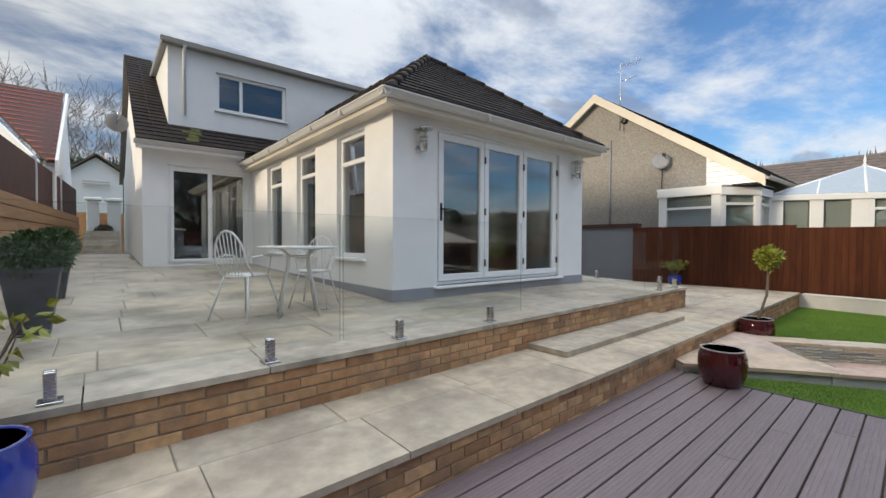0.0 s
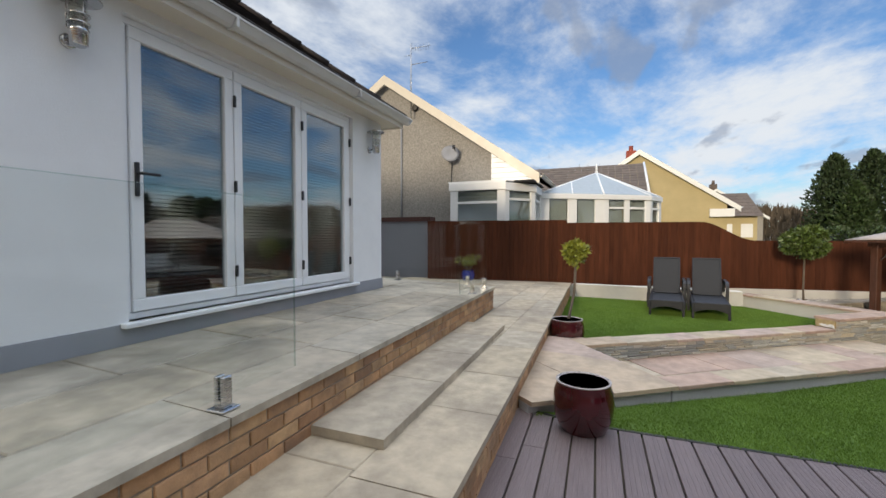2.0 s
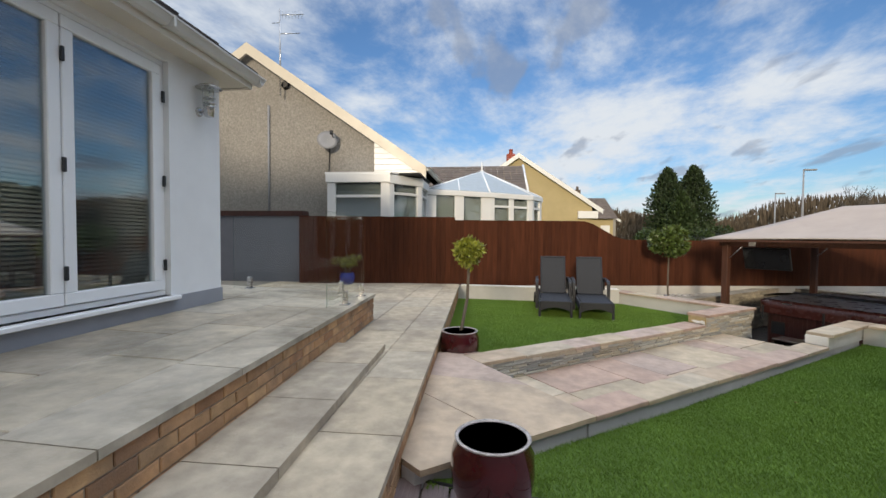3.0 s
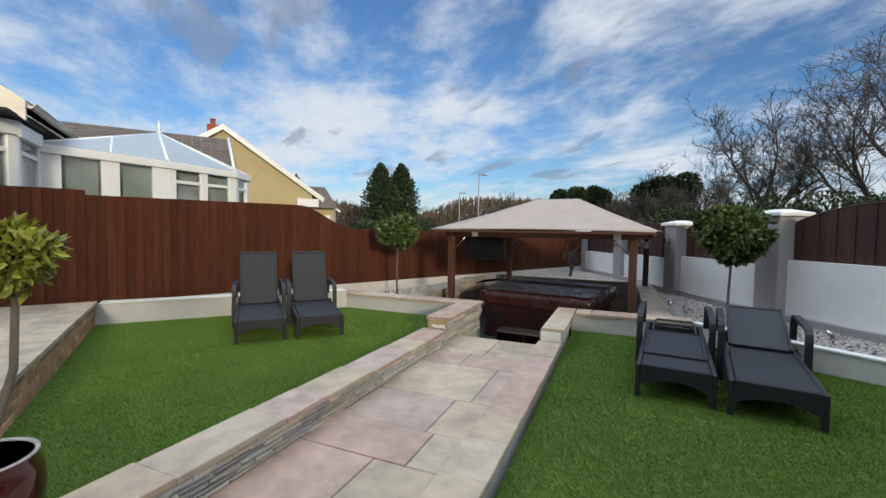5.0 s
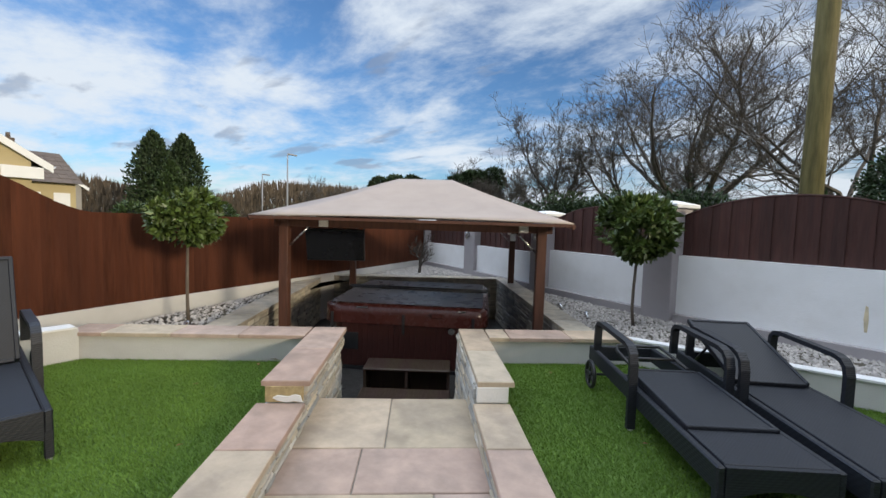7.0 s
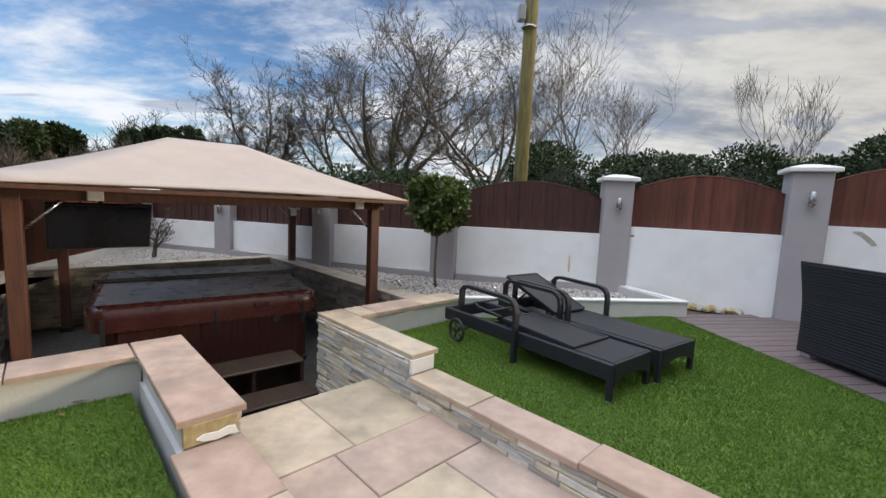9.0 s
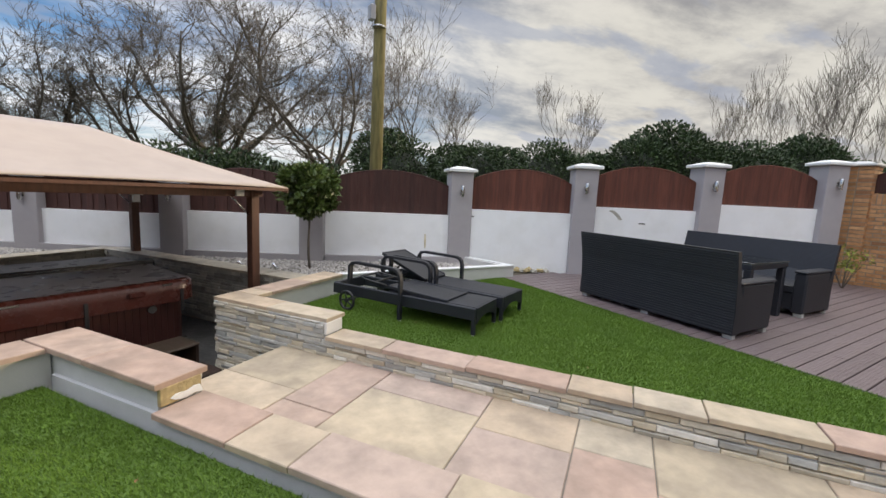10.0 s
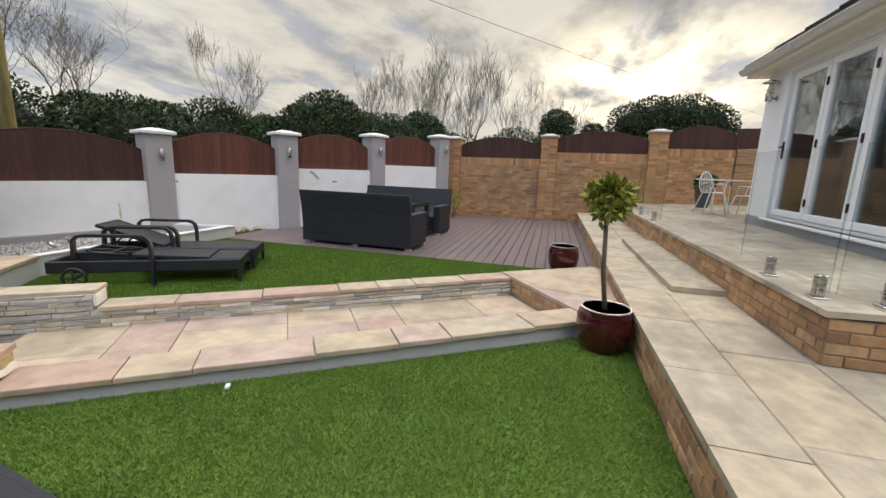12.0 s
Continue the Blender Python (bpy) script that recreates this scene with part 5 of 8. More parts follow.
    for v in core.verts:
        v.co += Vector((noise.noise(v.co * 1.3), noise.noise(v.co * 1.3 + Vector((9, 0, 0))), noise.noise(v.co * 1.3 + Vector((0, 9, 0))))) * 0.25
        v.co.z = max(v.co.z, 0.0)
    part("heart", core, HEART, t, "solid core coloured dark as the inner shade of the foliage")
    lf = part("foliage", leaf_cloud("foliage", rng, rel, count, size, mat, squash, 0.72), None, t)
    tagged(lf, kind="stuff")
    return t


def hedge_line(seed, pts, r, z, jitter, count, size, label, mat=HEDGE_LEAF, squash=1.0):
    rng = random.Random(seed)
    blobs = []
    for (xa, ya), (xb, yb) in zip(pts, pts[1:]):
        n = max(1, round(math.hypot(xb - xa, yb - ya) / (r * 0.8)))
        for k in range(n):
            f = k / n
            rr = r * rng.uniform(0.75, 1.2)
            blobs.append((xa + (xb - xa) * f + rng.uniform(-1, 1) * jitter, ya + (yb - ya) * f + rng.uniform(-1, 1) * jitter, z + rng.uniform(-0.5, 0.5) * r * 0.6, rr))
    return shrub(seed, blobs, count, size, label, mat, squash=squash)


hedge_line(70, [(20, -22.5), (10, -19), (4, -17)], 1.5, 1.0, 0.5, 32000, 0.18, "long dark evergreen hedge behind the garden wall")
hedge_line(71, [(2, -16.5), (-3, -14.5), (-9, -12.5)], 1.7, 2.3, 1.0, 46000, 0.15, "dark laurel hedge above the arched panels")
hedge_line(72, [(-8, -12), (-14, -10), (-20, -7.5)], 2.1, 2.9, 1.0, 48000, 0.17, "dark evergreen hedge across the road")
hedge_line(73, [(-20, -7.0), (-25, -3.5), (-29, 1.0), (-31, 7.0), (-31, 16.0)], 2.0, 2.4, 0.8, 34000, 0.20, "evergreen hedge in front of the western trees")
hedge_line(74, [(29.5, -25), (26.5, -26)], 0.8, 4.0, 1.1, 5200, 0.28, "tall ivy-covered evergreen shrubs")
hedge_line(84, [(24, -27), (21.5, -28)], 0.75, 4.4, 1.1, 4200, 0.28, "ivy-clad leafy tree tops beside the hedge")
for k, (x, y, h) in enumerate(((19.5, -25, 5.6), (21.5, -25.5, 6.2), (24, -25, 5.8), (26, -24, 5.4), (28.5, -23.5, 5.6), (31, -23, 5.0), (33.5, -24, 5.4), (22.8, -24, 4.8), (36, -25, 5.2))):
    bare_tree(90 + k, x, y, -0.6, h * 1.5, 0.07, 5, "dense brown leafless thicket beyond the garden wall", 0.8, 0.10, 4, 0.25, 0.2, 0, thin=0.012, group="bare thicket", ratio=(0.6, 0.85))
shrub(75, [(-23, 6.2, 5.0, 1.6), (-23, 7.6, 5.35, 1.7), (-23, 9.0, 5.4, 1.7), (-23, 10.4, 5.35, 1.7), (-23, 11.6, 5.0, 1.5), (-23, 7.0, 2.4, 1.9), (-23, 9.6, 2.4, 1.9), (-23, 12.2, 3.6, 1.5)], 14000, 0.2, "clipped rounded evergreen hedge against the setting sun", name="clipped_hedge")
shrub(76, [(-22, 1.0, 3.2, 1.6), (-22, 1.0, 4.8, 1.2)], 4500, 0.2, "rounded dark evergreen shrub", name="shrub", category="shrub")
shrub(77, [(-22, 3.6, 3.2, 1.3), (-22, 3.6, 4.2, 0.8)], 2500, 0.2, "small rounded dark shrub", name="shrub", category="shrub")
shrub(78, [(33, -9, 0.9, 1.0), (34, -11, 0.9, 1.1), (35, -13, 0.9, 1.1), (36, -15, 1.0, 1.2)], 5000, 0.25, "clipped grey-green hedge beyond the fence", mat=IVY, name="low_hedge")

hedge_line(79, [(-5, 42), (-1, 42), (4, 42)], 2.6, 4.6, 0.6, 9000, 0.35, "dark evergreen trees behind the white gabled house", mat=IVY)
shrub(83, [(0.78, 22.1, 1.5, 0.36), (0.7, 22.1, 1.75, 0.3)], 2500, 0.07, "rounded russet shrub beside the passage steps", mat=SCRUB, name="shrub", category="shrub")


def conifer(seed, x, y, height, radius, label, mat=CONIFER_LEAF):
    rng = random.Random(seed)
    t = thing("conifer", label, "conifer", "tall conifers", Matrix.Translation((x, y, -0.6)))
    part("trunk", tube([(0, 0, 0), (0, 0, height * 0.9)], [0.25, 0.05], 7), BARK, t)
    cs = []
    for k in range(46):
        f = (k + 0.5) / 46
        prof = min(1.0, 1.9 * (1 - f) ** 0.8) * (0.8 + 0.2 * min(1, f * 6))
        a = k * 2.4
        cs.append((math.cos(a) * radius * 0.55 * prof, math.sin(a) * radius * 0.55 * prof, height * (0.04 + 0.92 * f), radius * 0.62 * prof + 0.12))
    tagged(part("crown", leaf_cloud("crown", rng, cs, 9000, 0.42, mat, 1.2, 0.3, -0.8), None, t), kind="stuff")


conifer(80, 59.0, -20.6, 11.0, 2.1, "tall dark green conifer by the road")
conifer(81, 60.0, -24.2, 11.4, 2.3, "tall dark green conifer by the road")
conifer(82, 56.0, -21.0, 7.6, 1.5, "shorter golden-green conifer before taller ones", IVY)
# wooded skyline
rng = random.Random(5)
vs, fs = [], []
for k in range(70000):
    a = rng.uniform(-2.6, 0.62)
    d = rng.uniform(75, 150)
    h = (2.3 if a > -0.95 else 1.45) * (2.6 + 1.6 * noise.noise(Vector((a * 6, 0, 0))) + 2.2 * max(0, noise.noise(Vector((a * 2.1, 3, 0))))) * d / 100
    p = Vector((math.cos(a) * d, math.sin(a) * d, rng.random() ** 0.8 * max(h, 0.5) - 0.5))
    w, l = rng.uniform(0.06, 0.20), rng.uniform(0.7, 1.8)
    s = Vector((-math.sin(a), math.cos(a), 0)) * w
    b = len(vs)
    vs += [tuple(p - s), tuple(p + s), tuple(p + Vector((rng.uniform(-0.3, 0.3), rng.uniform(-0.3, 0.3), l)))]
    fs.append((b, b + 1, b + 2))
tagged(part("distant_wood", bulk("distant_wood", vs, fs, SCRUB), None), "brown leafless wood on the far skyline", "wood", kind="stuff")
hill = bmesh.new()
ring = []
for k in range(64):
    a = -2.8 + 3.6 * k / 63
    hh = 2.2 + 1.4 * math.sin(a * 3 + 1) + 1.6 * noise.noise(Vector((a * 2, 7, 0)))
    ring.append((hill.verts.new((math.cos(a) * 110, math.sin(a) * 110, -0.8)), hill.verts.new((math.cos(a) * 165, math.sin(a) * 165, max(hh, 0.6) * 1.5)), hill.verts.new((math.cos(a) * 260, math.sin(a) * 260, -1))))
for p, q in zip(ring, ring[1:]):
    hill.faces.new((p[0], q[0], q[1], p[1]))
    hill.faces.new((p[1], q[1], q[2], p[2]))
structure("backdrop", hill, SCRUB, "low wooded hills on the horizon", "hill")
hill2 = thing("north_wood", "bare wooded slope behind the houses", "wood", kind="structure")
rng = random.Random(6)
vs, fs = [], []
for k in range(9000):
    x = rng.uniform(-30, 45)
    y = rng.uniform(60, 80)
    h = 9 + 3 * noise.noise(Vector((x * 0.1, 0, 0)))
    p = Vector((x, y, rng.random() * h))
    w, l = rng.uniform(0.1, 0.3), rng.uniform(1, 2.6)
    b = len(vs)
    vs += [tuple(p - Vector((w, 0, 0))), tuple(p + Vector((w, 0, 0))), tuple(p + Vector((rng.uniform(-0.4, 0.4), 0, l)))]
    fs.append((b, b + 1, b + 2))
tagged(part("wood", bulk("wood", vs, fs, SCRUB), None, hill2), kind="stuff")
rng = random.Random(7)
vs, fs = [], []
for k in range(22000):
    y = rng.uniform(-6, 34)
    x = rng.uniform(70, 90)
    p = Vector((x, y, rng.random() * (11.0 + 1.6 * noise.noise(Vector((y * 0.12, 3, 0))))))
    w, l = rng.uniform(0.04, 0.14), rng.uniform(0.8, 2.0)
    b = len(vs)
    vs += [tuple(p - Vector((0, w, 0))), tuple(p + Vector((0, w, 0))), tuple(p + Vector((0, rng.uniform(-0.4, 0.4), l)))]
    fs.append((b, b + 1, b + 2))
tagged(part("east_wood", bulk("east_wood", vs, fs, SCRUB), None), "bare wood on the hill behind the bungalows", "wood", kind="stuff")

# utility pole, wire, street lamps
pole = thing("utility_pole", "weathered mossy wooden utility pole with metal box", "utility pole", m=Matrix.Translation((6.45, -7.35, -0.75)))
POLE_WOOD = material("mossy_pole", (0.16, 0.14, 0.055), 0.9, vary=0.3, scale=4, stain=0.5, stain_color=(0.12, 0.09, 0.06), bump=0.6, bump_scale=20, stretch=(5, 5, 0.6))
part("shaft", tube([(0, 0, 0), (-0.04, -0.05, 4.5), (-0.08, -0.1, 9.0)], [0.15, 0.135, 0.12], 12), POLE_WOOD, pole)
part("box", solid(0.10, 0.22, -0.1, 0.08, 5.75, 6.05, 0.015), PLINTH_GREY, pole, "grey metal box")
part("band", lathe([(0.145, 5.62), (0.15, 5.64), (0.145, 5.66)], 12), STEEL, pole)
wire_pts = [Vector((6.37, -7.45, 7.9)).lerp(Vector((-3.0, -3.1, 7.0)), k / 8) for k in range(8)] + [Vector((-3.0, -3.1, 7.0)).lerp(Vector((-46.0, 28.0, 7.6)), k / 16) - Vector((0, 0, 0.5 * 4 * (k / 16) * (1 - k / 16))) for k in range(17)]
tagged(part("telephone_wire", tube(wire_pts, 0.008, 5), BLACK_PLASTIC), "thin black telephone wire from pole to house", "wire")
for x, y, h in ((37.3, -21.5, 6.6), (49.0, -27.0, 6.0)):
    lp = thing("street_lamp", "tall grey street lamp by the far road", "street lamp", "street lamps", Matrix.Translation((x, y, -0.75)))
    part("column", tube([(0, 0, 0), (0, 0, h + 0.7)], [0.09, 0.05], 8), PLINTH_GREY, lp)
    part("lantern", solid(-0.1, 0.1, -0.9, 0.0, h + 0.66, h + 0.78, 0.03), PLINTH_GREY, lp)

# ---- glass balustrade on the terrace edge ----
def spigot(x, y, ang=0.0):
    s = thing("spigot", "square polished steel glass clamp on the terrace edge", "glass clamp", "balustrade clamps", pose(x, y, terrace_z(x, y), 0, 0, ang))
    part("base_plate", solid(-0.05, 0.05, -0.05, 0.05, 0.0, 0.012, 0.003), STEEL, s)
    b = bmesh.new()
    box(b, -0.025, 0.025, -0.03, -0.008, 0.012, 0.155, bevel=0.004)
    box(b, -0.025, 0.025, 0.008, 0.03, 0.012, 0.155, bevel=0.004)
    box(b, -0.0245, 0.0245, -0.0085, 0.0085, 0.012, 0.05)
    part("clamp", b, STEEL, s)


def glass_panel(x0, y0, x1, y1, top=1.655):
    g = thing("glass_panel", "frameless clear glass balustrade panel on steel clamps", "glass panel", "balustrade glass", Matrix())
    a, b = Vector((x0, y0)), Vector((x1, y1))
    way = (b - a).normalized()
    m = Matrix.Translation((a.x, a.y, 0)) @ Matrix.Rotation(math.atan2(way.y, way.x), 4, "Z")
    pane = part("pane", solid(0, (b - a).length, -0.005, 0.005, terrace_z(x0, y0) + 0.06, top), BALUSTRADE_GLASS, g, m=m)
    pane.visible_shadow = False
    e = bmesh.new()
    ln = (b - a).length
    box(e, 0, ln, -0.0055, 0.0055, top - 0.002, top + 0.001)
    for q in (0, ln):
        box(e, q - 0.0015, q + 0.0015, -0.0055, 0.0055, terrace_z(x0, y0) + 0.06, top)
    part("polished_edge", e, GLASS_EDGE, g, m=m)


GLASS_EDGE = glass_material("green_glass_edge", (0.88, 0.93, 0.92), 0.7, 0.06, rim=0.3)
GLASS_LINE = lambda x: TERR_EDGE(x) + 0.09
for a, b, feet in ((-0.14, 1.93, (0.38, 1.43)), (1.955, 4.03, (2.46, 3.55)), (7.05, 8.34, (7.60, 8.24))):
    glass_panel(a, GLASS_LINE(a), b, GLASS_LINE(b))
    for f in feet:
        spigot(f, GLASS_LINE(f), 1.46)
glass_panel(8.36, GLASS_LINE(8.36) + 0.03, 8.36, 5.3)
spigot(8.36, 3.85, 90)
spigot(8.36, 5.08, 90)

# ---- outdoor wall lamps by the bifold door ----
LAMP_GLASS = glass_material("lamp_glass", (0.85, 0.85, 0.8), 0.9, 0.06)


def coach_lamp(x, y, z):
    l = thing("wall_lantern", "polished steel fisherman style wall lantern", "wall lamp", "door lanterns", Matrix.Translation((x, y, z)))
    part("wall_plate", lathe([(0.045, 0), (0.045, 0.012), (0.03, 0.02)], 20), STEEL, l, m=pose(0, 0, -0.10, 90, 0, 0))
    part("bracket", tube([(0, -0.01, -0.10), (0, -0.11, -0.10), (0, -0.11, -0.05)], 0.016, 10), STEEL, l)
    part("base_cup", lathe([(0.03, -0.15), (0.045, -0.14), (0.05, -0.06), (0.055, -0.05)], 20, at=(0, -0.11, 0)), STEEL, l)
    for zz in (-0.02, 0.03):
        part("guard_ring", lathe([(0.052, zz), (0.058, zz), (0.058, zz + 0.01), (0.052, zz + 0.01)], 20, at=(0, -0.11, 0)), STEEL, l)
    part("glass", lathe([(0.045, -0.05), (0.045, 0.13)], 20, at=(0, -0.11, 0)), LAMP_GLASS, l, "clear glass chimney")
    for k in range(3):
        a = k * 2.094 + 0.5
        part("guard_rod", tube([(math.cos(a) * 0.055, -0.11 + math.sin(a) * 0.055, -0.05), (math.cos(a) * 0.055, -0.11 + math.sin(a) * 0.055, 0.135)], 0.004, 5), STEEL, l)
    part("hood", lathe([(0.115, 0.125), (0.118, 0.13), (0.09, 0.15), (0.03, 0.165), (0.02, 0.17)], 24, at=(0, -0.11, 0)), STEEL, l, "flared steel hood")


coach_lamp(3.72, HOUSE_Y, 2.74)
coach_lamp(7.14, HOUSE_Y, 2.74)

# ---- white metal bistro set ----
WHITE_METAL = material("white_painted_metal", (0.70, 0.70, 0.68), 0.4, vary=0.06, scale=8, stain=0.15, stain_color=(0.45, 0.42, 0.38), bump=0.05)
SMOKED = glass_material("table_glass", (0.6, 0.64, 0.62), 0.9, 0.07)


def bistro_chair(m):
    c = thing("bistro_chair", "white metal bistro chair with hooped spindle back", "chair", "bistro set", m)
    sp = [(math.cos(a) * 0.2, math.sin(a) * 0.19, 0.44 + 0.008 * math.cos(2 * a)) for a in [k * math.pi / 12 for k in range(24)]]
    part("seat", prism([(x, y) for x, y, z in sp], 0.435, 0.45), WHITE_METAL, c)
    part("seat_rim", tube(sp + sp[:2], 0.012, 6), WHITE_METAL, c)
    for sx, sy in ((-1, -1), (1, -1), (-1, 1), (1, 1)):
        part("leg", tube([(sx * 0.15, sy * 0.14, 0.44), (sx * 0.25, sy * 0.25, 0.0)], [0.011, 0.011], 6), WHITE_METAL, c)
    hoop = [(-0.2, 0.12, 0.44)] + [(-math.cos(a) * 0.2, 0.2 + 0.06 * math.sin(a), 0.56 + math.sin(a) * 0.32) for a in [k * math.pi / 10 for k in range(11)]] + [(0.2, 0.12, 0.44)]
    part("backrest", tube(hoop, 0.011, 6), WHITE_METAL, c)
    for k in range(-3, 4):
        x = k * 0.05
        zt = 0.56 + math.sqrt(max(0.0, 1 - (x / 0.2) ** 2)) * 0.32
        part("spindle", tube([(x * 0.8, 0.185, 0.45), (x, 0.2 + 0.06 * (zt - 0.56) / 0.32, zt)], 0.006, 5), WHITE_METAL, c)
    for sx in (-1, 1):
        part("armrest", tube([(sx * 0.2, 0.17, 0.62), (sx * 0.24, 0.05, 0.64), (sx * 0.24, -0.08, 0.63), (sx * 0.19, -0.1, 0.46)], 0.009, 6), WHITE_METAL, c)
    return c


tz = terrace_z(2.0, 4.6)
ch1 = bistro_chair(pose(1.66, 4.84, tz + 0.005, 0, 0, 122) @ Matrix.Diagonal((0.92, 0.92, 0.95, 1)))
copy_thing(ch1, pose(2.46, 5.14, tz + 0.013, 0, 0, -42) @ Matrix.Diagonal((0.92, 0.92, 0.95, 1)))
tb = thing("bistro_table", "round white metal bistro table with glass top", "table", "bistro set", Matrix.Translation((2.13, 4.76, tz + 0.003)))
part("tabletop", lathe([(0.36, 0.675), (0.375, 0.68), (0.375, 0.69), (0.36, 0.695)], 40), SMOKED, tb, "round glass top")
part("rim", lathe([(0.372, 0.672), (0.385, 0.672), (0.385, 0.696), (0.372, 0.696)], 40), WHITE_METAL, tb)
part("hub", lathe([(0.11, 0.585), (0.12, 0.59), (0.12, 0.60), (0.11, 0.605)], 24), WHITE_METAL, tb)
for k in range(4):
    a = k * math.pi / 2 + 0.5
    c, s = math.cos(a), math.sin(a)
    part("leg", tube([(c * 0.27, s * 0.27, 0.675), (c * 0.2, s * 0.2, 0.655), (c * 0.13, s * 0.13, 0.60), (c * 0.14, s * 0.14, 0.5), (c * 0.27, s * 0.27, 0.0)], [0.011, 0.012, 0.014, 0.014, 0.014], 7), WHITE_METAL, tb)

# ---- planters ----
GLAZE_RED = material("ox_blood_glaze", (0.058, 0.006, 0.009), 0.08, vary=0.3, scale=5, bump=0.03, coat=0.6)
GLAZE_BLUE = material("cobalt_glaze", (0.01, 0.04, 0.32), 0.1, vary=0.25, scale=5, bump=0.03, coat=0.6)
PLANTER_GREY = material("slate_planter", (0.045, 0.05, 0.062), 0.55, vary=0.15, scale=5, bump=0.15)
GOLD_LEAF = material("yellow_green_leaf", (0.22, 0.24, 0.03), 0.5, vary=0.2, scale=9, bump=0, random_vary=0.4, island=True)
BOX_LEAF = material("box_leaf", (0.028, 0.065, 0.012), 0.5, vary=0.25, scale=9, bump=0, random_vary=0.45, island=True)
DRY_SOIL = material("dry_compost", (0.15, 0.115, 0.095), 0.95, vary=0.3, scale=25, bump=0.8, bump_scale=60)
RIM_WORN = material("worn_pale_rim", (0.42, 0.38, 0.36), 0.3, vary=0.3, scale=20, bump=0.1)


def barrel_pot(x, y, z, r, h, mat, label, soil=0.75, name="plant_pot"):
    p = thing(name, label, "plant pot", "glazed pots", Matrix.Translation((x, y, z)))
    prof = [(r * 0.72, 0), (r * 0.78, h * 0.04), (r * 0.95, h * 0.3), (r, h * 0.55), (r * 0.97, h * 0.8), (r * 0.88, h * 0.95), (r * 0.9, h * 0.985)]
    inner = [(r * 0.82, h * 0.985), (r * 0.80, h * 0.9), (r * 0.84, h * 0.72)]
    part("body", lathe(prof + inner, 40), mat, p)
    part("rim", lathe([(r * 0.90, h * 0.98), (r * 0.905, h), (r * 0.82, h), (r * 0.815, h * 0.98)], 40), RIM_WORN if mat is GLAZE_RED else mat, p, "worn shiny rim")
    part("soil", lathe([(r * 0.815, h * 0.85), (r * 0.6, h * 0.875), (0.01, h * 0.88)], 20), DRY_SOIL, p, "dry grey-brown compost")
    return p


barrel_pot(5.36, 1.97, DECK_Z, 0.215, 0.36, GLAZE_RED, "glossy dark red barrel pot standing empty on decking")
barrel_pot(7.94, 2.31, 0.0, 0.225, 0.36, GLAZE_RED, "glossy dark red pot holding a standard tree")


def standard_tree(seed, x, y, z, trunk_h, crown_r, crown_h, mat, label, leaves, size, lean=(0, 0), name="standard_tree", wild=0.0):
    """A clipped lollipop tree: bare stem, short inner limbs and a ball of separate leaves."""
    rng = random.Random(seed)
    t = thing(name, label, "tree", m=Matrix.Translation((x, y, z)))
    top = Vector((lean[0], lean[1], trunk_h))
    mid = top * 0.5 + Vector((lean[0] * 0.4 + 0.02, lean[1] * 0.3, 0))
    part("trunk", tube([(0, 0, 0), mid * 0.5 + Vector((0.012, 0, 0)), mid, top], [0.022, 0.019, 0.018, 0.016], 8), BARK, t)
    br = []
    for k in range(14):
        d = Vector((rng.uniform(-1, 1), rng.uniform(-1, 1), rng.uniform(-0.2, 1))).normalized()
        br.append(([top, top + Vector((0, 0, crown_h * 0.35)) + d * crown_r * 0.5, top + Vector((0, 0, crown_h * 0.5)) + d * crown_r * 0.85], [0.01, 0.006, 0.003], 1))
    part("limb", branch_mesh("limb", br, BARK, 2), None, t)
    c = top + Vector((0, 0, crown_h * 0.5))
    cs = [(c.x, c.y, c.z, crown_r)] * 3
    for k in range(26):
        d = Vector((rng.gauss(0, 1), rng.gauss(0, 1), rng.gauss(0, 1))).normalized()
        rr = crown_r * rng.uniform(0.15, 0.3) * (1 + wild)
        cs.append((c.x + d.x * crown_r * 0.85, c.y + d.y * crown_r * 0.85, c.z + d.z * crown_h * 0.44, rr))
    part("crown", leaf_cloud("crown", rng, cs, leaves, size, mat, crown_h / 2 / crown_r, 0.25), None, t, "dense leafy ball")
    return t


standard_tree(1, 7.94, 2.31, 0.27, 0.84, 0.13, 0.24, GOLD_LEAF, "slim standard tree with loose yellow-green leaves", 900, 0.07, (0.20, -0.09), wild=0.9)
standard_tree(2, 8.36, -5.13, 0.13, 0.90, 0.44, 0.70, LEAF, "standard bay tree with round dark green crown", 5200, 0.10)
standard_tree(3, 12.73, -1.9, 0.13, 0.92, 0.36, 0.58, LEAF, "standard bay tree with neat round crown by the fence", 4200, 0.09)


def tall_planter(x, y, z):
    p = thing("tall_planter", "tall tapered slate-grey planter by the boundary wall", "planter", "slate planters", Matrix.Translation((x, y, z)))
    b = bmesh.new()
    lo, hi, h = 0.10, 0.165, 0.49
    prof = [(lo, 0), (hi, h), (hi + 0.012, h), (hi + 0.012, h + 0.03), (hi - 0.015, h + 0.03), (hi - 0.02, h - 0.05)]
    rings = [[b.verts.new((sx * r, sy * r, zz)) for sx, sy in ((-1, -1), (1, -1), (1, 1), (-1, 1))] for r, zz in prof]
    for a, c in zip(rings, rings[1:]):
        for k in range(4):
            b.faces.new((a[k], a[(k + 1) % 4], c[(k + 1) % 4], c[k]))
    b.faces.new(rings[0][::-1])
    b.faces.new(rings[-1])
    part("body", b, PLANTER_GREY, p)
    rng = random.Random(int(y * 100))
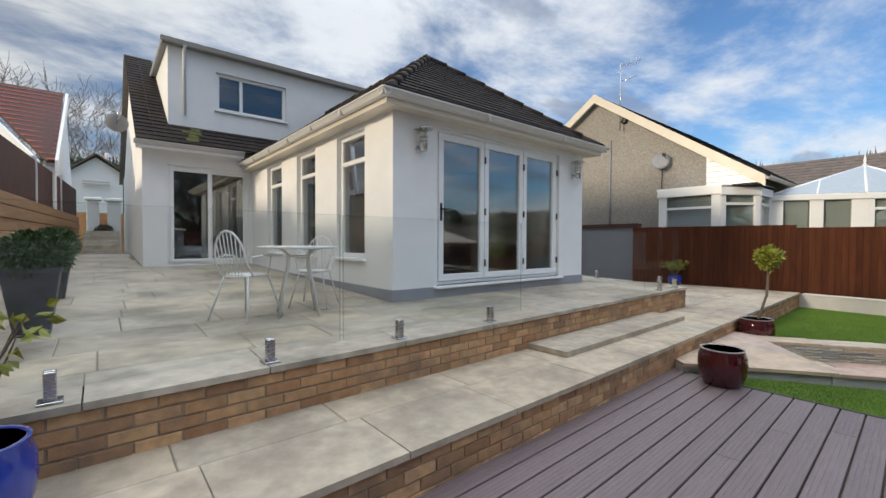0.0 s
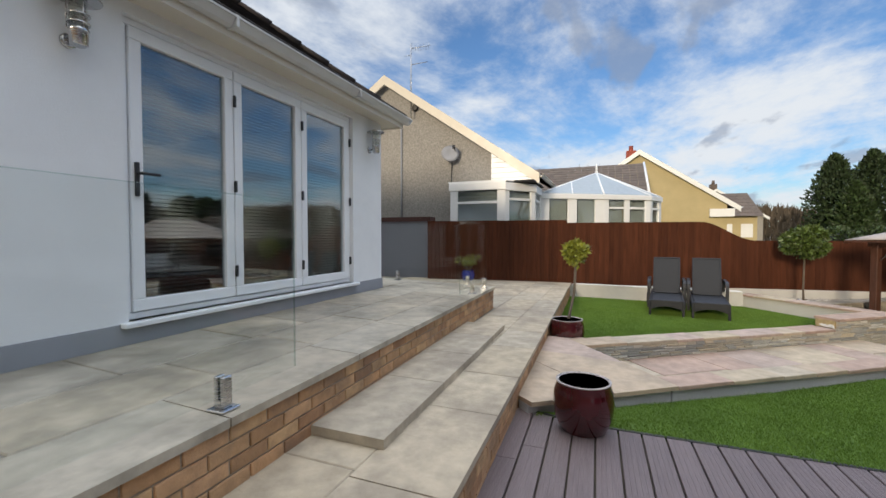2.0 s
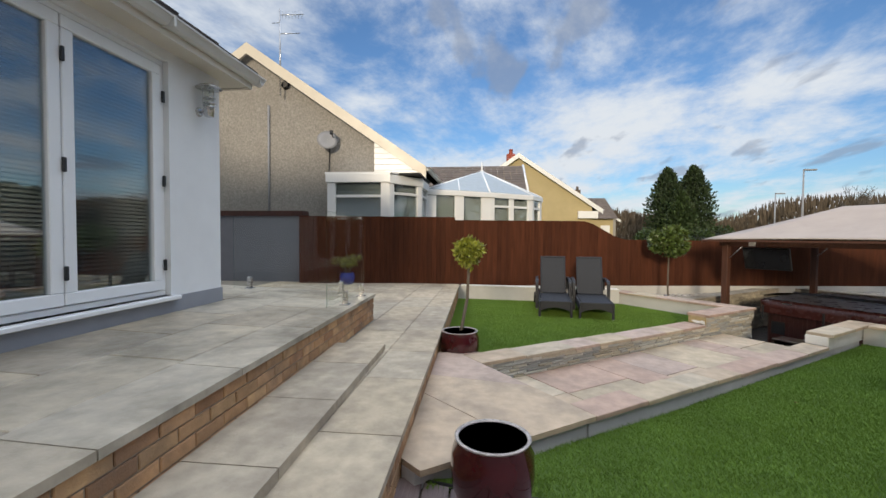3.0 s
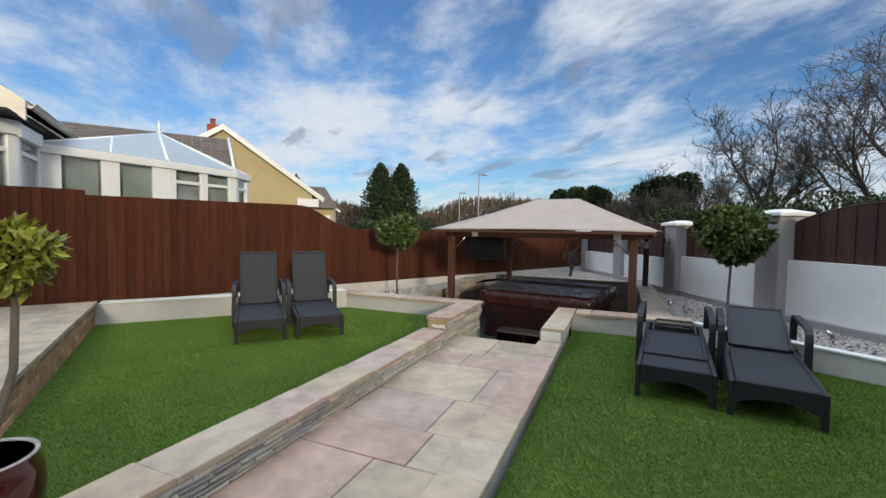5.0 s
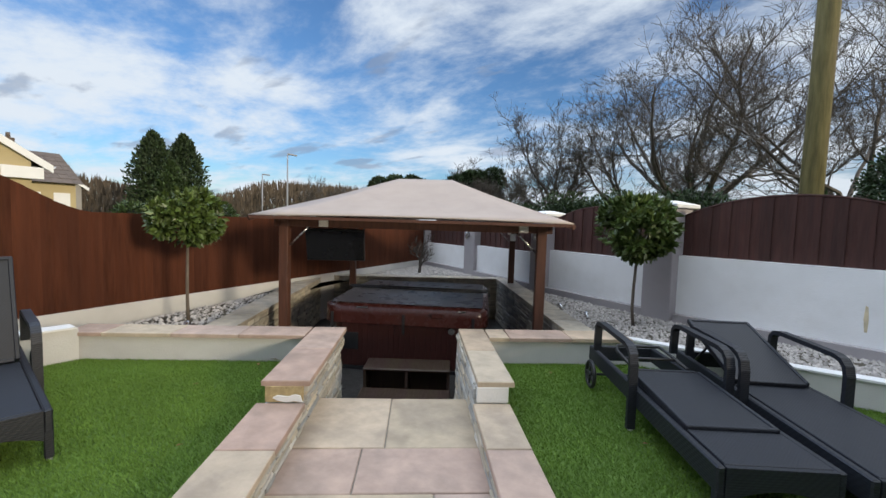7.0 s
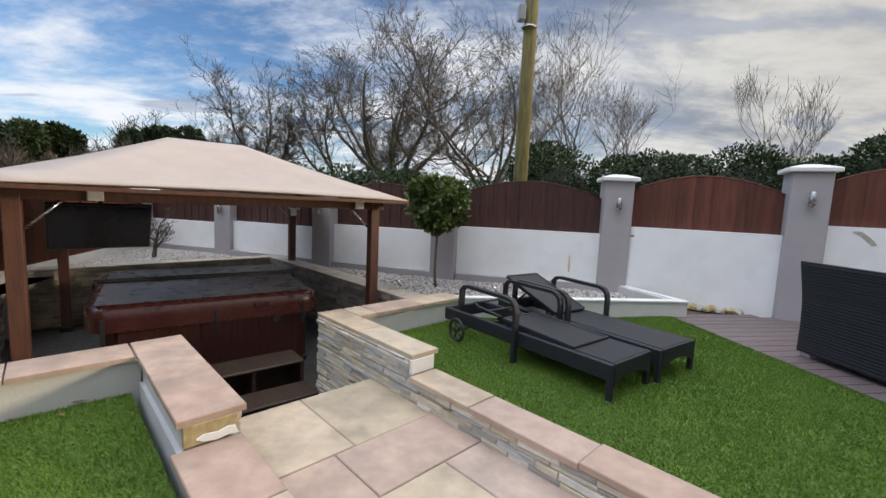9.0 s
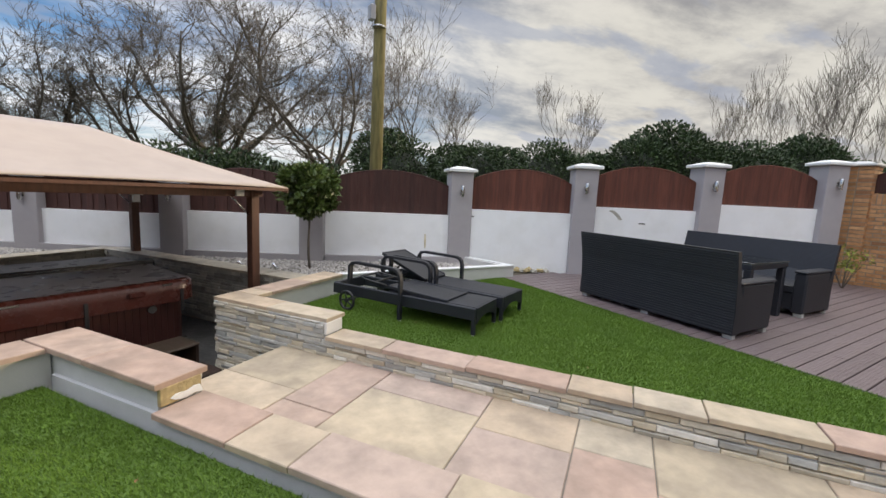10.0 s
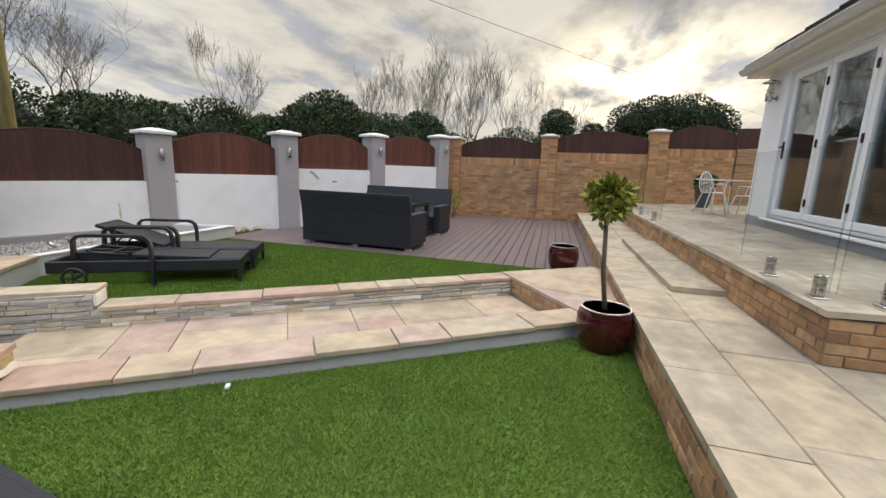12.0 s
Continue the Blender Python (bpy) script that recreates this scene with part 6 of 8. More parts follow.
    bx = thing("box_ball", "clipped round box bush growing in a slate planter", "bush", "box balls", Matrix.Translation((x, y, z + 0.48)))
    part("stem", tube([(0, 0, -0.02), (0, 0, 0.15)], 0.02, 6), BARK, bx)
    part("foliage", leaf_cloud("foliage", rng, [(0, 0, 0.12, 0.21), (0.04, 0.04, 0.14, 0.19), (-0.05, 0, 0.11, 0.19)], 3800, 0.05, BOX_LEAF, 0.85, 0.3), None, bx)


for x, y in ((0.17, 5.08), (0.16, 7.05)):
    tall_planter(x, y, terrace_z(x, y))
barrel_pot(0.17, 2.93, WALK_Z, 0.205, 0.345, GLAZE_BLUE, "glossy cobalt blue pot on the walkway")


def wild_shrub(seed, x, y, z, h, leaves, label, mat):
    rng = random.Random(seed)
    t = thing("shrub", label, "shrub", m=Matrix.Translation((x, y, z)))
    br, tips = [], []
    for k in range(9):
        d = Vector((rng.uniform(-0.6, 0.6), rng.uniform(-0.6, 0.6), 1)).normalized()
        p1, p2 = d * h * 0.5, d * h * rng.uniform(0.8, 1.05) + Vector((rng.uniform(-0.06, 0.06), rng.uniform(-0.06, 0.06), 0))
        br.append(([Vector((0, 0, -0.02)), p1, p2], [0.008, 0.006, 0.003], 1))
        tips += [(p2.x, p2.y, p2.z, 0.07), (p1.x, p1.y, p1.z + 0.1, 0.06)]
    part("stem", branch_mesh("stem", br, BARK, 2), None, t)
    part("foliage", leaf_cloud("foliage", rng, tips, leaves, 0.07, mat, 1, 0.2), None, t)


wild_shrub(21, 0.12, 2.93, WALK_Z + 0.27, 0.62, 150, "twiggy yellow-leaved shrub in a blue pot", GOLD_LEAF)
barrel_pot(12.35, 5.15, WALK_Z, 0.17, 0.26, GLAZE_BLUE, "small cobalt blue pot by the fence")
wild_shrub(22, 12.35, 5.15, WALK_Z + 0.19, 0.42, 420, "low variegated shrub in a blue pot", GOLD_LEAF)
wild_shrub(23, -0.25, -1.15, DECK_Z - 0.01, 0.75, 200, "small light green plant by the brick wall", GOLD_LEAF)

# ---- rattan furniture ----
def weave_material(name, color, bands=90.0, cross=1.0):
    m = bpy.data.materials.new(name)
    m.use_nodes = True
    nd, ln = m.node_tree.nodes, m.node_tree.links
    bs = nd["Principled BSDF"]
    bs.inputs["Roughness"].default_value = 0.55
    tc = nd.new("ShaderNodeTexCoord")
    w1, w2, nz = nd.new("ShaderNodeTexWave"), nd.new("ShaderNodeTexWave"), nd.new("ShaderNodeTexNoise")
    w1.bands_direction, w2.bands_direction = "Z", "DIAGONAL"
    w1.inputs["Scale"].default_value, w2.inputs["Scale"].default_value = bands / 6.28, bands / 9.0
    w1.inputs["Distortion"].default_value = 0.6
    nz.inputs["Scale"].default_value, nz.inputs["Detail"].default_value = 14, 6
    for w in (w1, w2, nz):
        ln.new(tc.outputs["Object"], w.inputs["Vector"])
    mul = nd.new("ShaderNodeMath")
    mul.operation = "MULTIPLY_ADD"
    ln.new(w1.outputs["Fac"], mul.inputs[0])
    mul.inputs[1].default_value = 0.7
    wk = nd.new("ShaderNodeMath")
    wk.operation = "MULTIPLY"
    wk.inputs[1].default_value = cross
    ln.new(w2.outputs["Fac"], wk.inputs[0])
    ln.new(wk.outputs[0], mul.inputs[2])
    cr = nd.new("ShaderNodeValToRGB")
    cr.color_ramp.elements[0].color = (*[c * 0.65 for c in color], 1)
    cr.color_ramp.elements[1].color = (*[c * 1.35 for c in color], 1)
    mx = nd.new("ShaderNodeMath")
    mx.operation = "MULTIPLY"
    ln.new(mul.outputs[0], mx.inputs[0])
    ln.new(nz.outputs["Fac"], mx.inputs[1])
    ln.new(mx.outputs[0], cr.inputs[0])
    ln.new(cr.outputs[0], bs.inputs["Base Color"])
    bp = nd.new("ShaderNodeBump")
    bp.inputs["Strength"].default_value, bp.inputs["Distance"].default_value = 0.4, 0.004
    ln.new(mul.outputs[0], bp.inputs["Height"])
    ln.new(bp.outputs[0], bs.inputs["Normal"])
    return m


RATTAN = weave_material("black_rattan", (0.015, 0.017, 0.024), 150, 0.5)
RATTAN_SOFA = weave_material("charcoal_rattan", (0.022, 0.024, 0.031), 120, 0.25)
SLING = weave_material("charcoal_sling", (0.015, 0.017, 0.024), 300, 0.35)
FOOT = material("pale_plastic_foot", (0.5, 0.5, 0.48), 0.5, bump=0)


def arched_panel(x0, x1, y, thick, z_top, z_side, z_mid, n=12, axis="y"):
    """An apron panel whose lower edge rises to an arch."""
    bm = bmesh.new()
    top, low = [], []
    for k in range(n + 1):
        f = k / n
        a = x0 + (x1 - x0) * f
        zb = z_side + (z_mid - z_side) * math.sin(math.pi * f) ** 0.8
        for lst, z in ((top, z_top), (low, zb)):
            lst.append([bm.verts.new((a, y, z) if axis == "y" else (y, a, z)), bm.verts.new((a, y + thick, z) if axis == "y" else (y + thick, a, z))])
    for k in range(n):
        for s in (0, 1):
            bm.faces.new((low[k][s], low[k + 1][s], top[k + 1][s], top[k][s]))
        bm.faces.new((low[k][0], low[k][1], low[k + 1][1], low[k + 1][0]))
        bm.faces.new((top[k][0], top[k][1], top[k + 1][1], top[k + 1][0]))
    for k in (0, n):
        bm.faces.new((low[k][0], low[k][1], top[k][1], top[k][0]))
    return bm


def lounger(m, back_angle, label, wheels=True, folded=False):
    """Rattan sun lounger; local x runs from the foot end to the head end."""
    L, W, H, hinge = 1.92, 0.27, 0.29, 1.12
    o = thing("sun_lounger", label, "sun lounger", "rattan sun loungers", m)
    part("seat", solid(0.02, hinge, -W + 0.025, W - 0.025, H - 0.015, H + 0.004, 0.004), SLING, o, "taut woven charcoal seat")
    for s in (-1, 1):
        part("side_rail", solid(0.0, L, s * W - 0.02, s * W + 0.02, H - 0.13, H, 0.008), RATTAN, o)
        part("leg", solid(0.0, 0.04, s * W - 0.02, s * W + 0.02, 0.015, H - 0.12, 0.004), RATTAN, o)
        part("foot", solid(0.008, 0.032, s * W - 0.012, s * W + 0.012, 0.0, 0.016), FOOT, o)
        part("arm_leg_foot", solid(0.885, 0.915, s * (W + 0.045) - 0.012, s * (W + 0.045) + 0.012, 0.0, 0.016), FOOT, o)
        y = s * (W + 0.045)
        pts = [(0.90, 0.015), (0.90, 0.46), (0.915, 0.52), (0.95, 0.555), (1.0, 0.57), (1.52, 0.58), (1.58, 0.57), (1.62, 0.53), (1.63, 0.33)]
        bm = bmesh.new()
        prof = []
        for i, (x, z) in enumerate(pts):
            p, q = Vector(pts[max(i - 1, 0)]), Vector(pts[min(i + 1, len(pts) - 1)])
            nrm = Vector((-(q - p).y, (q - p).x)).normalized() * 0.016
            prof.append([bm.verts.new((x + sg * nrm.x, y + yy, z + sg * nrm.y)) for sg, yy in ((-1, -0.028), (1, -0.028), (1, 0.028), (-1, 0.028))])
        for a, b in zip(prof, prof[1:]):
            for k in range(4):
                bm.faces.new((a[k], a[(k + 1) % 4], b[(k + 1) % 4], b[k]))
        bm.faces.new(prof[0][::-1])
        bm.faces.new(prof[-1])
        part("armrest", bm, RATTAN, o, "flat woven arm loop")
    part("front_apron", arched_panel(-W + 0.02, W - 0.02, -0.004, 0.03, H, 0.12, 0.185, axis="x"), RATTAN, o)
    part("head_rail", solid(L - 0.04, L, -W + 0.02, W - 0.02, H - 0.13, H, 0.006), RATTAN, o)
    part("cross_rail", solid(hinge - 0.02, hinge + 0.02, -W + 0.02, W - 0.02, H - 0.10, H - 0.05, 0.004), RATTAN, o)
    # backrest on its hinge
    BL = 0.76
    hm = Matrix.Translation((hinge, 0, H + (0.02 if not folded else 0.04))) @ Matrix.Rotation(-radians(back_angle), 4, "Y")
    if folded:
        hm = Matrix.Translation((hinge, 0, H + 0.045)) @ Matrix.Rotation(math.pi - radians(3), 4, "Y")
    back = part("backrest", solid(0.0, BL, -W + 0.03, W - 0.03, -0.012, 0.012, 0.006), SLING, o, "flat woven charcoal backrest", m=hm)
    f = bmesh.new()
    for a in ((0, 0.0, BL), ):
        for s in (-1, 1):
            box(f, 0, BL, s * (W - 0.035) - 0.014, s * (W - 0.035) + 0.014, -0.02, 0.02, bevel=0.005)
        box(f, BL - 0.014, BL + 0.014, -W + 0.022, W - 0.022, -0.02, 0.02, bevel=0.005)
        box(f, -0.014, 0.014, -W + 0.05, W - 0.05, -0.019, 0.019, bevel=0.005)
    part("back_frame", f, RATTAN, o, m=hm)
    if folded:
        fr = [(1.18, -0.2, H + 0.05), (1.5, -0.2, H + 0.08), (1.58, -0.17, H + 0.1), (1.58, 0.17, H + 0.1), (1.5, 0.2, H + 0.08), (1.18, 0.2, H + 0.05)]
        part("prop_frame", tube(fr, 0.013, 8), BLACK_PLASTIC, o, "black tubular prop frame")
        part("prop_bar", tube([(1.36, -0.2, H + 0.065), (1.36, 0.2, H + 0.065)], 0.012, 8), BLACK_PLASTIC, o)
    else:
        top = hm @ Vector((BL * 0.6, 0, -0.02))
        for s in (-1, 1):
            part("prop", tube([(top.x, s * 0.2, top.z), (min(top.x + 0.25, L - 0.06), s * 0.2, H - 0.08)], 0.011, 6), BLACK_PLASTIC, o)
    if wheels:
        for s in (-1, 1):
            y = s * (W + 0.055)
            wh = part("wheel", tube([(0.105 * math.cos(a), 0, 0.105 * math.sin(a)) for a in [k * math.pi / 12 for k in range(26)]], 0.016, 8), BLACK_PLASTIC, o, "black five-spoke wheel", m=Matrix.Translation((1.63, y + s * 0.035, 0.121)))
            sp = bmesh.new()
            for k in range(5):
                a = k * 1.2566
                tube([(0, 0, 0), (0.1 * math.cos(a), 0, 0.1 * math.sin(a))], 0.01, 5, sp)
            tube([(0, -0.02, 0), (0, 0.02, 0)], 0.024, 10, sp)
            part("hub", sp, BLACK_PLASTIC, wh)
        part("axle", tube([(1.63, -W - 0.09, 0.121), (1.63, W + 0.09, 0.121)], 0.012, 6), BLACK_PLASTIC, o)
    return o


def lounger_pose(front_a, front_b, head):
    """Front edge between two corner feet, head end towards the third point."""
    a, b = Vector(front_a), Vector(front_b)
    c = (a + b) / 2
    n = Vector((-(b - a).y, (b - a).x)).normalized()
    if n.dot(Vector(head) - c) < 0:
        n = -n
    return Matrix.Translation((c.x, c.y, 0)) @ Matrix.Rotation(math.atan2(n.y, n.x), 4, "Z")


lounger(lounger_pose((7.48, -1.70), (7.02, -1.97), (8.0, -3.0)), 0, "black rattan sun lounger with backrest folded flat onto seat", folded=True)
lounger(lounger_pose((6.90, -1.99), (6.43, -2.23), (7.4, -3.3)), 20, "black rattan sun lounger with low raised backrest on turf")
l3 = lounger(lounger_pose((10.72, 1.08), (10.66, 0.54), (12.5, 0.7)), 66, "black rattan sun lounger with upright backrest before the fence")
copy_thing(l3, lounger_pose((10.64, 0.40), (10.57, -0.14), (12.5, 0.0)))


def rattan_sofa(m, label, length=2.06, back=0.93, depth=0.76):
    """High-backed rattan bench; local y runs along it, it faces -x, its back stands at x = 0."""
    o = thing("rattan_sofa", label, "sofa", "rattan dining set", m)
    h = length / 2
    prof = [(0.0, 0.05), (-0.01, 0.3), (0.02, 0.6), (0.085, back), (0.03, back), (-0.06, 0.55), (-0.14, 0.4), (-0.12, 0.05)]
    bm = bmesh.new()
    rings = [[bm.verts.new((x, y, z)) for x, z in prof] for y in (-h, h)]
    n = len(prof)
    for k in range(n):
        bm.faces.new((rings[0][k], rings[0][(k + 1) % n], rings[1][(k + 1) % n], rings[1][k]))
    bm.faces.new(rings[0])
    bm.faces.new(rings[1][::-1])
    part("backrest", bm, RATTAN_SOFA, o, "banded woven back leaning slightly outward")
    for k in range(30):
        z = 0.075 + k * 0.0285
        x = 0.004 + (0.0 if z < 0.35 else (z - 0.35) * 0.05) + (0.0 if z < 0.6 else (z - 0.6) * 0.15)
        part("weave_band", solid(x - 0.004, x + 0.007, -h + 0.004, h - 0.004, z - 0.0112, z + 0.0112, 0.004), RATTAN_SOFA, o)
    for s in (-1, 1):
        y0, y1 = sorted((s * h, s * (h - 0.14)))
        part("arm_side", solid(-depth, -0.10, y0, y1, 0.05, 0.575, 0.02), RATTAN_SOFA, o)
        part("arm_top", solid(-depth - 0.012, -0.06, y0 - 0.008, y1 + 0.008, 0.575, 0.605, 0.012), RATTAN_SOFA, o)
    part("seat", solid(-depth + 0.02, -0.12, -h + 0.14, h - 0.14, 0.30, 0.40, 0.012), RATTAN_SOFA, o)
    part("seat_front", solid(-depth + 0.03, -depth + 0.06, -h + 0.14, h - 0.14, 0.08, 0.30, 0.008), RATTAN_SOFA, o)
    for x in (-0.06, -depth + 0.06):
        for y in (-h + 0.06, 0, h - 0.06):
            part("foot", solid(x - 0.03, x + 0.03, y - 0.05, y + 0.05, 0.0, 0.05, 0.004), FOOT, o, "pale plastic foot")
    return o


rattan_sofa(pose(5.11, -1.47, DECK_Z, 0, 0, -1.5), "charcoal rattan high-backed bench at the deck edge")
rattan_sofa(pose(2.48, -1.52, DECK_Z, 0, 0, 178.5), "charcoal rattan bench facing the glass table")
dt = thing("dining_table", "charcoal rattan dining table with clear glass top", "table", "rattan dining set", pose(3.80, -1.49, DECK_Z, 0, 0, -1.5))
part("tabletop", solid(-0.45, 0.45, -0.8, 0.8, 0.715, 0.727, 0.004), SMOKED, dt, "glass top")
part("apron", solid(-0.44, 0.44, -0.79, 0.79, 0.64, 0.712, 0.012), RATTAN_SOFA, dt)
for sx in (-1, 1):
    for sy in (-1, 1):
        part("leg", solid(sx * 0.40 - 0.04, sx * 0.40 + 0.04, sy * 0.74 - 0.04, sy * 0.74 + 0.04, 0.0, 0.645, 0.01), RATTAN_SOFA, dt)

# ---- hot tub under the gazebo ----
TUB_ANG = PATH_ANGLE + radians(-9)
TUB_M = Matrix.Translation((*P(8.12, 0.70), -0.62)) @ Matrix.Diagonal((1, 1, 0.955, 1)) @ Matrix.Rotation(TUB_ANG, 4, "Z")
COVER = material("maroon_vinyl", (0.062, 0.018, 0.0145), 0.26, vary=0.15, scale=6, stain=0.3, stain_color=(0.05, 0.015, 0.013), bump=0.25, bump_scale=18)
# pale grey base colour carries the sky reflection of the glossy lid
COVER_TOP = material("sky_sheen_vinyl_top", (0.33, 0.32, 0.345), 0.3, vary=0.2, scale=2.5, stain=0.5, stain_color=(0.19, 0.165, 0.17), bump=0.12, bump_scale=8)
CABINET = material("mahogany_cabinet", (0.055, 0.016, 0.013), 0.45, vary=0.15, scale=4, bump=0.1, stretch=(6, 6, 1))


def rounded(x0, x1, y0, y1, r, n=6):
    pts = []
    for cx, cy, a0 in ((x1 - r, y1 - r, 0), (x0 + r, y1 - r, 90), (x0 + r, y0 + r, 180), (x1 - r, y0 + r, 270)):
        for k in range(n + 1):
            a = radians(a0 + 90 * k / n)
            pts.append((cx + r * math.cos(a), cy + r * math.sin(a)))
    return pts


TW, TD = 1.05, 2.15
tub = thing("hot_tub", "brown hot tub closed under a folded maroon vinyl cover", "hot tub", m=TUB_M)
part("cabinet", prism(rounded(0.06, TD - 0.06, -TW + 0.06, TW - 0.06, 0.16), 0.02, 0.80), CABINET, tub)
for k in range(24):
    y = -TW + 0.24 + k * (2 * TW - 0.48) / 23
    part("cabinet_slat", solid(0.045, 0.062, y - 0.036, y + 0.036, 0.05, 0.76, 0.005), CABINET, tub)
for k in range(22):
    x = 0.24 + k * (TD - 0.48) / 21
    part("cabinet_slat", solid(x - 0.038, x + 0.038, -TW + 0.045, -TW + 0.062, 0.05, 0.76, 0.005), CABINET, tub)
part("base", prism(rounded(0.03, TD - 0.03, -TW + 0.03, TW - 0.03, 0.18), 0.0, 0.05), BLACK_PLASTIC, tub)
part("shell_lip", prism(rounded(0.0, TD, -TW, TW, 0.2), 0.78, 0.84), COVER_TOP, tub)
cov = bmesh.new()
ring_lo, ring_mid, ring_hi = rounded(-0.05, TD + 0.05, -TW - 0.05, TW + 0.05, 0.22), rounded(-0.045, TD + 0.045, -TW - 0.045, TW + 0.045, 0.22), rounded(0.02, TD - 0.02, -TW + 0.02, TW - 0.02, 0.2)
rs = [[cov.verts.new((x, y, z + 0.012 * math.sin(x * 9) * math.cos(y * 7))) for x, y in rr] for rr, z in ((ring_lo, 0.68), (ring_mid, 0.80), (ring_mid, 0.90), (ring_hi, 0.935))]
for a, b in zip(rs, rs[1:]):
    for k in range(len(a)):
        f = cov.faces.new((a[k], a[(k + 1) % len(a)], b[(k + 1) % len(b)], b[k]))
        f.smooth = True
cov.faces.new(rs[-1])
part("cover_skirt", cov, COVER, tub, "maroon vinyl cover skirt with folds")
for x0, x1 in ((0.03, TD / 2 - 0.02), (TD / 2 + 0.02, TD - 0.03)):
    lid = bmesh.new()
    gx, gy = 10, 14
    grid = [[lid.verts.new((x0 + (x1 - x0) * i / gx, -TW + 0.04 + (2 * TW - 0.08) * j / gy, 0.945 + 0.028 * (1 - abs(2 * ((x0 + (x1 - x0) * i / gx) / TD) - 1)) - 0.012 * math.sin(math.pi * i / gx) * math.sin(math.pi * j / gy) + 0.003 * noise.noise(Vector((i * 0.7, j * 0.7, x0))))) for j in range(gy + 1)] for i in range(gx + 1)]
    for i in range(gx):
        for j in range(gy):
            f = lid.faces.new((grid[i][j], grid[i + 1][j], grid[i + 1][j + 1], grid[i][j + 1]))
            f.smooth = True
    bmesh.ops.solidify(lid, geom=lid.faces[:], thickness=0.02)
    part("cover_half", lid, COVER_TOP, tub, "insulated vinyl cover half with the sky's reflection put into its grey colour")
part("cover_hinge", tube([(TD / 2, -TW - 0.02, 0.985), (TD / 2, 0, 0.975), (TD / 2, TW + 0.02, 0.985)], 0.018, 8), BLACK_PLASTIC, tub, "black hinge strap")
part("lifter_bar", tube([(TD / 2 + 0.06, -TW - 0.06, 0.90), (TD / 2 + 0.06, -TW - 0.05, 1.0), (TD / 2 + 0.06, TW + 0.05, 1.0), (TD / 2 + 0.06, TW + 0.06, 0.90)], 0.014, 8), BLACK_PLASTIC, tub, "black cover lifter bar")
for y, ln in ((0.55, 0.16), (-0.75, 0.10)):
    part("badge", solid(-0.052, -0.044, y - ln / 2, y + ln / 2, 0.885, 0.91, 0.003), STEEL, tub, "worn chrome badge")
part("cover_handle", solid(-0.075, -0.045, -0.52, -0.36, 0.80, 0.86, 0.01), COVER, tub, "vinyl grab handle")
part("logo_plate", lathe([(0.05, 0), (0.045, 0.01)], 20), STEEL, tub, "oval chrome plate", m=pose(0.044, -0.62, 0.60, 0, -90, 0))
part("control_panel", solid(0.03, 0.05, 0.62, 0.85, 0.28, 0.52, 0.008), BLACK_PLASTIC, tub, "dark inset panel")
for y in (-0.9, 0.0, 0.95):
    part("cover_strap", solid(-0.056, -0.046, y - 0.018, y + 0.018, 0.55, 0.82, 0.003), BLACK_PLASTIC, tub, "cover tie strap")
STEP_BROWN = material("brown_step", (0.05, 0.028, 0.022), 0.55, vary=0.15, scale=5, stain=0.4, stain_color=(0.06, 0.055, 0.02), bump=0.2, stretch=(1, 8, 1))
steps = thing("tub_steps", "two dark brown plastic tub steps in the pit", "steps", m=Matrix.Translation((*P(6.84, 0.66), -0.62)) @ Matrix.Rotation(PATH_ANGLE - radians(4), 4, "Z"))
for x0, x1, z in ((0.0, 0.33, 0.18), (0.36, 0.72, 0.38)):
    part("tread", solid(x0, x1, -0.48, 0.48, z - 0.03, z, 0.01), STEP_BROWN, steps)
    part("riser", solid(x1 - 0.03, x1, -0.46, 0.46, 0.0, z - 0.03), STEP_BROWN, steps)
    for y in (-0.46, 0.0, 0.46):
        part("side", solid(x0 + 0.02, x1 - 0.02, y - 0.015, y + 0.015, 0.0, z - 0.03), STEP_BROWN, steps)

# ---- gazebo ----
CANVAS = material("taupe_canvas", (0.42, 0.355, 0.315), 0.9, vary=0.05, scale=3, stain=0.15, stain_color=(0.34, 0.29, 0.25), bump=0.15, bump_scale=200)
GAZ_ANG = PATH_ANGLE - radians(6.5)
gz = thing("gazebo", "timber gazebo with taupe canvas hipped roof over hot tub", "gazebo", m=Matrix.Translation((*P(7.76, 0.63), 0.0)) @ Matrix.Rotation(GAZ_ANG, 4, "Z"))
GWH, GD, GE = 1.55, 3.1, 1.40
for x in (0.0, GD):
    for y in (-GWH, GWH):
        part("post", solid(x - 0.055, x + 0.055, y - 0.055, y + 0.055, -0.60, GE - 0.02, 0.006), TIMBER, gz)
        part("post_shoe", solid(x - 0.065, x + 0.065, y - 0.065, y + 0.065, -0.62, -0.56, 0.004), BLACK_PLASTIC, gz)
for x in (0.0, GD):
    part("beam", solid(x - 0.04, x + 0.04, -GWH - 0.12, GWH + 0.12, GE - 0.13, GE - 0.01, 0.006), TIMBER, gz)
for y in (-GWH, GWH):
    part("beam", solid(0.042, GD - 0.042, y - 0.04, y + 0.04, GE - 0.13, GE - 0.01, 0.006), TIMBER, gz)
ov = 0.30
ex0, ex1, ey0, ey1 = -ov, GD + ov, -GWH - ov, GWH + ov
ridge_z, ry0, ry1 = 2.03, -0.42, 0.42
cxm = GD / 2
can = bmesh.new()


def canvas_face(c):
    """One sagging canvas slope: eave left, eave right, top right, top left."""
    a, b, cc, d = [Vector(v) for v in c]
    n = 10
    g = []
    for i in range(n + 1):
        f = i / n
        l, r_ = a.lerp(d, f), b.lerp(cc, f)
        row = []
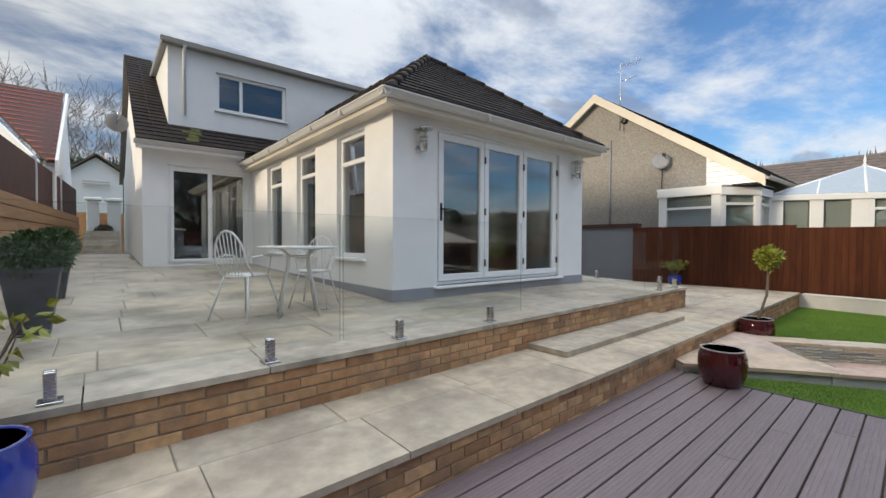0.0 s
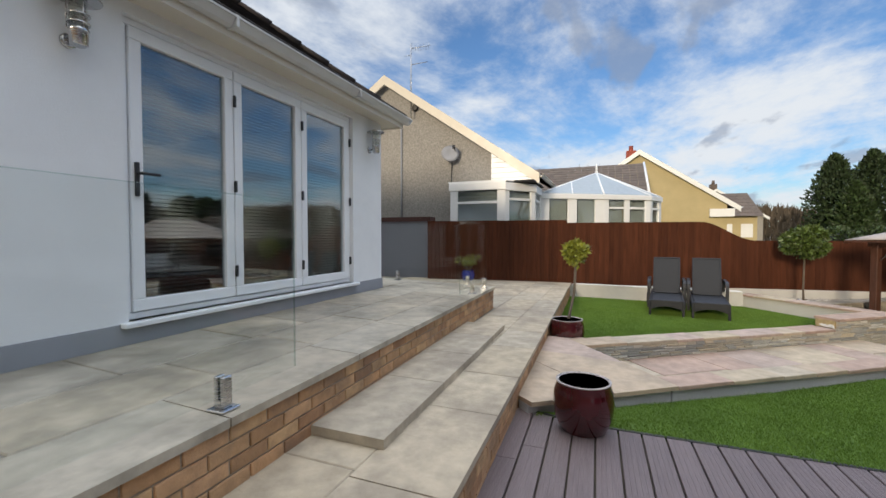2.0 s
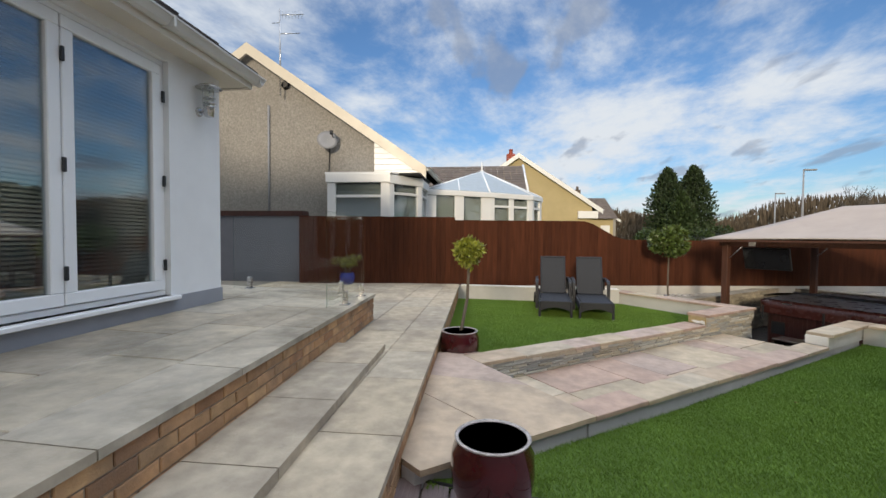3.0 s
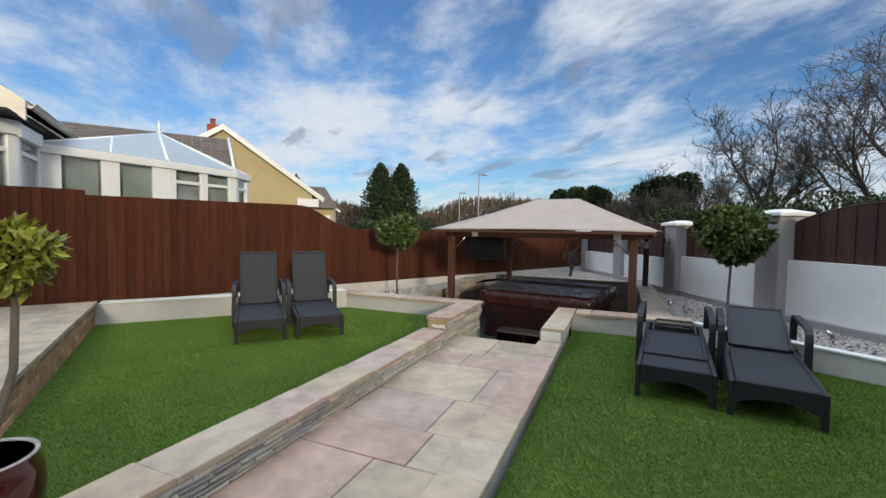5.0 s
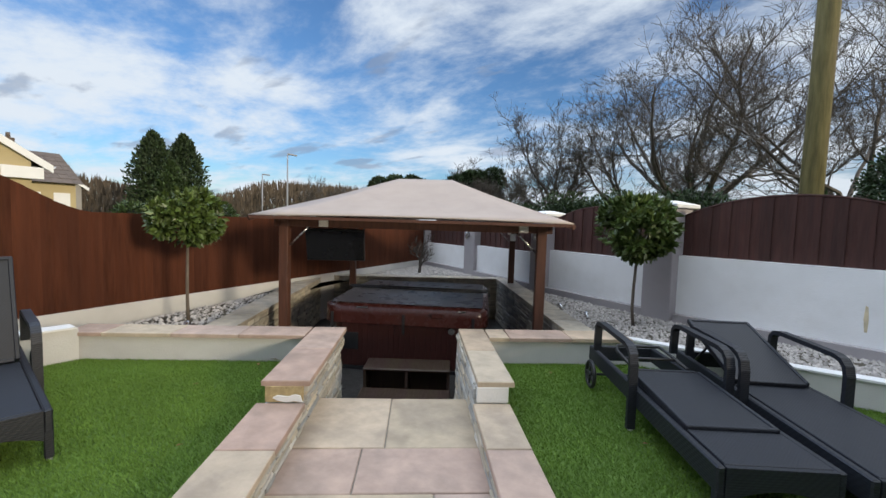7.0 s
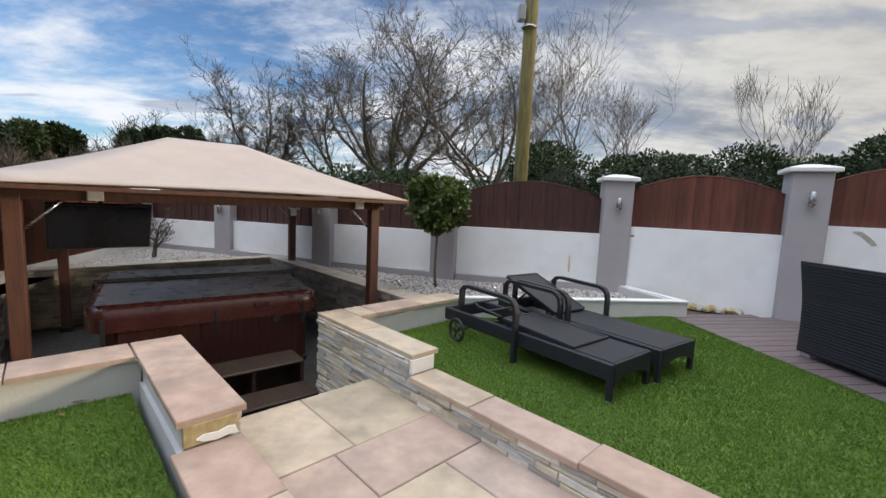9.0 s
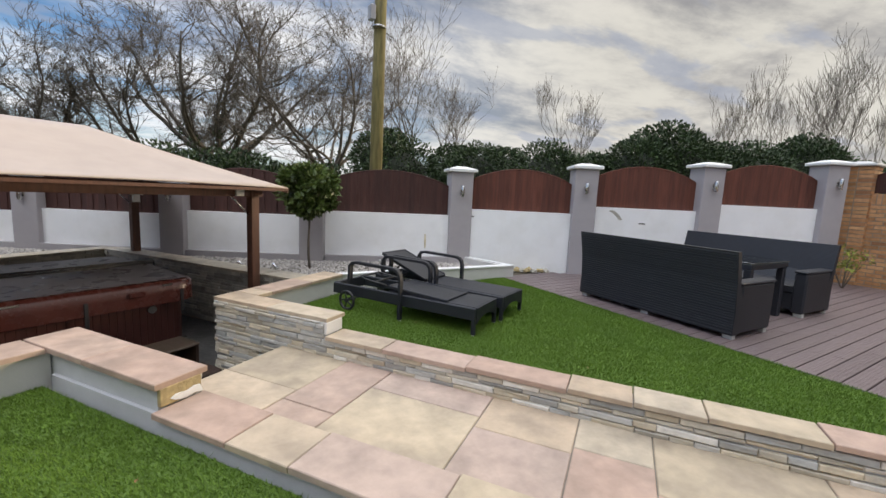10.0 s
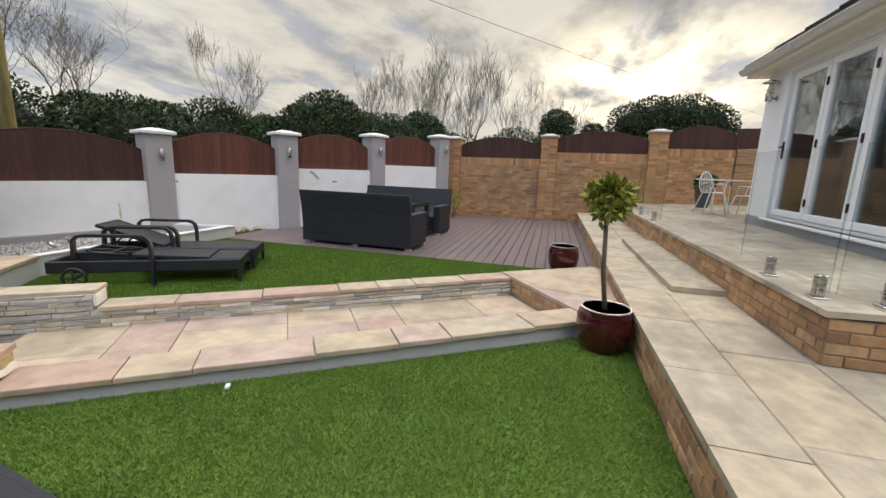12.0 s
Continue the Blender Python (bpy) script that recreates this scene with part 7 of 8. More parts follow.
        for j in range(n + 1):
            q = l.lerp(r_, j / n)
            q.z -= 0.05 * math.sin(math.pi * f) * (0.4 + 0.6 * math.sin(math.pi * j / n)) + (0.025 * math.sin(math.pi * j / n) if i == 0 else 0) * -1
            row.append(can.verts.new(q))
        g.append(row)
    for i in range(n):
        for j in range(n):
            vs_ = [g[i][j], g[i][j + 1], g[i + 1][j + 1], g[i + 1][j]]
            if len({tuple(round(k, 5) for k in v.co) for v in vs_}) < 4:
                continue
            can.faces.new(vs_).smooth = True


R0, R1 = (cxm, ry0, ridge_z), (cxm, ry1, ridge_z)
canvas_face([(ex0, ey1, GE), (ex0, ey0, GE), R0, R1])
canvas_face([(ex1, ey0, GE), (ex1, ey1, GE), R1, R0])
canvas_face([(ex0, ey0, GE), (ex1, ey0, GE), (cxm + 0.01, ry0, ridge_z), (cxm - 0.01, ry0, ridge_z)])
canvas_face([(ex1, ey1, GE), (ex0, ey1, GE), (cxm - 0.01, ry1, ridge_z), (cxm + 0.01, ry1, ridge_z)])
bmesh.ops.remove_doubles(can, verts=can.verts, dist=0.002)
bmesh.ops.solidify(can, geom=can.faces[:], thickness=0.012)
part("canopy", can, CANVAS, gz, "taut taupe canvas roof")
for a, b in (((ex0, ey0), R0), ((ex1, ey0), R0), ((ex0, ey1), R1), ((ex1, ey1), R1)):
    part("hip_rafter", tube([(a[0], a[1], GE - 0.045), (b[0], b[1], b[2] - 0.05)], 0.028, 6), TIMBER, gz)
val = bmesh.new()
for x in (ex0 + 0.01, ex1 - 0.01):
    box(val, x - 0.006, x + 0.006, ey0 + 0.02, ey1 - 0.02, GE - 0.045, GE - 0.012)
for y in (ey0 + 0.01, ey1 - 0.01):
    box(val, ex0 + 0.02, ex1 - 0.02, y - 0.006, y + 0.006, GE - 0.045, GE - 0.012)
part("valance", val, TIMBER, gz, "dark eave batten")
LAMP_BODY = material("pale_flood_lamp", (0.62, 0.60, 0.55), 0.4, vary=0.05, bump=0)
for y in (-GWH + 0.22, GWH - 0.5):
    fl = thing("flood_lamp", "small square floodlight fixed to the gazebo beam", "flood lamp", "gazebo floodlights", gz.matrix_basis @ pose(-0.05, y, GE - 0.075, 0, 0, 0))
    part("housing", solid(-0.03, 0.0, -0.055, 0.055, -0.05, 0.05, 0.006), LAMP_BODY, fl)
    part("lens", solid(-0.034, -0.030, -0.045, 0.045, -0.04, 0.04), LAMP_BODY, fl)
for y in (-GWH, GWH):
    s = -1 if y > 0 else 1
    part("brace", tube([(0, y + s * 0.06, GE - 0.36), (0, y + s * 0.3, GE - 0.12)], 0.013, 6), STEEL, gz, "thin steel corner brace")
    part("brace", tube([(GD, y + s * 0.06, GE - 0.36), (GD, y + s * 0.3, GE - 0.12)], 0.013, 6), STEEL, gz, "thin steel corner brace")
sk = thing("socket_box", "white outdoor socket box on the gazebo post", "socket", m=gz.matrix_basis @ pose(GD - 0.06, -GWH, GE - 0.28))
part("box", solid(-0.06, 0.0, -0.05, 0.05, -0.07, 0.07, 0.01), WHITE_PVC, sk)
part("sensor", lathe([(0.035, 0), (0.035, 0.05), (0.02, 0.06)], 12), WHITE_PVC, sk, m=pose(-0.03, 0.07, 0.08, 0, -90, 0))
part("sensor", lathe([(0.035, 0), (0.035, 0.05), (0.02, 0.06)], 12), WHITE_PVC, sk, m=pose(-0.03, -0.07, 0.08, 0, -90, 0))
SCREEN = material("black_screen", (0.012, 0.013, 0.016), 0.08, vary=0.1, bump=0)
tv = thing("television", "black flat television tilted down under the gazebo roof", "television", m=gz.matrix_basis @ Matrix.Translation((0.34, GWH - 0.52, GE - 0.37)) @ pose(0, 0, 0, 0, 0, -82) @ pose(0, 0, 0, 20, 0, 0))
part("screen", solid(-0.36, 0.36, -0.012, 0.0, -0.20, 0.20), SCREEN, tv)
part("bezel", solid(-0.375, 0.375, 0.0, 0.045, -0.22, 0.22, 0.008), BLACK_PLASTIC, tv)
part("bracket", tube([(0, 0.04, 0.0), (0, 0.10, 0.15), (0, 0.04, 0.34)], 0.02, 6), BLACK_PLASTIC, tv)
rng = random.Random(99)
br = grow(rng, (0, 0, 0), (0, 0, 1), 0.42, 0.045, 4, 0.85, 0.08, 3, 3, 0.25, None, 0.005)
jm = thing("bare_shrub", "small bare spreading maple in the gravel bed", "shrub", m=Matrix.Translation((13.45, -7.5, 0.12)))
part("crown", branch_mesh("crown", br, TWIG, 4), None, jm)
for k, (x, y, rz) in enumerate(((8.9, -5.0, 40), (9.35, -5.35, 60), (7.2, -5.0, 100), (12.2, -1.65, 200), (7.55, -4.75, 30))):
    sl_ = thing("spike_light", "small steel spike spotlight in the gravel", "garden light", "gravel bed lights", pose(x, y, 0.13, 0, 0, rz))
    part("spike", tube([(0, 0, -0.02), (0, 0, 0.06)], 0.006, 6), STEEL, sl_)
    part("head", lathe([(0.02, -0.05), (0.028, -0.045), (0.028, 0.05), (0.024, 0.052)], 14), STEEL, sl_, m=pose(0, 0, 0.08, 55, 0, 0))

# ---- broken render, stub ends, chipped wall and rubble ----
BOND = material("mustard_bonding_coat", (0.42, 0.33, 0.17), 0.95, vary=0.25, scale=16, stain=0.4, stain_color=(0.25, 0.2, 0.12), stain_scale=9, bump=0.8, bump_scale=40)
PATH_TURN = Matrix.Rotation(PATH_ANGLE, 4, "Z")


def stub_end(name, label, s, u0, u1, z0, z1, mat, depth=0.03):
    q = P(s, u0)
    return structure(name, solid(-depth, 0.0, 0.0, u1 - u0, z0, z1, 0.004, Matrix.Translation((q[0], q[1], 0)) @ PATH_TURN), mat, label, "garden wall")


stub_end("stub_end_west", "smooth white rendered end of the path wall", 5.60, -0.125, 0.10, cop_z(5.6) + 0.002, 0.226, CAP)
stub_end("stub_end_east", "bare bonding coat where the wall's render has fallen", 5.60, 1.30, 1.555, cop_z(5.6) + 0.002, 0.226, BOND)


def shard(name, label, points, thick, mat, m):
    """A flat broken flake standing in the plane of local y and z."""
    bm = bmesh.new()
    a = [bm.verts.new((0, y, z)) for y, z in points]
    b = [bm.verts.new((-thick, y, z)) for y, z in points]
    bm.faces.new(a)
    bm.faces.new(b[::-1])
    k = len(points)
    for i in range(k):
        bm.faces.new((a[i], b[i], b[(i + 1) % k], a[(i + 1) % k]))
    bmesh.ops.recalc_face_normals(bm, faces=bm.faces[:])
    return structure(name, bm, mat, label, "garden wall")


q = P(5.569, 1.30)
shard("render_flake", "remaining flake of white render on the broken wall end", [(0.0, 0.0), (0.05, 0.008), (0.11, 0.0), (0.17, 0.012), (0.2, 0.03), (0.165, 0.046), (0.1, 0.038), (0.05, 0.052), (0.015, 0.045)], 0.012, CAP, None).matrix_basis = Matrix.Translation((q[0], q[1], 0.12)) @ PATH_TURN


def wall_chip(i, f, z, points, mat, label):
    """A thin patch lying on the garden side of a white wall run."""
    a, b, way, ang, length = wall_run(i)
    c = a + way * (length * f)
    bm = bmesh.new()
    lo = [bm.verts.new((x, 0.1005, zz)) for x, zz in points]
    hi = [bm.verts.new((x * 0.92, 0.1035, zz * 0.92)) for x, zz in points]
    bm.faces.new(hi)
    k = len(points)
    for j in range(k):
        bm.faces.new((lo[j], lo[(j + 1) % k], hi[(j + 1) % k], hi[j]))
    bmesh.ops.recalc_face_normals(bm, faces=bm.faces[:])
    ob = structure("wall_chip_%d%d" % (i, round(f * 100)), bm, mat, label, "wall")
    ob.matrix_basis = Matrix.Translation((c.x, c.y, z)) @ Matrix.Rotation(ang, 4, "Z")


PATCH = material("bare_patch", (0.42, 0.40, 0.35), 0.95, vary=0.3, scale=20, bump=0.6)
RUST = material("rust_wash", (0.66, 0.58, 0.40), 0.9, vary=0.2, scale=12, bump=0.2)
DARK_SLOT = material("dark_slot", (0.10, 0.095, 0.09), 0.9, vary=0.2, bump=0.2)
wall_chip(1, 0.74, 1.17, [(-0.14, -0.075), (-0.08, -0.09), (-0.02, -0.03), (0.06, 0.04), (0.13, 0.07), (0.12, 0.09), (0.03, 0.085), (-0.06, 0.02)], PATCH, "bare patch where paint has peeled from the wall")
wall_chip(1, 0.52, 1.03, [(-0.07, -0.012), (0.07, -0.008), (0.06, 0.014), (-0.06, 0.012)], DARK_SLOT, "small dark slot in the painted wall")
wall_chip(2, 0.90, 1.02, [(-0.07, -0.012), (0.07, -0.01), (0.07, 0.012), (-0.07, 0.012)], DARK_SLOT, "small dark slot in the painted wall")
wall_chip(3, 0.24, 0.52, [(-0.012, -0.13), (0.01, -0.13), (0.022, 0.0), (0.014, 0.14), (-0.006, 0.13), (-0.016, 0.0)], RUST, "yellowish rust streak on the white wall")
rub = random.Random(61)
for k in range(11):
    a, b, way, ang, length = wall_run(2)
    c = a + way * (length * (0.26 + 0.034 * k)) + Vector((-way.y, way.x)) * rub.uniform(0.14, 0.26)
    bm = bmesh.new()
    bmesh.ops.create_icosphere(bm, subdivisions=1, radius=rub.uniform(0.045, 0.085))
    for v in bm.verts:
        v.co = Vector((v.co.x * rub.uniform(0.9, 1.5), v.co.y * rub.uniform(0.7, 1.1), v.co.z * rub.uniform(0.5, 0.9)))
    st_ = thing("loose_stone", "mossy lump of broken stone at the wall foot", "stone", "rubble at the wall foot", pose(c.x, c.y, DECK_Z + 0.02, 0, 0, rub.uniform(0, 180)))
    part("lump", bm, BOND if k % 3 else STONE_DARK, st_)
bit = thing("render_fragment", "broken white render fragment lying on the turf", "rubble", m=pose(*P(4.35, 1.72), 0.02, 0, 0, 30))
part("piece", solid(-0.028, 0.028, -0.014, 0.014, -0.008, 0.012, 0.005), CAP, bit)

# ---- dry leaves blown onto the turf ----
DRY_LEAF = material("dry_leaf", (0.24, 0.13, 0.05), 0.8, vary=0.3, scale=30, bump=0.2)


def fallen_leaf(x, y, ang, size):
    t = thing("fallen_leaf", "curled dry brown leaf lying on artificial turf", "leaf", "fallen leaves", pose(x, y, 0.024, 0, 0, ang))
    bm = bmesh.new()
    rim = [(0.0, 0.0, 0.0), (0.3, 0.22, 0.12), (0.6, 0.26, 0.16), (0.85, 0.12, 0.1), (1.0, 0.0, 0.05), (0.85, -0.12, 0.1), (0.6, -0.24, 0.18), (0.3, -0.2, 0.12)]
    vs = [bm.verts.new((a * size, b * size, c * size)) for a, b, c in rim]
    mid = bm.verts.new((0.5 * size, 0.0, 0.01 * size))
    for k in range(8):
        bm.faces.new((vs[k], vs[(k + 1) % 8], mid))
    part("blade", bm, DRY_LEAF, t)
    part("stalk", tube([(0, 0, 0), (-0.3 * size, 0.03 * size, 0.02 * size)], 0.0012, 4), DRY_LEAF, t)


for s_, u_, ang, size in ((6.72, 1.86, 20, 0.075), (6.60, 1.98, 140, 0.05), (6.1, 2.3, 250, 0.03), (5.2, 1.9, 80, 0.03), (4.6, 2.4, 10, 0.028), (3.4, -0.6, 60, 0.03), (5.2, -0.9, 200, 0.035), (6.4, -0.7, 300, 0.04)):
    fallen_leaf(*P(s_, u_), ang, size)

# ---- pieces: bricks, slabs, boards, stones ----
rng = random.Random(2024)


def piece_mesh(name, dx, dy, dz, mat, bevel=0.004, wob=0.0, seed=0):
    """A bevelled block centred in plan, its top at z = 0."""
    bm = bmesh.new()
    b = bevel
    lo = [(-dx / 2, -dy / 2), (dx / 2, -dy / 2), (dx / 2, dy / 2), (-dx / 2, dy / 2)]
    r2 = random.Random(seed)
    tops = [((x - math.copysign(b, x)), (y - math.copysign(b, y))) for x, y in lo]
    j = [r2.uniform(-wob, wob) for _ in range(4)]
    A = [bm.verts.new((x, y, -dz)) for x, y in lo]
    B = [bm.verts.new((x, y, -b + j[i])) for i, (x, y) in enumerate(lo)]
    C = [bm.verts.new((x, y, j[i])) for i, (x, y) in enumerate(tops)]
    for p, q in ((A, B), (B, C)):
        for k in range(4):
            bm.faces.new((p[k], p[(k + 1) % 4], q[(k + 1) % 4], q[k]))
    bm.faces.new(C)
    bm.faces.new(A[::-1])
    return mesh_of(name, bm, mat)


def put(name, me, parent, m):
    ob = new(name, me)
    ob.parent = parent
    ob.matrix_basis = m
    return ob


# brick risers: face normal along -y at the given plane
BR_L, BR_H, BR_D = 0.215, 0.065, 0.09
brick_meshes = [piece_mesh("brick", BR_L, BR_H, BR_D, BRICK, 0.004, 0.0015, k) for k in range(4)]
half_brick = piece_mesh("brick", 0.1025, BR_H, BR_D, BRICK, 0.004, 0.001, 9)


def brick_face(parent, origin, along, out, length, z0, courses, pitch, limit_x=None):
    """Courses of facing bricks in stretcher bond; origin at the bottom left, along and out are unit plan vectors."""
    along, out = Vector((*along, 0)), Vector((*out, 0))
    base = Matrix(((along.x, 0, out.x, 0), (along.y, 0, out.y, 0), (0, 1, 0, 0), (0, 0, 0, 1)))
    for c in range(courses):
        off = 0.0 if c % 2 else -0.1125
        x = off
        while x < length:
            a, b = max(x, 0.0), min(x + BR_L, length)
            if b - a > 0.05:
                p = Vector(origin) + along * ((a + b) / 2) + Vector((0, 0, z0 + c * pitch + pitch / 2 + 0.0))
                p += out * rng.uniform(-0.0025, 0.0025)
                m = Matrix.Translation(p) @ base
                if b - a < BR_L - 0.001:
                    m = m @ Matrix.Diagonal(((b - a) / BR_L, 1, 1, 1))
                put("brick", brick_meshes[rng.randrange(4)], parent, m)
            x += BR_L + 0.01


T_TOP = terrace_z(0, TERR_EDGE(4)) - 0.045
terr_riser = structure("terrace_riser", prism([(-0.98, TERR_EDGE(-0.98) + 0.02), (8.53, TERR_EDGE(8.53) + 0.02), (8.53, TERR_Y + 0.1), (-0.98, TERR_Y + 0.1)], -0.3, T_TOP), MORTAR, "buff brick riser of the terrace edge", "brick riser")
brick_face(terr_riser, (-0.98, TERR_EDGE(-0.98) + 0.01, 0), (0.99967, 0.02549), (0.02549, -0.99967), 9.51, T_TOP - 4 * 0.075, 4, 0.075)
terr_end = structure("terrace_end_riser", solid(8.434, 8.528, TERR_Y + 0.1, 9.0, -0.3, T_TOP), MORTAR, "buff brick end of the terrace", "brick riser")
brick_face(terr_end, (8.538, TERR_EDGE(8.54) + 0.02, 0), (0, 1), (1, 0), 2.4, T_TOP - 4 * 0.075, 4, 0.075)
walk_riser = structure("walkway_riser", prism([(-0.98, WALK_EDGE(-0.98) + 0.015), (12.72, WALK_EDGE(12.72) + 0.015), (12.72, WALK_EDGE(12.72) + 0.1), (-0.98, WALK_EDGE(-0.98) + 0.1)], -0.6, WALK_Z - 0.04), MORTAR, "buff brick riser of the raised walkway", "brick riser")
brick_face(walk_riser, (-0.98, WALK_EDGE(-0.98) + 0.005, 0), (0.99971, 0.02399), (0.02399, -0.99971), 13.7, WALK_Z - 0.04 - 4 * 0.075, 4, 0.075)
notch_riser = structure("notch_riser", prism([P(1.385, 0.10), P(1.42, 0.10), P(1.42, 1.32), P(1.385, 1.32)], -0.3, LAND_Z - 0.04), MORTAR, "buff brick riser at the head of the sunken path", "brick riser")
for cz in (-0.035, 0.04):
    for k in range(5):
        u = 0.10 + 0.115 + k * 0.243
        q = P(1.428, u)
        put("brick", brick_meshes[k % 4], notch_riser, Matrix.Translation((q[0], q[1], cz + 0.035)) @ Matrix(((ACROSS.x, 0, ALONG.x, 0), (ACROSS.y, 0, ALONG.y, 0), (0, 1, 0, 0), (0, 0, 0, 1))))


# boundary brick wall: nearest 290 bricks singly, the rest joined
def wall_bricks():
    near, rest = [], []
    for (y0, y1, top) in BRICK_TOP:
        rows = int((top - 0.215 + 0.2) / 0.075)
        for c in range(rows):
            z = top - 0.215 - (c + 0.5) * 0.075
            x = y0 - (0.1125 if c % 2 else 0)
            while x < y1:
                a, b = max(x, y0), min(x + BR_L, y1)
                if b - a > 0.04:
                    (near if (-0.6 < y0 + 1e-6 + (a - y0) < 2.3 and 0.35 < z < 1.9 and len(near) < 290) else rest).append(((a + b) / 2, z, b - a, 0))
                x += BR_L + 0.01
        y = y0
        while y < y1 - 0.03:
            rest.append((y + 0.0375, top - 0.1075, 0.065, 1))
            y += 0.075
    return near, rest


brick_wall = thing("brick_wall", "buff brick boundary wall with soldier course, patchy pale bloom", "brick wall", kind="structure")
near, rest = wall_bricks()
base_m = Matrix(((0, 0, 1, 0), (1, 0, 0, 0), (0, 1, 0, 0), (0, 0, 0, 1)))
for y, z, w, sold in near:
    put("brick", brick_meshes[rng.randrange(4)], brick_wall, Matrix.Translation((BRICK_X + rng.uniform(-0.003, 0.003), y, z)) @ base_m @ Matrix.Diagonal((w / BR_L, 1, 1, 1)))
vs, fs = [], []
for y, z, w, sold in rest:
    h = 0.2 if sold else BR_H
    x = BRICK_X + rng.uniform(-0.003, 0.003)
    b = len(vs)
    y0, y1, z0, z1 = y - w / 2, y + w / 2, z - h / 2, z + h / 2
    e = 0.004
    vs += [(x - 0.05, y0, z0), (x - 0.05, y1, z0), (x - 0.05, y1, z1), (x - 0.05, y0, z1), (x, y0 + e, z0 + e), (x, y1 - e, z0 + e), (x, y1 - e, z1 - e), (x, y0 + e, z1 - e)]
    fs += [(b + 4, b + 5, b + 6, b + 7)] + [(b + i, b + (i + 1) % 4, b + 4 + (i + 1) % 4, b + 4 + i) for i in range(4)]
tagged(part("brickwork", bulk("brickwork", vs, fs, BRICK_ISL), None, brick_wall), kind="stuff")


def brick_pillar(y, top, label="buff brick pillar with stone cap on the boundary wall", w=0.44):
    p = thing("brick_pillar", label, "pillar", "brick wall pillars", Matrix.Translation((BRICK_X - 0.12, y, 0)))
    part("core", solid(-w / 2 + 0.012, w / 2 - 0.012, -w / 2 + 0.012, w / 2 - 0.012, -0.7, top - 0.06), MORTAR, p)
    vs, fs = [], []
    rows = int((top - 0.06 + 0.1) / 0.075)
    for c in range(rows):
        z1 = top - 0.065 - c * 0.075
        for k in range(2):
            for side in range(4):
                n = [(1, 0), (0, 1), (-1, 0), (0, -1)][side]
                t = (-n[1], n[0])
                off = (-0.1125, 0.1125)[k] + (0.0 if (c + side) % 2 else 0.0)
                cxx, cyy = n[0] * w / 2 + t[0] * off, n[1] * w / 2 + t[1] * off
                hw = 0.106
                b = len(vs)
                for d, s in ((-0.05, 0.0), (0.0, 0.004)):
                    for a, zz in ((-1, z1 - 0.065 + s), (1, z1 - 0.065 + s), (1, z1 - s), (-1, z1 - s)):
                        vs.append((cxx + n[0] * d + t[0] * a * (hw - s), cyy + n[1] * d + t[1] * a * (hw - s), zz))
                fs += [(b + 4, b + 5, b + 6, b + 7)] + [(b + i, b + (i + 1) % 4, b + 4 + (i + 1) % 4, b + 4 + i) for i in range(4)]
    tagged(part("brickwork", bulk("brickwork", vs, fs, BRICK_ISL), None, p), kind="stuff")
    bm = solid(-w / 2 - 0.04, w / 2 + 0.04, -w / 2 - 0.04, w / 2 + 0.04, top - 0.06, top - 0.01, 0.012)
    bmesh.ops.create_cone(bm, cap_ends=True, segments=4, radius1=w * 0.68, radius2=0.12, depth=0.05, matrix=Matrix.Translation((0, 0, top + 0.012)) @ Matrix.Rotation(math.pi / 4, 4, "Z"))
    part("cap", bm, KERB_GREY, p, "weathered stone cap")


for y, top in ((-1.38, 2.36), (1.4, 2.46), (4.2, 2.62), (6.9, 2.66), (9.6, 2.66)):
    brick_pillar(y, top)


# arched fence panels
def arched_panel_fence(parent_label, a, b, z_bottom, z_side, z_mid, mat, name="fence_panel", board=0.105, overlap=0.012):
    a, b = Vector(a), Vector(b)
    way, length = (b - a).normalized(), (b - a).length
    m = Matrix.Translation((a.x, a.y, 0)) @ Matrix.Rotation(math.atan2(way.y, way.x), 4, "Z")
    p = thing(name, parent_label, "fence panel", "arched fence panels", m)
    n = max(3, round(length / board))
    w = length / n

    def top(f):
        s = max(0.0, math.sin(math.pi * f))
        return z_side + (z_mid - z_side) * s ** 0.8
    for k in range(n):
        t0, t1 = top(k / n), top((k + 1) / n)
        bm = bmesh.new()
        x0, x1 = k * w + 0.002, (k + 1) * w + overlap
        x1 = min(x1, length)
        y0 = 0.012 if k % 2 else 0.022
        q = [bm.verts.new(v) for v in ((x0, y0, z_bottom), (x1, y0 - 0.006, z_bottom), (x1, y0 - 0.006, t1), (x0, y0, t0), (x0, y0 - 0.014, z_bottom), (x1, y0 - 0.018, z_bottom), (x1, y0 - 0.018, t1), (x0, y0 - 0.014, t0))]
        for fc in ((0, 1, 2, 3), (7, 6, 5, 4), (0, 4, 5, 1), (1, 5, 6, 2), (2, 6, 7, 3), (3, 7, 4, 0)):
            bm.faces.new([q[i] for i in fc])
        part("board", bm, mat, p)
    part("bottom_rail", solid(0, length, -0.04, -0.008, z_bottom, z_bottom + 0.05), mat, p)
    part("mid_rail", solid(0, length, -0.04, -0.008, (z_bottom + z_side) / 2, (z_bottom + z_side) / 2 + 0.05), mat, p)
    arc = bmesh.new()
    pts = [(length * k / 16, 0.0, top(k / 16) + 0.012) for k in range(17)]
    tube(pts, 0.018, 4, arc)
    part("top_rail", arc, mat, p, "curved capping rail")
    return p


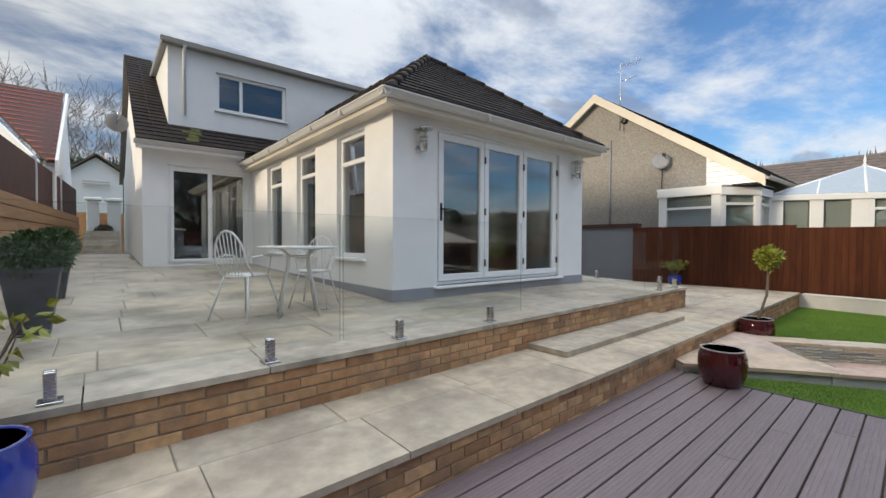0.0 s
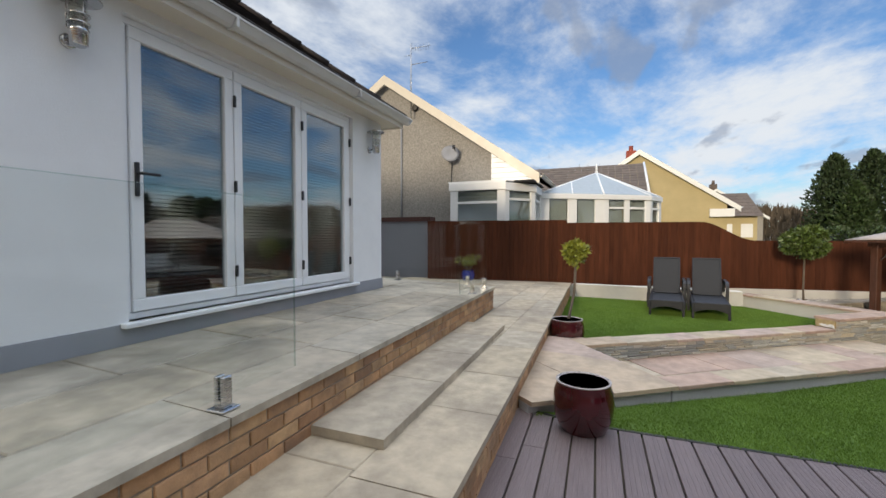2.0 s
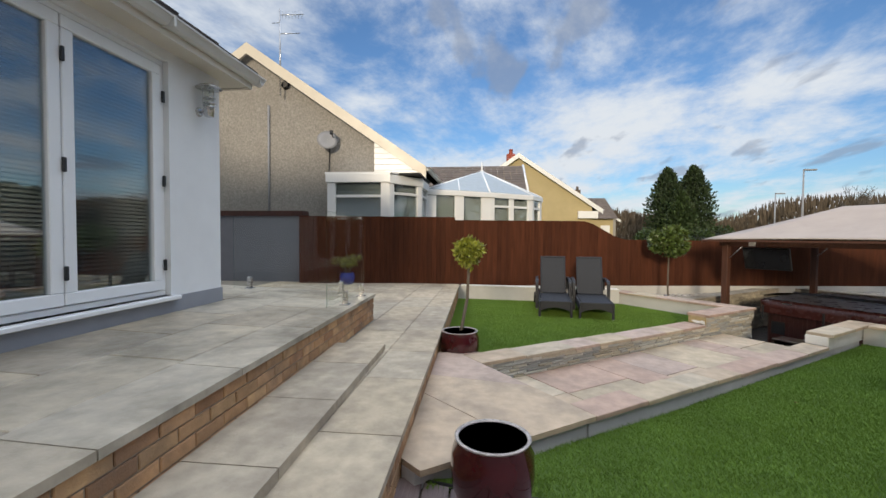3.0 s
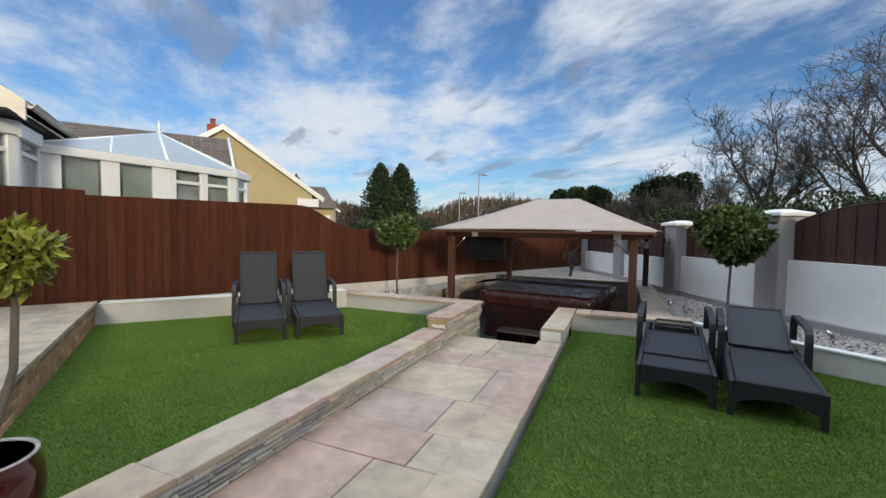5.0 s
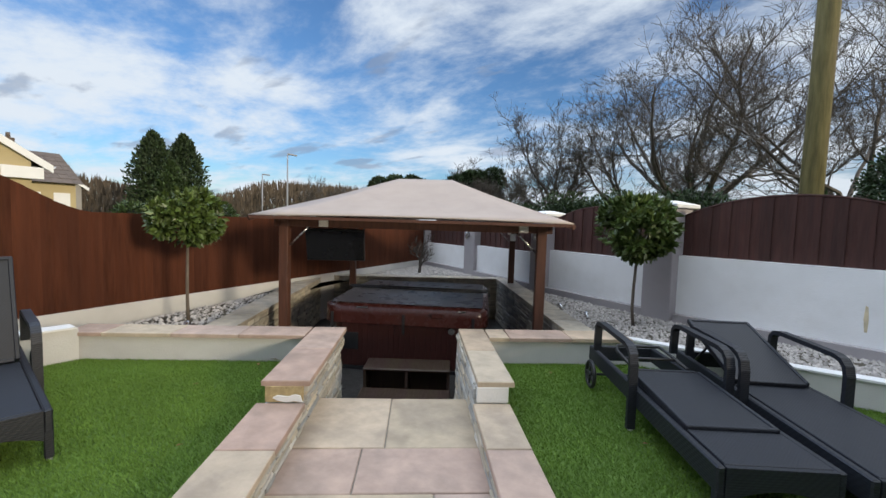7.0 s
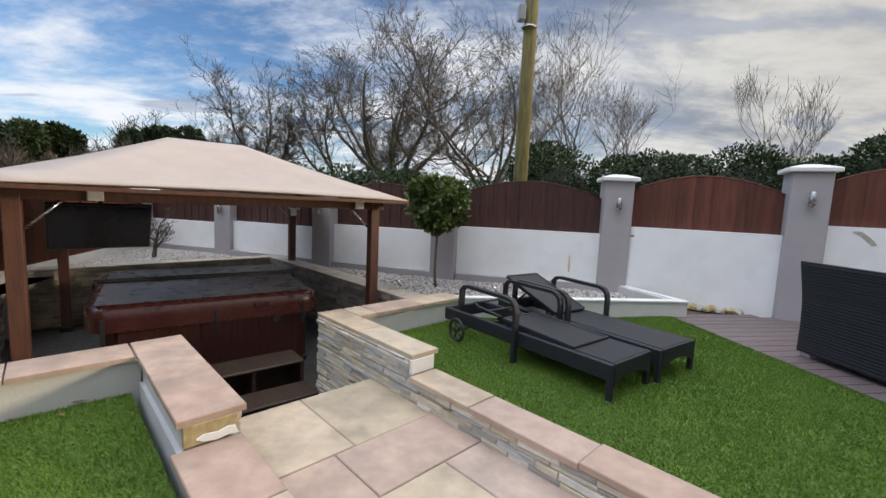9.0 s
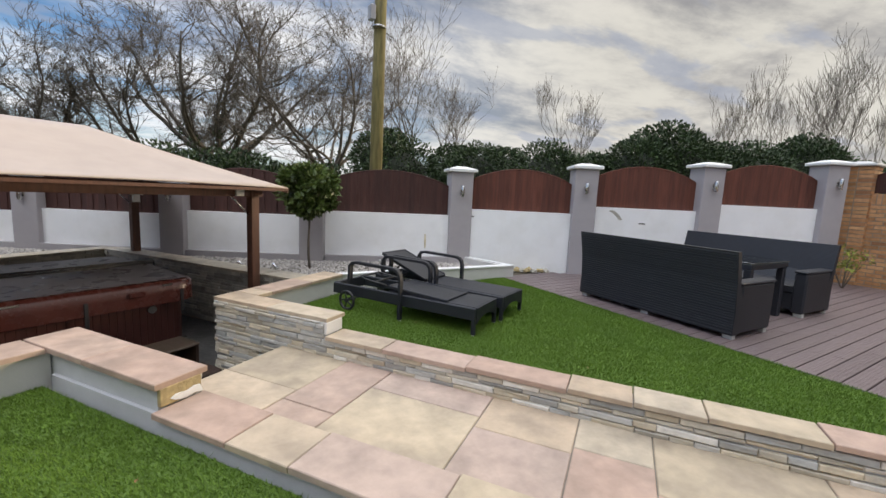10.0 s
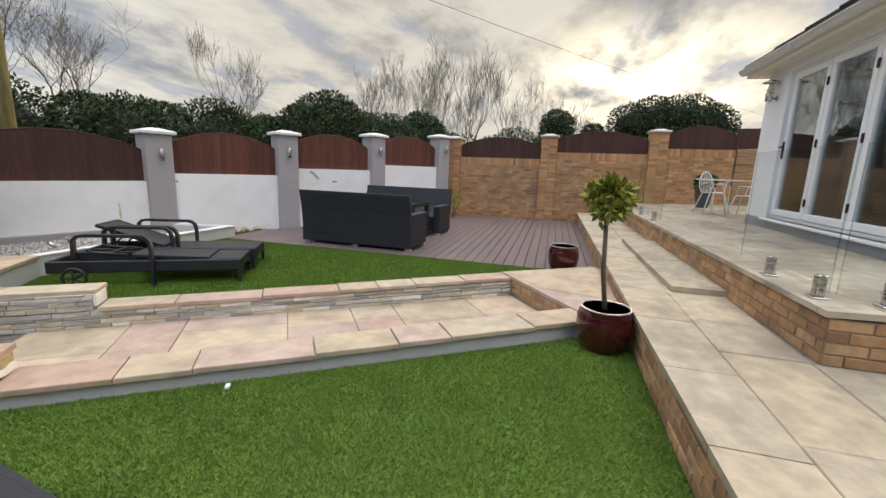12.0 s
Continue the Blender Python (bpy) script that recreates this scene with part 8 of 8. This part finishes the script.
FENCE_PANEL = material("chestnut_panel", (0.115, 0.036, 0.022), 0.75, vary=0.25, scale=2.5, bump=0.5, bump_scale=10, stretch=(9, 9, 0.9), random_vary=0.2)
for i in range(7):
    a, b, way, ang, length = wall_run(i)
    top = max(PILLARS[i][2], PILLARS[i + 1][2])
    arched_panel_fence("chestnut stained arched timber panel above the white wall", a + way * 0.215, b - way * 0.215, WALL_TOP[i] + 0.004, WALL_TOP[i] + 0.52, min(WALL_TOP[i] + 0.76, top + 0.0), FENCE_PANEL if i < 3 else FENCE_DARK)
py = [-1.16, 1.4, 4.2, 6.2]
for k in range(3):
    y0, y1 = (py[k] + (0.0 if k == 0 else 0.23)), py[k + 1] - 0.23
    top = [t for a_, b_, t in BRICK_TOP if a_ <= (y0 + y1) / 2 < b_][0]
    arched_panel_fence("dark brown arched timber panel on the brick wall", (BRICK_X - 0.1, y1), (BRICK_X - 0.1, y0), top + 0.004, top + 0.32, top + 0.56, FENCE_DARK, board=0.11)

# stained boundary fence, board by board
fence = thing("fence", "tall chestnut stained closeboard fence with a swept-down step", "fence", kind="structure")


def fence_top(y):
    if y > 2.77:
        return 1.87
    if y > -0.15:
        return 1.80
    if y > -1.25:
        f = (-0.15 - y) / 1.10
        return 1.80 - 0.43 * (f * f * (3 - 2 * f))
    return 1.37 - (-1.25 - y) * 0.006


BW = 0.107
k, y = 0, FENCE_Y0
while y > FENCE_Y1:
    bm = bmesh.new()
    y2 = y - BW
    x0, x1 = FENCE_AT(y), FENCE_AT(y2)
    t0, t1 = fence_top(y) + rng.uniform(-0.004, 0.004), fence_top(y2 + 0.001)
    if abs(t0 - t1) > 0.05 and y > 2:
        t1 = t0
    zb = 0.28
    q = [bm.verts.new(v) for v in ((x0 - 0.004, y - 0.001, zb), (x1 - 0.020, y2 - 0.012, zb), (x1 - 0.020, y2 - 0.012, t1), (x0 - 0.004, y - 0.001, t0),
                                   (x0 + 0.012, y - 0.001, zb), (x1 + 0.0, y2 - 0.012, zb), (x1 + 0.0, y2 - 0.012, t1), (x0 + 0.012, y - 0.001, t0))]
    for fc in ((0, 1, 2, 3), (7, 6, 5, 4), (0, 4, 5, 1), (1, 5, 6, 2), (2, 6, 7, 3), (3, 7, 4, 0)):
        bm.faces.new([q[i] for i in fc])
    part("board", bm, FENCE, fence)
    y = y2
    k += 1
part("gravel_board", prism([(FENCE_AT(6.3) - 0.03, 6.3), (FENCE_AT(FENCE_Y1) - 0.03, FENCE_Y1), (FENCE_AT(FENCE_Y1) + 0.02, FENCE_Y1), (FENCE_AT(6.3) + 0.02, 6.3)], -0.6, 0.29), KERB_GREY, fence, "pale concrete gravel board")
for zz in (0.6, 1.1):
    part("rail", prism([(FENCE_AT(6.3) + 0.02, 6.3), (FENCE_AT(FENCE_Y1) + 0.02, FENCE_Y1), (FENCE_AT(FENCE_Y1) + 0.06, FENCE_Y1), (FENCE_AT(6.3) + 0.06, 6.3)], zz, zz + 0.08), FENCE_DARK, fence)


# paving
def pave(parent, x0, x1, y0, y1, zf, mat, rows, lengths, thick=0.04, gap=0.008, name="slab", seed=1):
    """Rows of slabs along x; zf gives the height; rows are depths, lengths are picked at random."""
    r2 = random.Random(seed)
    y = y0
    for d in rows:
        if y + d > y1 + 0.02:
            break
        x = x0 - r2.random() * 0.4
        while x < x1:
            w = r2.choice(lengths)
            a, b = max(x, x0), min(x + w, x1)
            if b - a > 0.12:
                me = piece_mesh(name, b - a - gap, d - gap, thick, mat, 0.005, 0.0015, r2.randrange(10 ** 6))
                cx, cy = (a + b) / 2, y + d / 2
                sl_ = (zf(cx, cy + 0.1) - zf(cx, cy - 0.1)) / 0.2
                put(name, me, parent, Matrix.Translation((cx, cy, zf(cx, cy) + r2.uniform(-0.001, 0.001))) @ Matrix.Rotation(math.atan(sl_), 4, "X"))
            x += w
        y += d


paving_t = thing("terrace_paving", "weathered sandstone slabs of the terrace, damp in patches", "paving", kind="structure")
r9, x = random.Random(87), -1.0
while x < 8.5:
    x2 = min(x + r9.choice((0.9, 0.75, 1.05, 0.9)), 8.55)
    put("slab", mesh_of("slab", prism([(x + 0.004, TERR_EDGE(x) - 0.012), (x2 - 0.004, TERR_EDGE(x2) - 0.012), (x2 - 0.004, 3.768), (x + 0.004, 3.768)], lambda px, py: terrace_z(px, py) - 0.04, lambda px, py: terrace_z(px, py)), SLAB_TERRACE), paving_t, Matrix())
    x = x2
pave(paving_t, -1.0, 8.55, 3.776, 4.85, terrace_z, SLAB_TERRACE, [0.5, 0.565], [0.9, 0.75, 0.6, 0.9], seed=3)
pave(paving_t, -1.0, 3.3, 4.848, 10.93, terrace_z, SLAB_TERRACE, [0.6, 0.45, 0.6, 0.6, 0.45, 0.6, 0.6, 0.6, 0.6, 0.6, 0.38], [0.9, 0.75, 0.6], seed=4)
pave(paving_t, 7.5, 8.55, 4.848, 9.0, terrace_z, SLAB_TERRACE, [0.6, 0.6, 0.6, 0.6, 0.6, 0.6], [0.9, 0.6], seed=5)
pave(paving_t, -1.0, 1.22, 10.95, 15.5, terrace_z, SLAB_TERRACE, [0.6] * 8, [0.9, 0.6], seed=6)
paving_w = thing("walkway_paving", "buff sandstone slabs of the raised walkway", "paving", kind="structure")
walk_z = lambda x, y: WALK_Z
pave(paving_w, -1.0, 8.54, 2.935, TERR_Y + 0.01, walk_z, SLAB, [0.505], [0.9, 0.9, 0.75, 1.05], seed=8)
pave(paving_w, 8.55, 12.72, 2.935, TERR_Y + 0.01, walk_z, SLAB, [0.5], [0.9, 0.9, 0.75, 1.05], seed=18)
r9, x = random.Random(88), -1.0
while x < 12.7:
    x2 = min(x + r9.choice((0.9, 0.75, 0.9, 1.05)), 12.72)
    put("slab", mesh_of("slab", prism([(x + 0.004, WALK_EDGE(x) - 0.02), (x2 - 0.004, WALK_EDGE(x2) - 0.02), (x2 - 0.004, 2.930), (x + 0.004, 2.930)], WALK_Z - 0.04, WALK_Z + r9.uniform(-0.001, 0.001)), SLAB), paving_w, Matrix())
    x = x2
pave(paving_w, 8.56, 12.72, TERR_Y, 7.0, walk_z, SLAB, [0.6, 0.6, 0.6, 0.6, 0.6, 0.5], [0.9, 0.75, 0.9], seed=9)
step_t = thing("step_paving", "raised row of sandstone slabs forming a step", "step", kind="structure")
for x, x2 in ((4.06, 4.98), (4.98, 5.75), (5.75, 6.5), (6.5, 7.12)):
    put("slab", mesh_of("slab", prism([(x + 0.004, STEP_EDGE(x)), (x2 - 0.004, STEP_EDGE(x2)), (x2 - 0.004, TERR_EDGE(x2) + 0.01), (x + 0.004, TERR_EDGE(x) + 0.01)], 0.338, 0.392), SLAB), step_t, Matrix())


# sunken path paving, copings and cladding, by path coordinates
def path_piece(parent, s0, s1, u0, u1, z, thick, mat, name="slab", seed=0, gap=0.008, bevel=0.005):
    me = piece_mesh(name, s1 - s0 - gap, u1 - u0 - gap, thick, mat, bevel, 0.0015, seed)
    q = P((s0 + s1) / 2, (u0 + u1) / 2)
    put(name, me, parent, Matrix.Translation((q[0], q[1], z)) @ Matrix.Rotation(PATH_ANGLE, 4, "Z"))


paving_p = thing("path_paving", "mixed pink and buff sandstone slabs in the sunken path", "paving", kind="structure")
r2 = random.Random(17)
s, k = 1.43, 0
while s < PATH_S1 - 0.05:
    if k % 3 == 0:
        d = 0.62
        cuts = [0.10, 0.55, 1.31] if k % 2 else [0.10, 0.72, 1.31]
    elif k % 3 == 1:
        d = 0.88
        cuts = [0.10, 0.70, 1.31] if k % 2 else [0.10, 0.42, 1.31]
    else:
        d = 0.45
        cuts = [0.10, 0.86, 1.31] if k % 2 else [0.10, 0.48, 1.31]
    e = s + d if s + d < PATH_S1 - 0.2 else PATH_S1 + 0.02
    for u0, u1 in zip(cuts, cuts[1:]):
        path_piece(paving_p, s, e, u0, u1, -0.075 + r2.uniform(-0.002, 0.002), 0.035, SLAB_RED, "slab", r2.randrange(10 ** 6))
    s, k = e, k + 1
coping = thing("path_coping", "pink and buff sandstone coping slabs along path walls", "coping", kind="structure")
for u0, u1 in ((-0.14, 0.13), (1.28, 1.615)):
    s = 1.44
    while s < 5.56:
        e = min(s + r2.choice((0.42, 0.6, 0.6, 0.75)), 5.57)
        if 5.57 - e < 0.2:
            e = 5.57
        path_piece(coping, s, e, u0, u1, cop_z((s + e) / 2), 0.036, SLAB_RED, "slab", r2.randrange(10 ** 6))
        s = e
    s = 5.57
    while s < 6.98:
        e = min(s + 0.73, 7.03)
        path_piece(coping, s, e, u0 - 0.03, u1 - 0.03, 0.264, 0.038, SLAB_RED, "slab", r2.randrange(10 ** 6))
        s = e
for u0, u1 in ((1.59, 3.80), (-1.62, -0.175)):
    u = u0
    while u < u1 - 0.05:
        e = min(u + 0.62, u1)
        path_piece(coping, BED_S, 7.03, u, e, 0.264, 0.038, SLAB_RED, "slab", r2.randrange(10 ** 6))
        u = e
for u0, u1 in ((PIT_U0 - 0.3, PIT_U0 + 0.035), (PIT_U1 - 0.035, PIT_U1 + 0.3)):
    s = 7.04
    while s < PIT_S1 - 0.1:
        path_piece(coping, s, min(s + 0.6, PIT_S1 - 0.03), u0, u1, 0.235, 0.036, SLAB_TERRACE, "slab", r2.randrange(10 ** 6))
        s += 0.6
u = PIT_U0 - 0.3
while u < PIT_U1 + 0.25:
    path_piece(coping, PIT_S1 - 0.03, PIT_S1 + 0.28, u, min(u + 0.6, PIT_U1 + 0.3), 0.235, 0.036, SLAB_TERRACE, "slab", r2.randrange(10 ** 6))
    u += 0.6
# landing slabs
lp = thing("landing_paving", "sandstone slabs on the landing above the sunken path", "paving", kind="structure")
for poly, zz in (([(5.56, 2.485), P(0.03, -0.14), P(0.72, -0.14), (6.55, 2.505)], LAND_Z), ([(6.558, 2.505), P(0.728, -0.14), P(1.43, -0.14), P(1.43, 0.55), (7.0, 2.515)], LAND_Z + 0.001), ([(7.008, 2.515), P(1.43, 0.558), P(1.43, 1.615), P(1.66, 1.615), (7.74, 2.53)], LAND_Z - 0.001)):
    put("slab", mesh_of("slab", prism(poly, zz - 0.036, zz), SLAB_RED), lp, Matrix())
# white copings of the kerbs
for nm, poly in (("kerb_top", [(12.68, 2.6), (12.42, -0.78), (12.60, -0.78), (12.88, 2.6)]),):
    structure(nm, prism(poly, 0.30, 0.318), CAP, "white painted top of the kerb", "kerb")
structure("kerb_top_gravel", prism([P(BED_S + 0.01, -1.63), (5.19, -3.84), (5.31, -3.98), P(BED_S + 0.15, -1.63)], 0.24, 0.258), CAP, "white painted top of the gravel bed kerb", "kerb")
structure("kerb_top_end", prism([(5.19, -3.86), (5.44, -4.92), (5.56, -4.92), (5.31, -4.0)], 0.24, 0.257), CAP, "white painted top of the gravel bed kerb end", "kerb")

# ledge stone cladding
stone_shapes = [(w, h, d) for w in (0.14, 0.2, 0.27, 0.34) for h, d in ((0.028, 0.022), (0.036, 0.03), (0.045, 0.026))]
stone_meshes = {}
for k, (w, h, d) in enumerate(stone_shapes):
    stone_meshes[(w, h, d)] = piece_mesh("stone", w - 0.004, h - 0.003, d, STONE, 0.005, 0.006, 300 + k)


def clad(parent, s0, s1, u, face, z0, z1, seed):
    """Split-stone courses on a path wall; face: +1 looks towards growing u."""
    r3 = random.Random(seed)
    z = z0
    while z < z1 - 0.012:
        h, d = r3.choice(((0.028, 0.022), (0.036, 0.03), (0.045, 0.026)))
        x = s0 - r3.random() * 0.1
        while x < s1 - 0.03:
            w = r3.choice((0.14, 0.2, 0.27, 0.34))
            a, b = max(x, s0), min(x + w, s1)
            q = P((a + b) / 2, u + face * (d + r3.uniform(-0.004, 0.006)))
            n = Vector((ACROSS.x, ACROSS.y)) * face
            rise = (cop_z((a + b) / 2) - 0.112) * (z - z0) / (z1 - z0)
            m = Matrix(((ALONG.x, 0, n.x, q[0]), (ALONG.y, 0, n.y, q[1]), (0, 1, 0, min(z + h / 2, z1 - h * 0.4) + rise), (0, 0, 0, 1))) @ Matrix.Diagonal(((b - a) / w, 1, 1, 1))
            put("stone", stone_meshes[(w, h, d)], parent, m)
            x += w
        z += h


clad_w = thing("path_cladding_west", "split grey and buff ledge stone facing the sunken path", "stone cladding", kind="structure")
clad(clad_w, 1.44, 7.0, 0.088, 1, -0.08, 0.076, 41)
clad(clad_w, 5.60, 7.0, 0.088, 1, 0.08, 0.226, 42)
clad_e = thing("path_cladding_east", "split buff ledge stone facing the sunken path", "stone cladding", kind="structure")
clad(clad_e, 1.44, 7.0, 1.322, -1, -0.08, 0.076, 43)
clad(clad_e, 5.60, 7.0, 1.302, -1, 0.08, 0.226, 44)
clad(clad_e, PATH_S1, 7.0, 1.322, -1, -0.6, -0.08, 45)
clad(clad_w, PATH_S1, 7.0, 0.088, 1, -0.6, -0.08, 46)


def clad_bulk(name, corner, along, out, length, z0, z1, mat, seed):
    """The same stones far off, joined."""
    r3 = random.Random(seed)
    along, out = Vector((*along, 0)), Vector((*out, 0))
    vs, fs = [], []
    z = z0
    while z < z1:
        h = r3.choice((0.035, 0.045, 0.06))
        x = 0.0
        while x < length:
            w = min(r3.choice((0.15, 0.22, 0.3, 0.4)), length - x)
            d = r3.uniform(0.012, 0.035)
            b = len(vs)
            for dd, e in ((0.0, 0.0), (d, 0.004)):
                for a, zz in ((x + e, z + e), (x + w - e, z + e), (x + w - e, min(z + h, z1) - e), (x + e, min(z + h, z1) - e)):
                    vs.append(tuple(Vector(corner) + along * a + out * dd + Vector((0, 0, zz))))
            fs += [(b + 4, b + 5, b + 6, b + 7)] + [(b + i, b + (i + 1) % 4, b + 4 + (i + 1) % 4, b + 4 + i) for i in range(4)]
            x += w + 0.003
        z += h
    ob = part(name, bulk(name, vs, fs, mat), None)
    return ob


STONE_ISL = material("ledge_stone_far", (0.44, 0.40, 0.32), 0.8, vary=0.25, scale=9, bump=0.8, bump_scale=35, random_vary=0.3, island=True)
for nm, st, al, out, ln, wall in (("pit_cladding_west", P(7.0, PIT_U0), ALONG, ACROSS, 4.25, PIT[0]), ("pit_cladding_east", P(7.0, PIT_U1), ALONG, -ACROSS, 4.25, PIT[1]), ("pit_cladding_north", P(PIT_S1, PIT_U0), ACROSS, -ALONG, PIT_U1 - PIT_U0, PIT[2])):
    ob = clad_bulk("cladding", (*st, 0), al, out, ln, -0.6, 0.2, STONE_DARK if "west" in nm else STONE_ISL, len(nm))
    ob.parent = wall
    tagged(ob, "split stone cladding", kind="stuff")

# deck boards
deck_boards = thing("deck_boards", "grooved dark purple-brown composite decking boards", "decking", kind="structure")


def deck_x_limits(y):
    """Where a board lying along x starts and ends."""
    right = DECK_X + max(0.0, y - 1.9) * 0.24
    pts = [(-0.62, -1.55), (1.5, -2.63), (3.68, -3.68), (5.3, -4.55)]
    left = -1.0
    if y < -1.5:
        for (xa, ya), (xb, yb) in zip(pts, pts[1:]):
            if yb <= y <= ya:
                left = xa + (xb - xa) * (ya - y) / (ya - yb) + 0.02
    return left, right


pitch = 0.1545
y = 2.508
r4 = random.Random(5)
while y > -3.85:
    ym = y - pitch / 2
    l, r = deck_x_limits(ym)
    joints = [l]
    x = l + r4.uniform(1.5, 3.2)
    while x < r - 0.5:
        joints.append(x)
        x += 3.2
    joints.append(r)
    for a, b in zip(joints, joints[1:]):
        if b - a > 0.1:
            bm = bmesh.new()
            w = pitch - 0.012
            n = 5
            prof = [(-w / 2, -0.025), (-w / 2, -0.003), (-w / 2 + 0.004, 0.0)]
            for g in range(1, n):
                c = -w / 2 + w * g / n
                prof += [(c - 0.003, 0.0), (c - 0.0015, -0.0015), (c + 0.0015, -0.0015), (c + 0.003, 0.0)]
            prof += [(w / 2 - 0.004, 0.0), (w / 2, -0.003), (w / 2, -0.025)]
            ends = [[bm.verts.new((xx, yy, zz)) for yy, zz in prof] for xx in (-(b - a) / 2 + 0.002, (b - a) / 2 - 0.002)]
            for k in range(len(prof)):
                k2 = (k + 1) % len(prof)
                bm.faces.new((ends[0][k], ends[0][k2], ends[1][k2], ends[1][k]))
            bm.faces.new(ends[0])
            bm.faces.new(ends[1][::-1])
            put("board", mesh_of("board", bm, DECK), deck_boards, Matrix.Translation(((a + b) / 2, ym + 0.0245 * ((a + b) / 2 - 5.57), DECK_Z)) @ Matrix.Rotation(0.0245, 4, "Z"))
    y -= pitch
edge = bmesh.new()
tube([(5.55, 2.43, DECK_Z - 0.006), (DECK_X + 0.012, 1.9, DECK_Z - 0.006), (DECK_X + 0.012, -3.84, DECK_Z - 0.006)], 0.016, 5, edge)
structure("deck_trim", edge, BLACK_PLASTIC, "dark edging strip between deck and turf", "trim")

# turf blades and gravel
def inside(poly, x, y):
    c = False
    n = len(poly)
    for i in range(n):
        (xa, ya), (xb, yb) = poly[i], poly[(i + 1) % n]
        if (ya > y) != (yb > y) and x < (xb - xa) * (y - ya) / (yb - ya) + xa:
            c = not c
    return c


def turf(name, poly, count, seed, label):
    r5 = np.random.RandomState(seed)
    xs, ys = [p[0] for p in poly], [p[1] for p in poly]
    pts = np.stack([r5.uniform(min(xs), max(xs), count), r5.uniform(min(ys), max(ys), count)], 1)
    keep = [inside(poly, x, y) for x, y in pts]
    pts = pts[np.array(keep)]
    n = len(pts)
    ang = r5.uniform(0, 2 * np.pi, n)
    h = r5.uniform(0.012, 0.024, n)
    w = r5.uniform(0.0022, 0.0042, n)
    lean = r5.normal(0, 0.010, (n, 2)) + np.array([0.004, 0.004])
    v = np.zeros((n, 3, 3))
    v[:, 0, :2] = pts + np.stack([np.cos(ang), np.sin(ang)], 1) * w[:, None]
    v[:, 1, :2] = pts - np.stack([np.cos(ang), np.sin(ang)], 1) * w[:, None]
    v[:, 2, :2] = pts + lean
    ground = np.clip((6.9 - pts[:, 0]) / 1.35, 0, 1) * DECK_Z
    v[:, :, 2] = ground[:, None]
    v[:, 2, 2] += h
    me = bpy.data.meshes.new(name)
    me.vertices.add(n * 3)
    me.vertices.foreach_set("co", v.reshape(-1))
    me.loops.add(n * 3)
    me.loops.foreach_set("vertex_index", np.arange(n * 3))
    me.polygons.add(n)
    me.polygons.foreach_set("loop_start", np.arange(0, n * 3, 3))
    me.update()
    me.validate()
    me.materials.append(TURF)
    tagged(part(name, me, None), label, "turf", kind="stuff")


turf("turf", LAWN_A, 420000, 1, "short green artificial grass blades on the western lawn")
turf("turf", LAWN_B, 420000, 2, "short green artificial grass blades on the eastern lawn")
GRAVEL = material("pale_gravel", (0.46, 0.43, 0.40), 0.85, vary=0.2, scale=30, bump=0.3, random_vary=0.35, island=True)


def gravel(poly, count, seed):
    r5 = random.Random(seed)
    xs, ys = [p[0] for p in poly], [p[1] for p in poly]
    vs, fs = [], []
    for _ in range(count):
        x, y = r5.uniform(min(xs), max(xs)), r5.uniform(min(ys), max(ys))
        if not inside(poly, x, y):
            continue
        r = r5.uniform(0.012, 0.03)
        b = len(vs)
        a0 = r5.uniform(0, 6.28)
        vs += [(x + math.cos(a0 + k * 1.571) * r * r5.uniform(0.7, 1.2), y + math.sin(a0 + k * 1.571) * r * r5.uniform(0.7, 1.2), 0.128 + r5.uniform(0, 0.008)) for k in range(4)]
        vs.append((x + r5.uniform(-0.3, 0.3) * r, y + r5.uniform(-0.3, 0.3) * r, 0.135 + r * r5.uniform(0.5, 1.0)))
        fs += [(b + k, b + (k + 1) % 4, b + 4) for k in range(4)]
    tagged(part("gravel", bulk("gravel", vs, fs, GRAVEL), None), "loose pale gravel in the planting bed", "gravel", kind="stuff")


gravel(BED_W, 26000, 1)
gravel(BED_E, 14000, 2)
gravel(BED_N, 8000, 3)
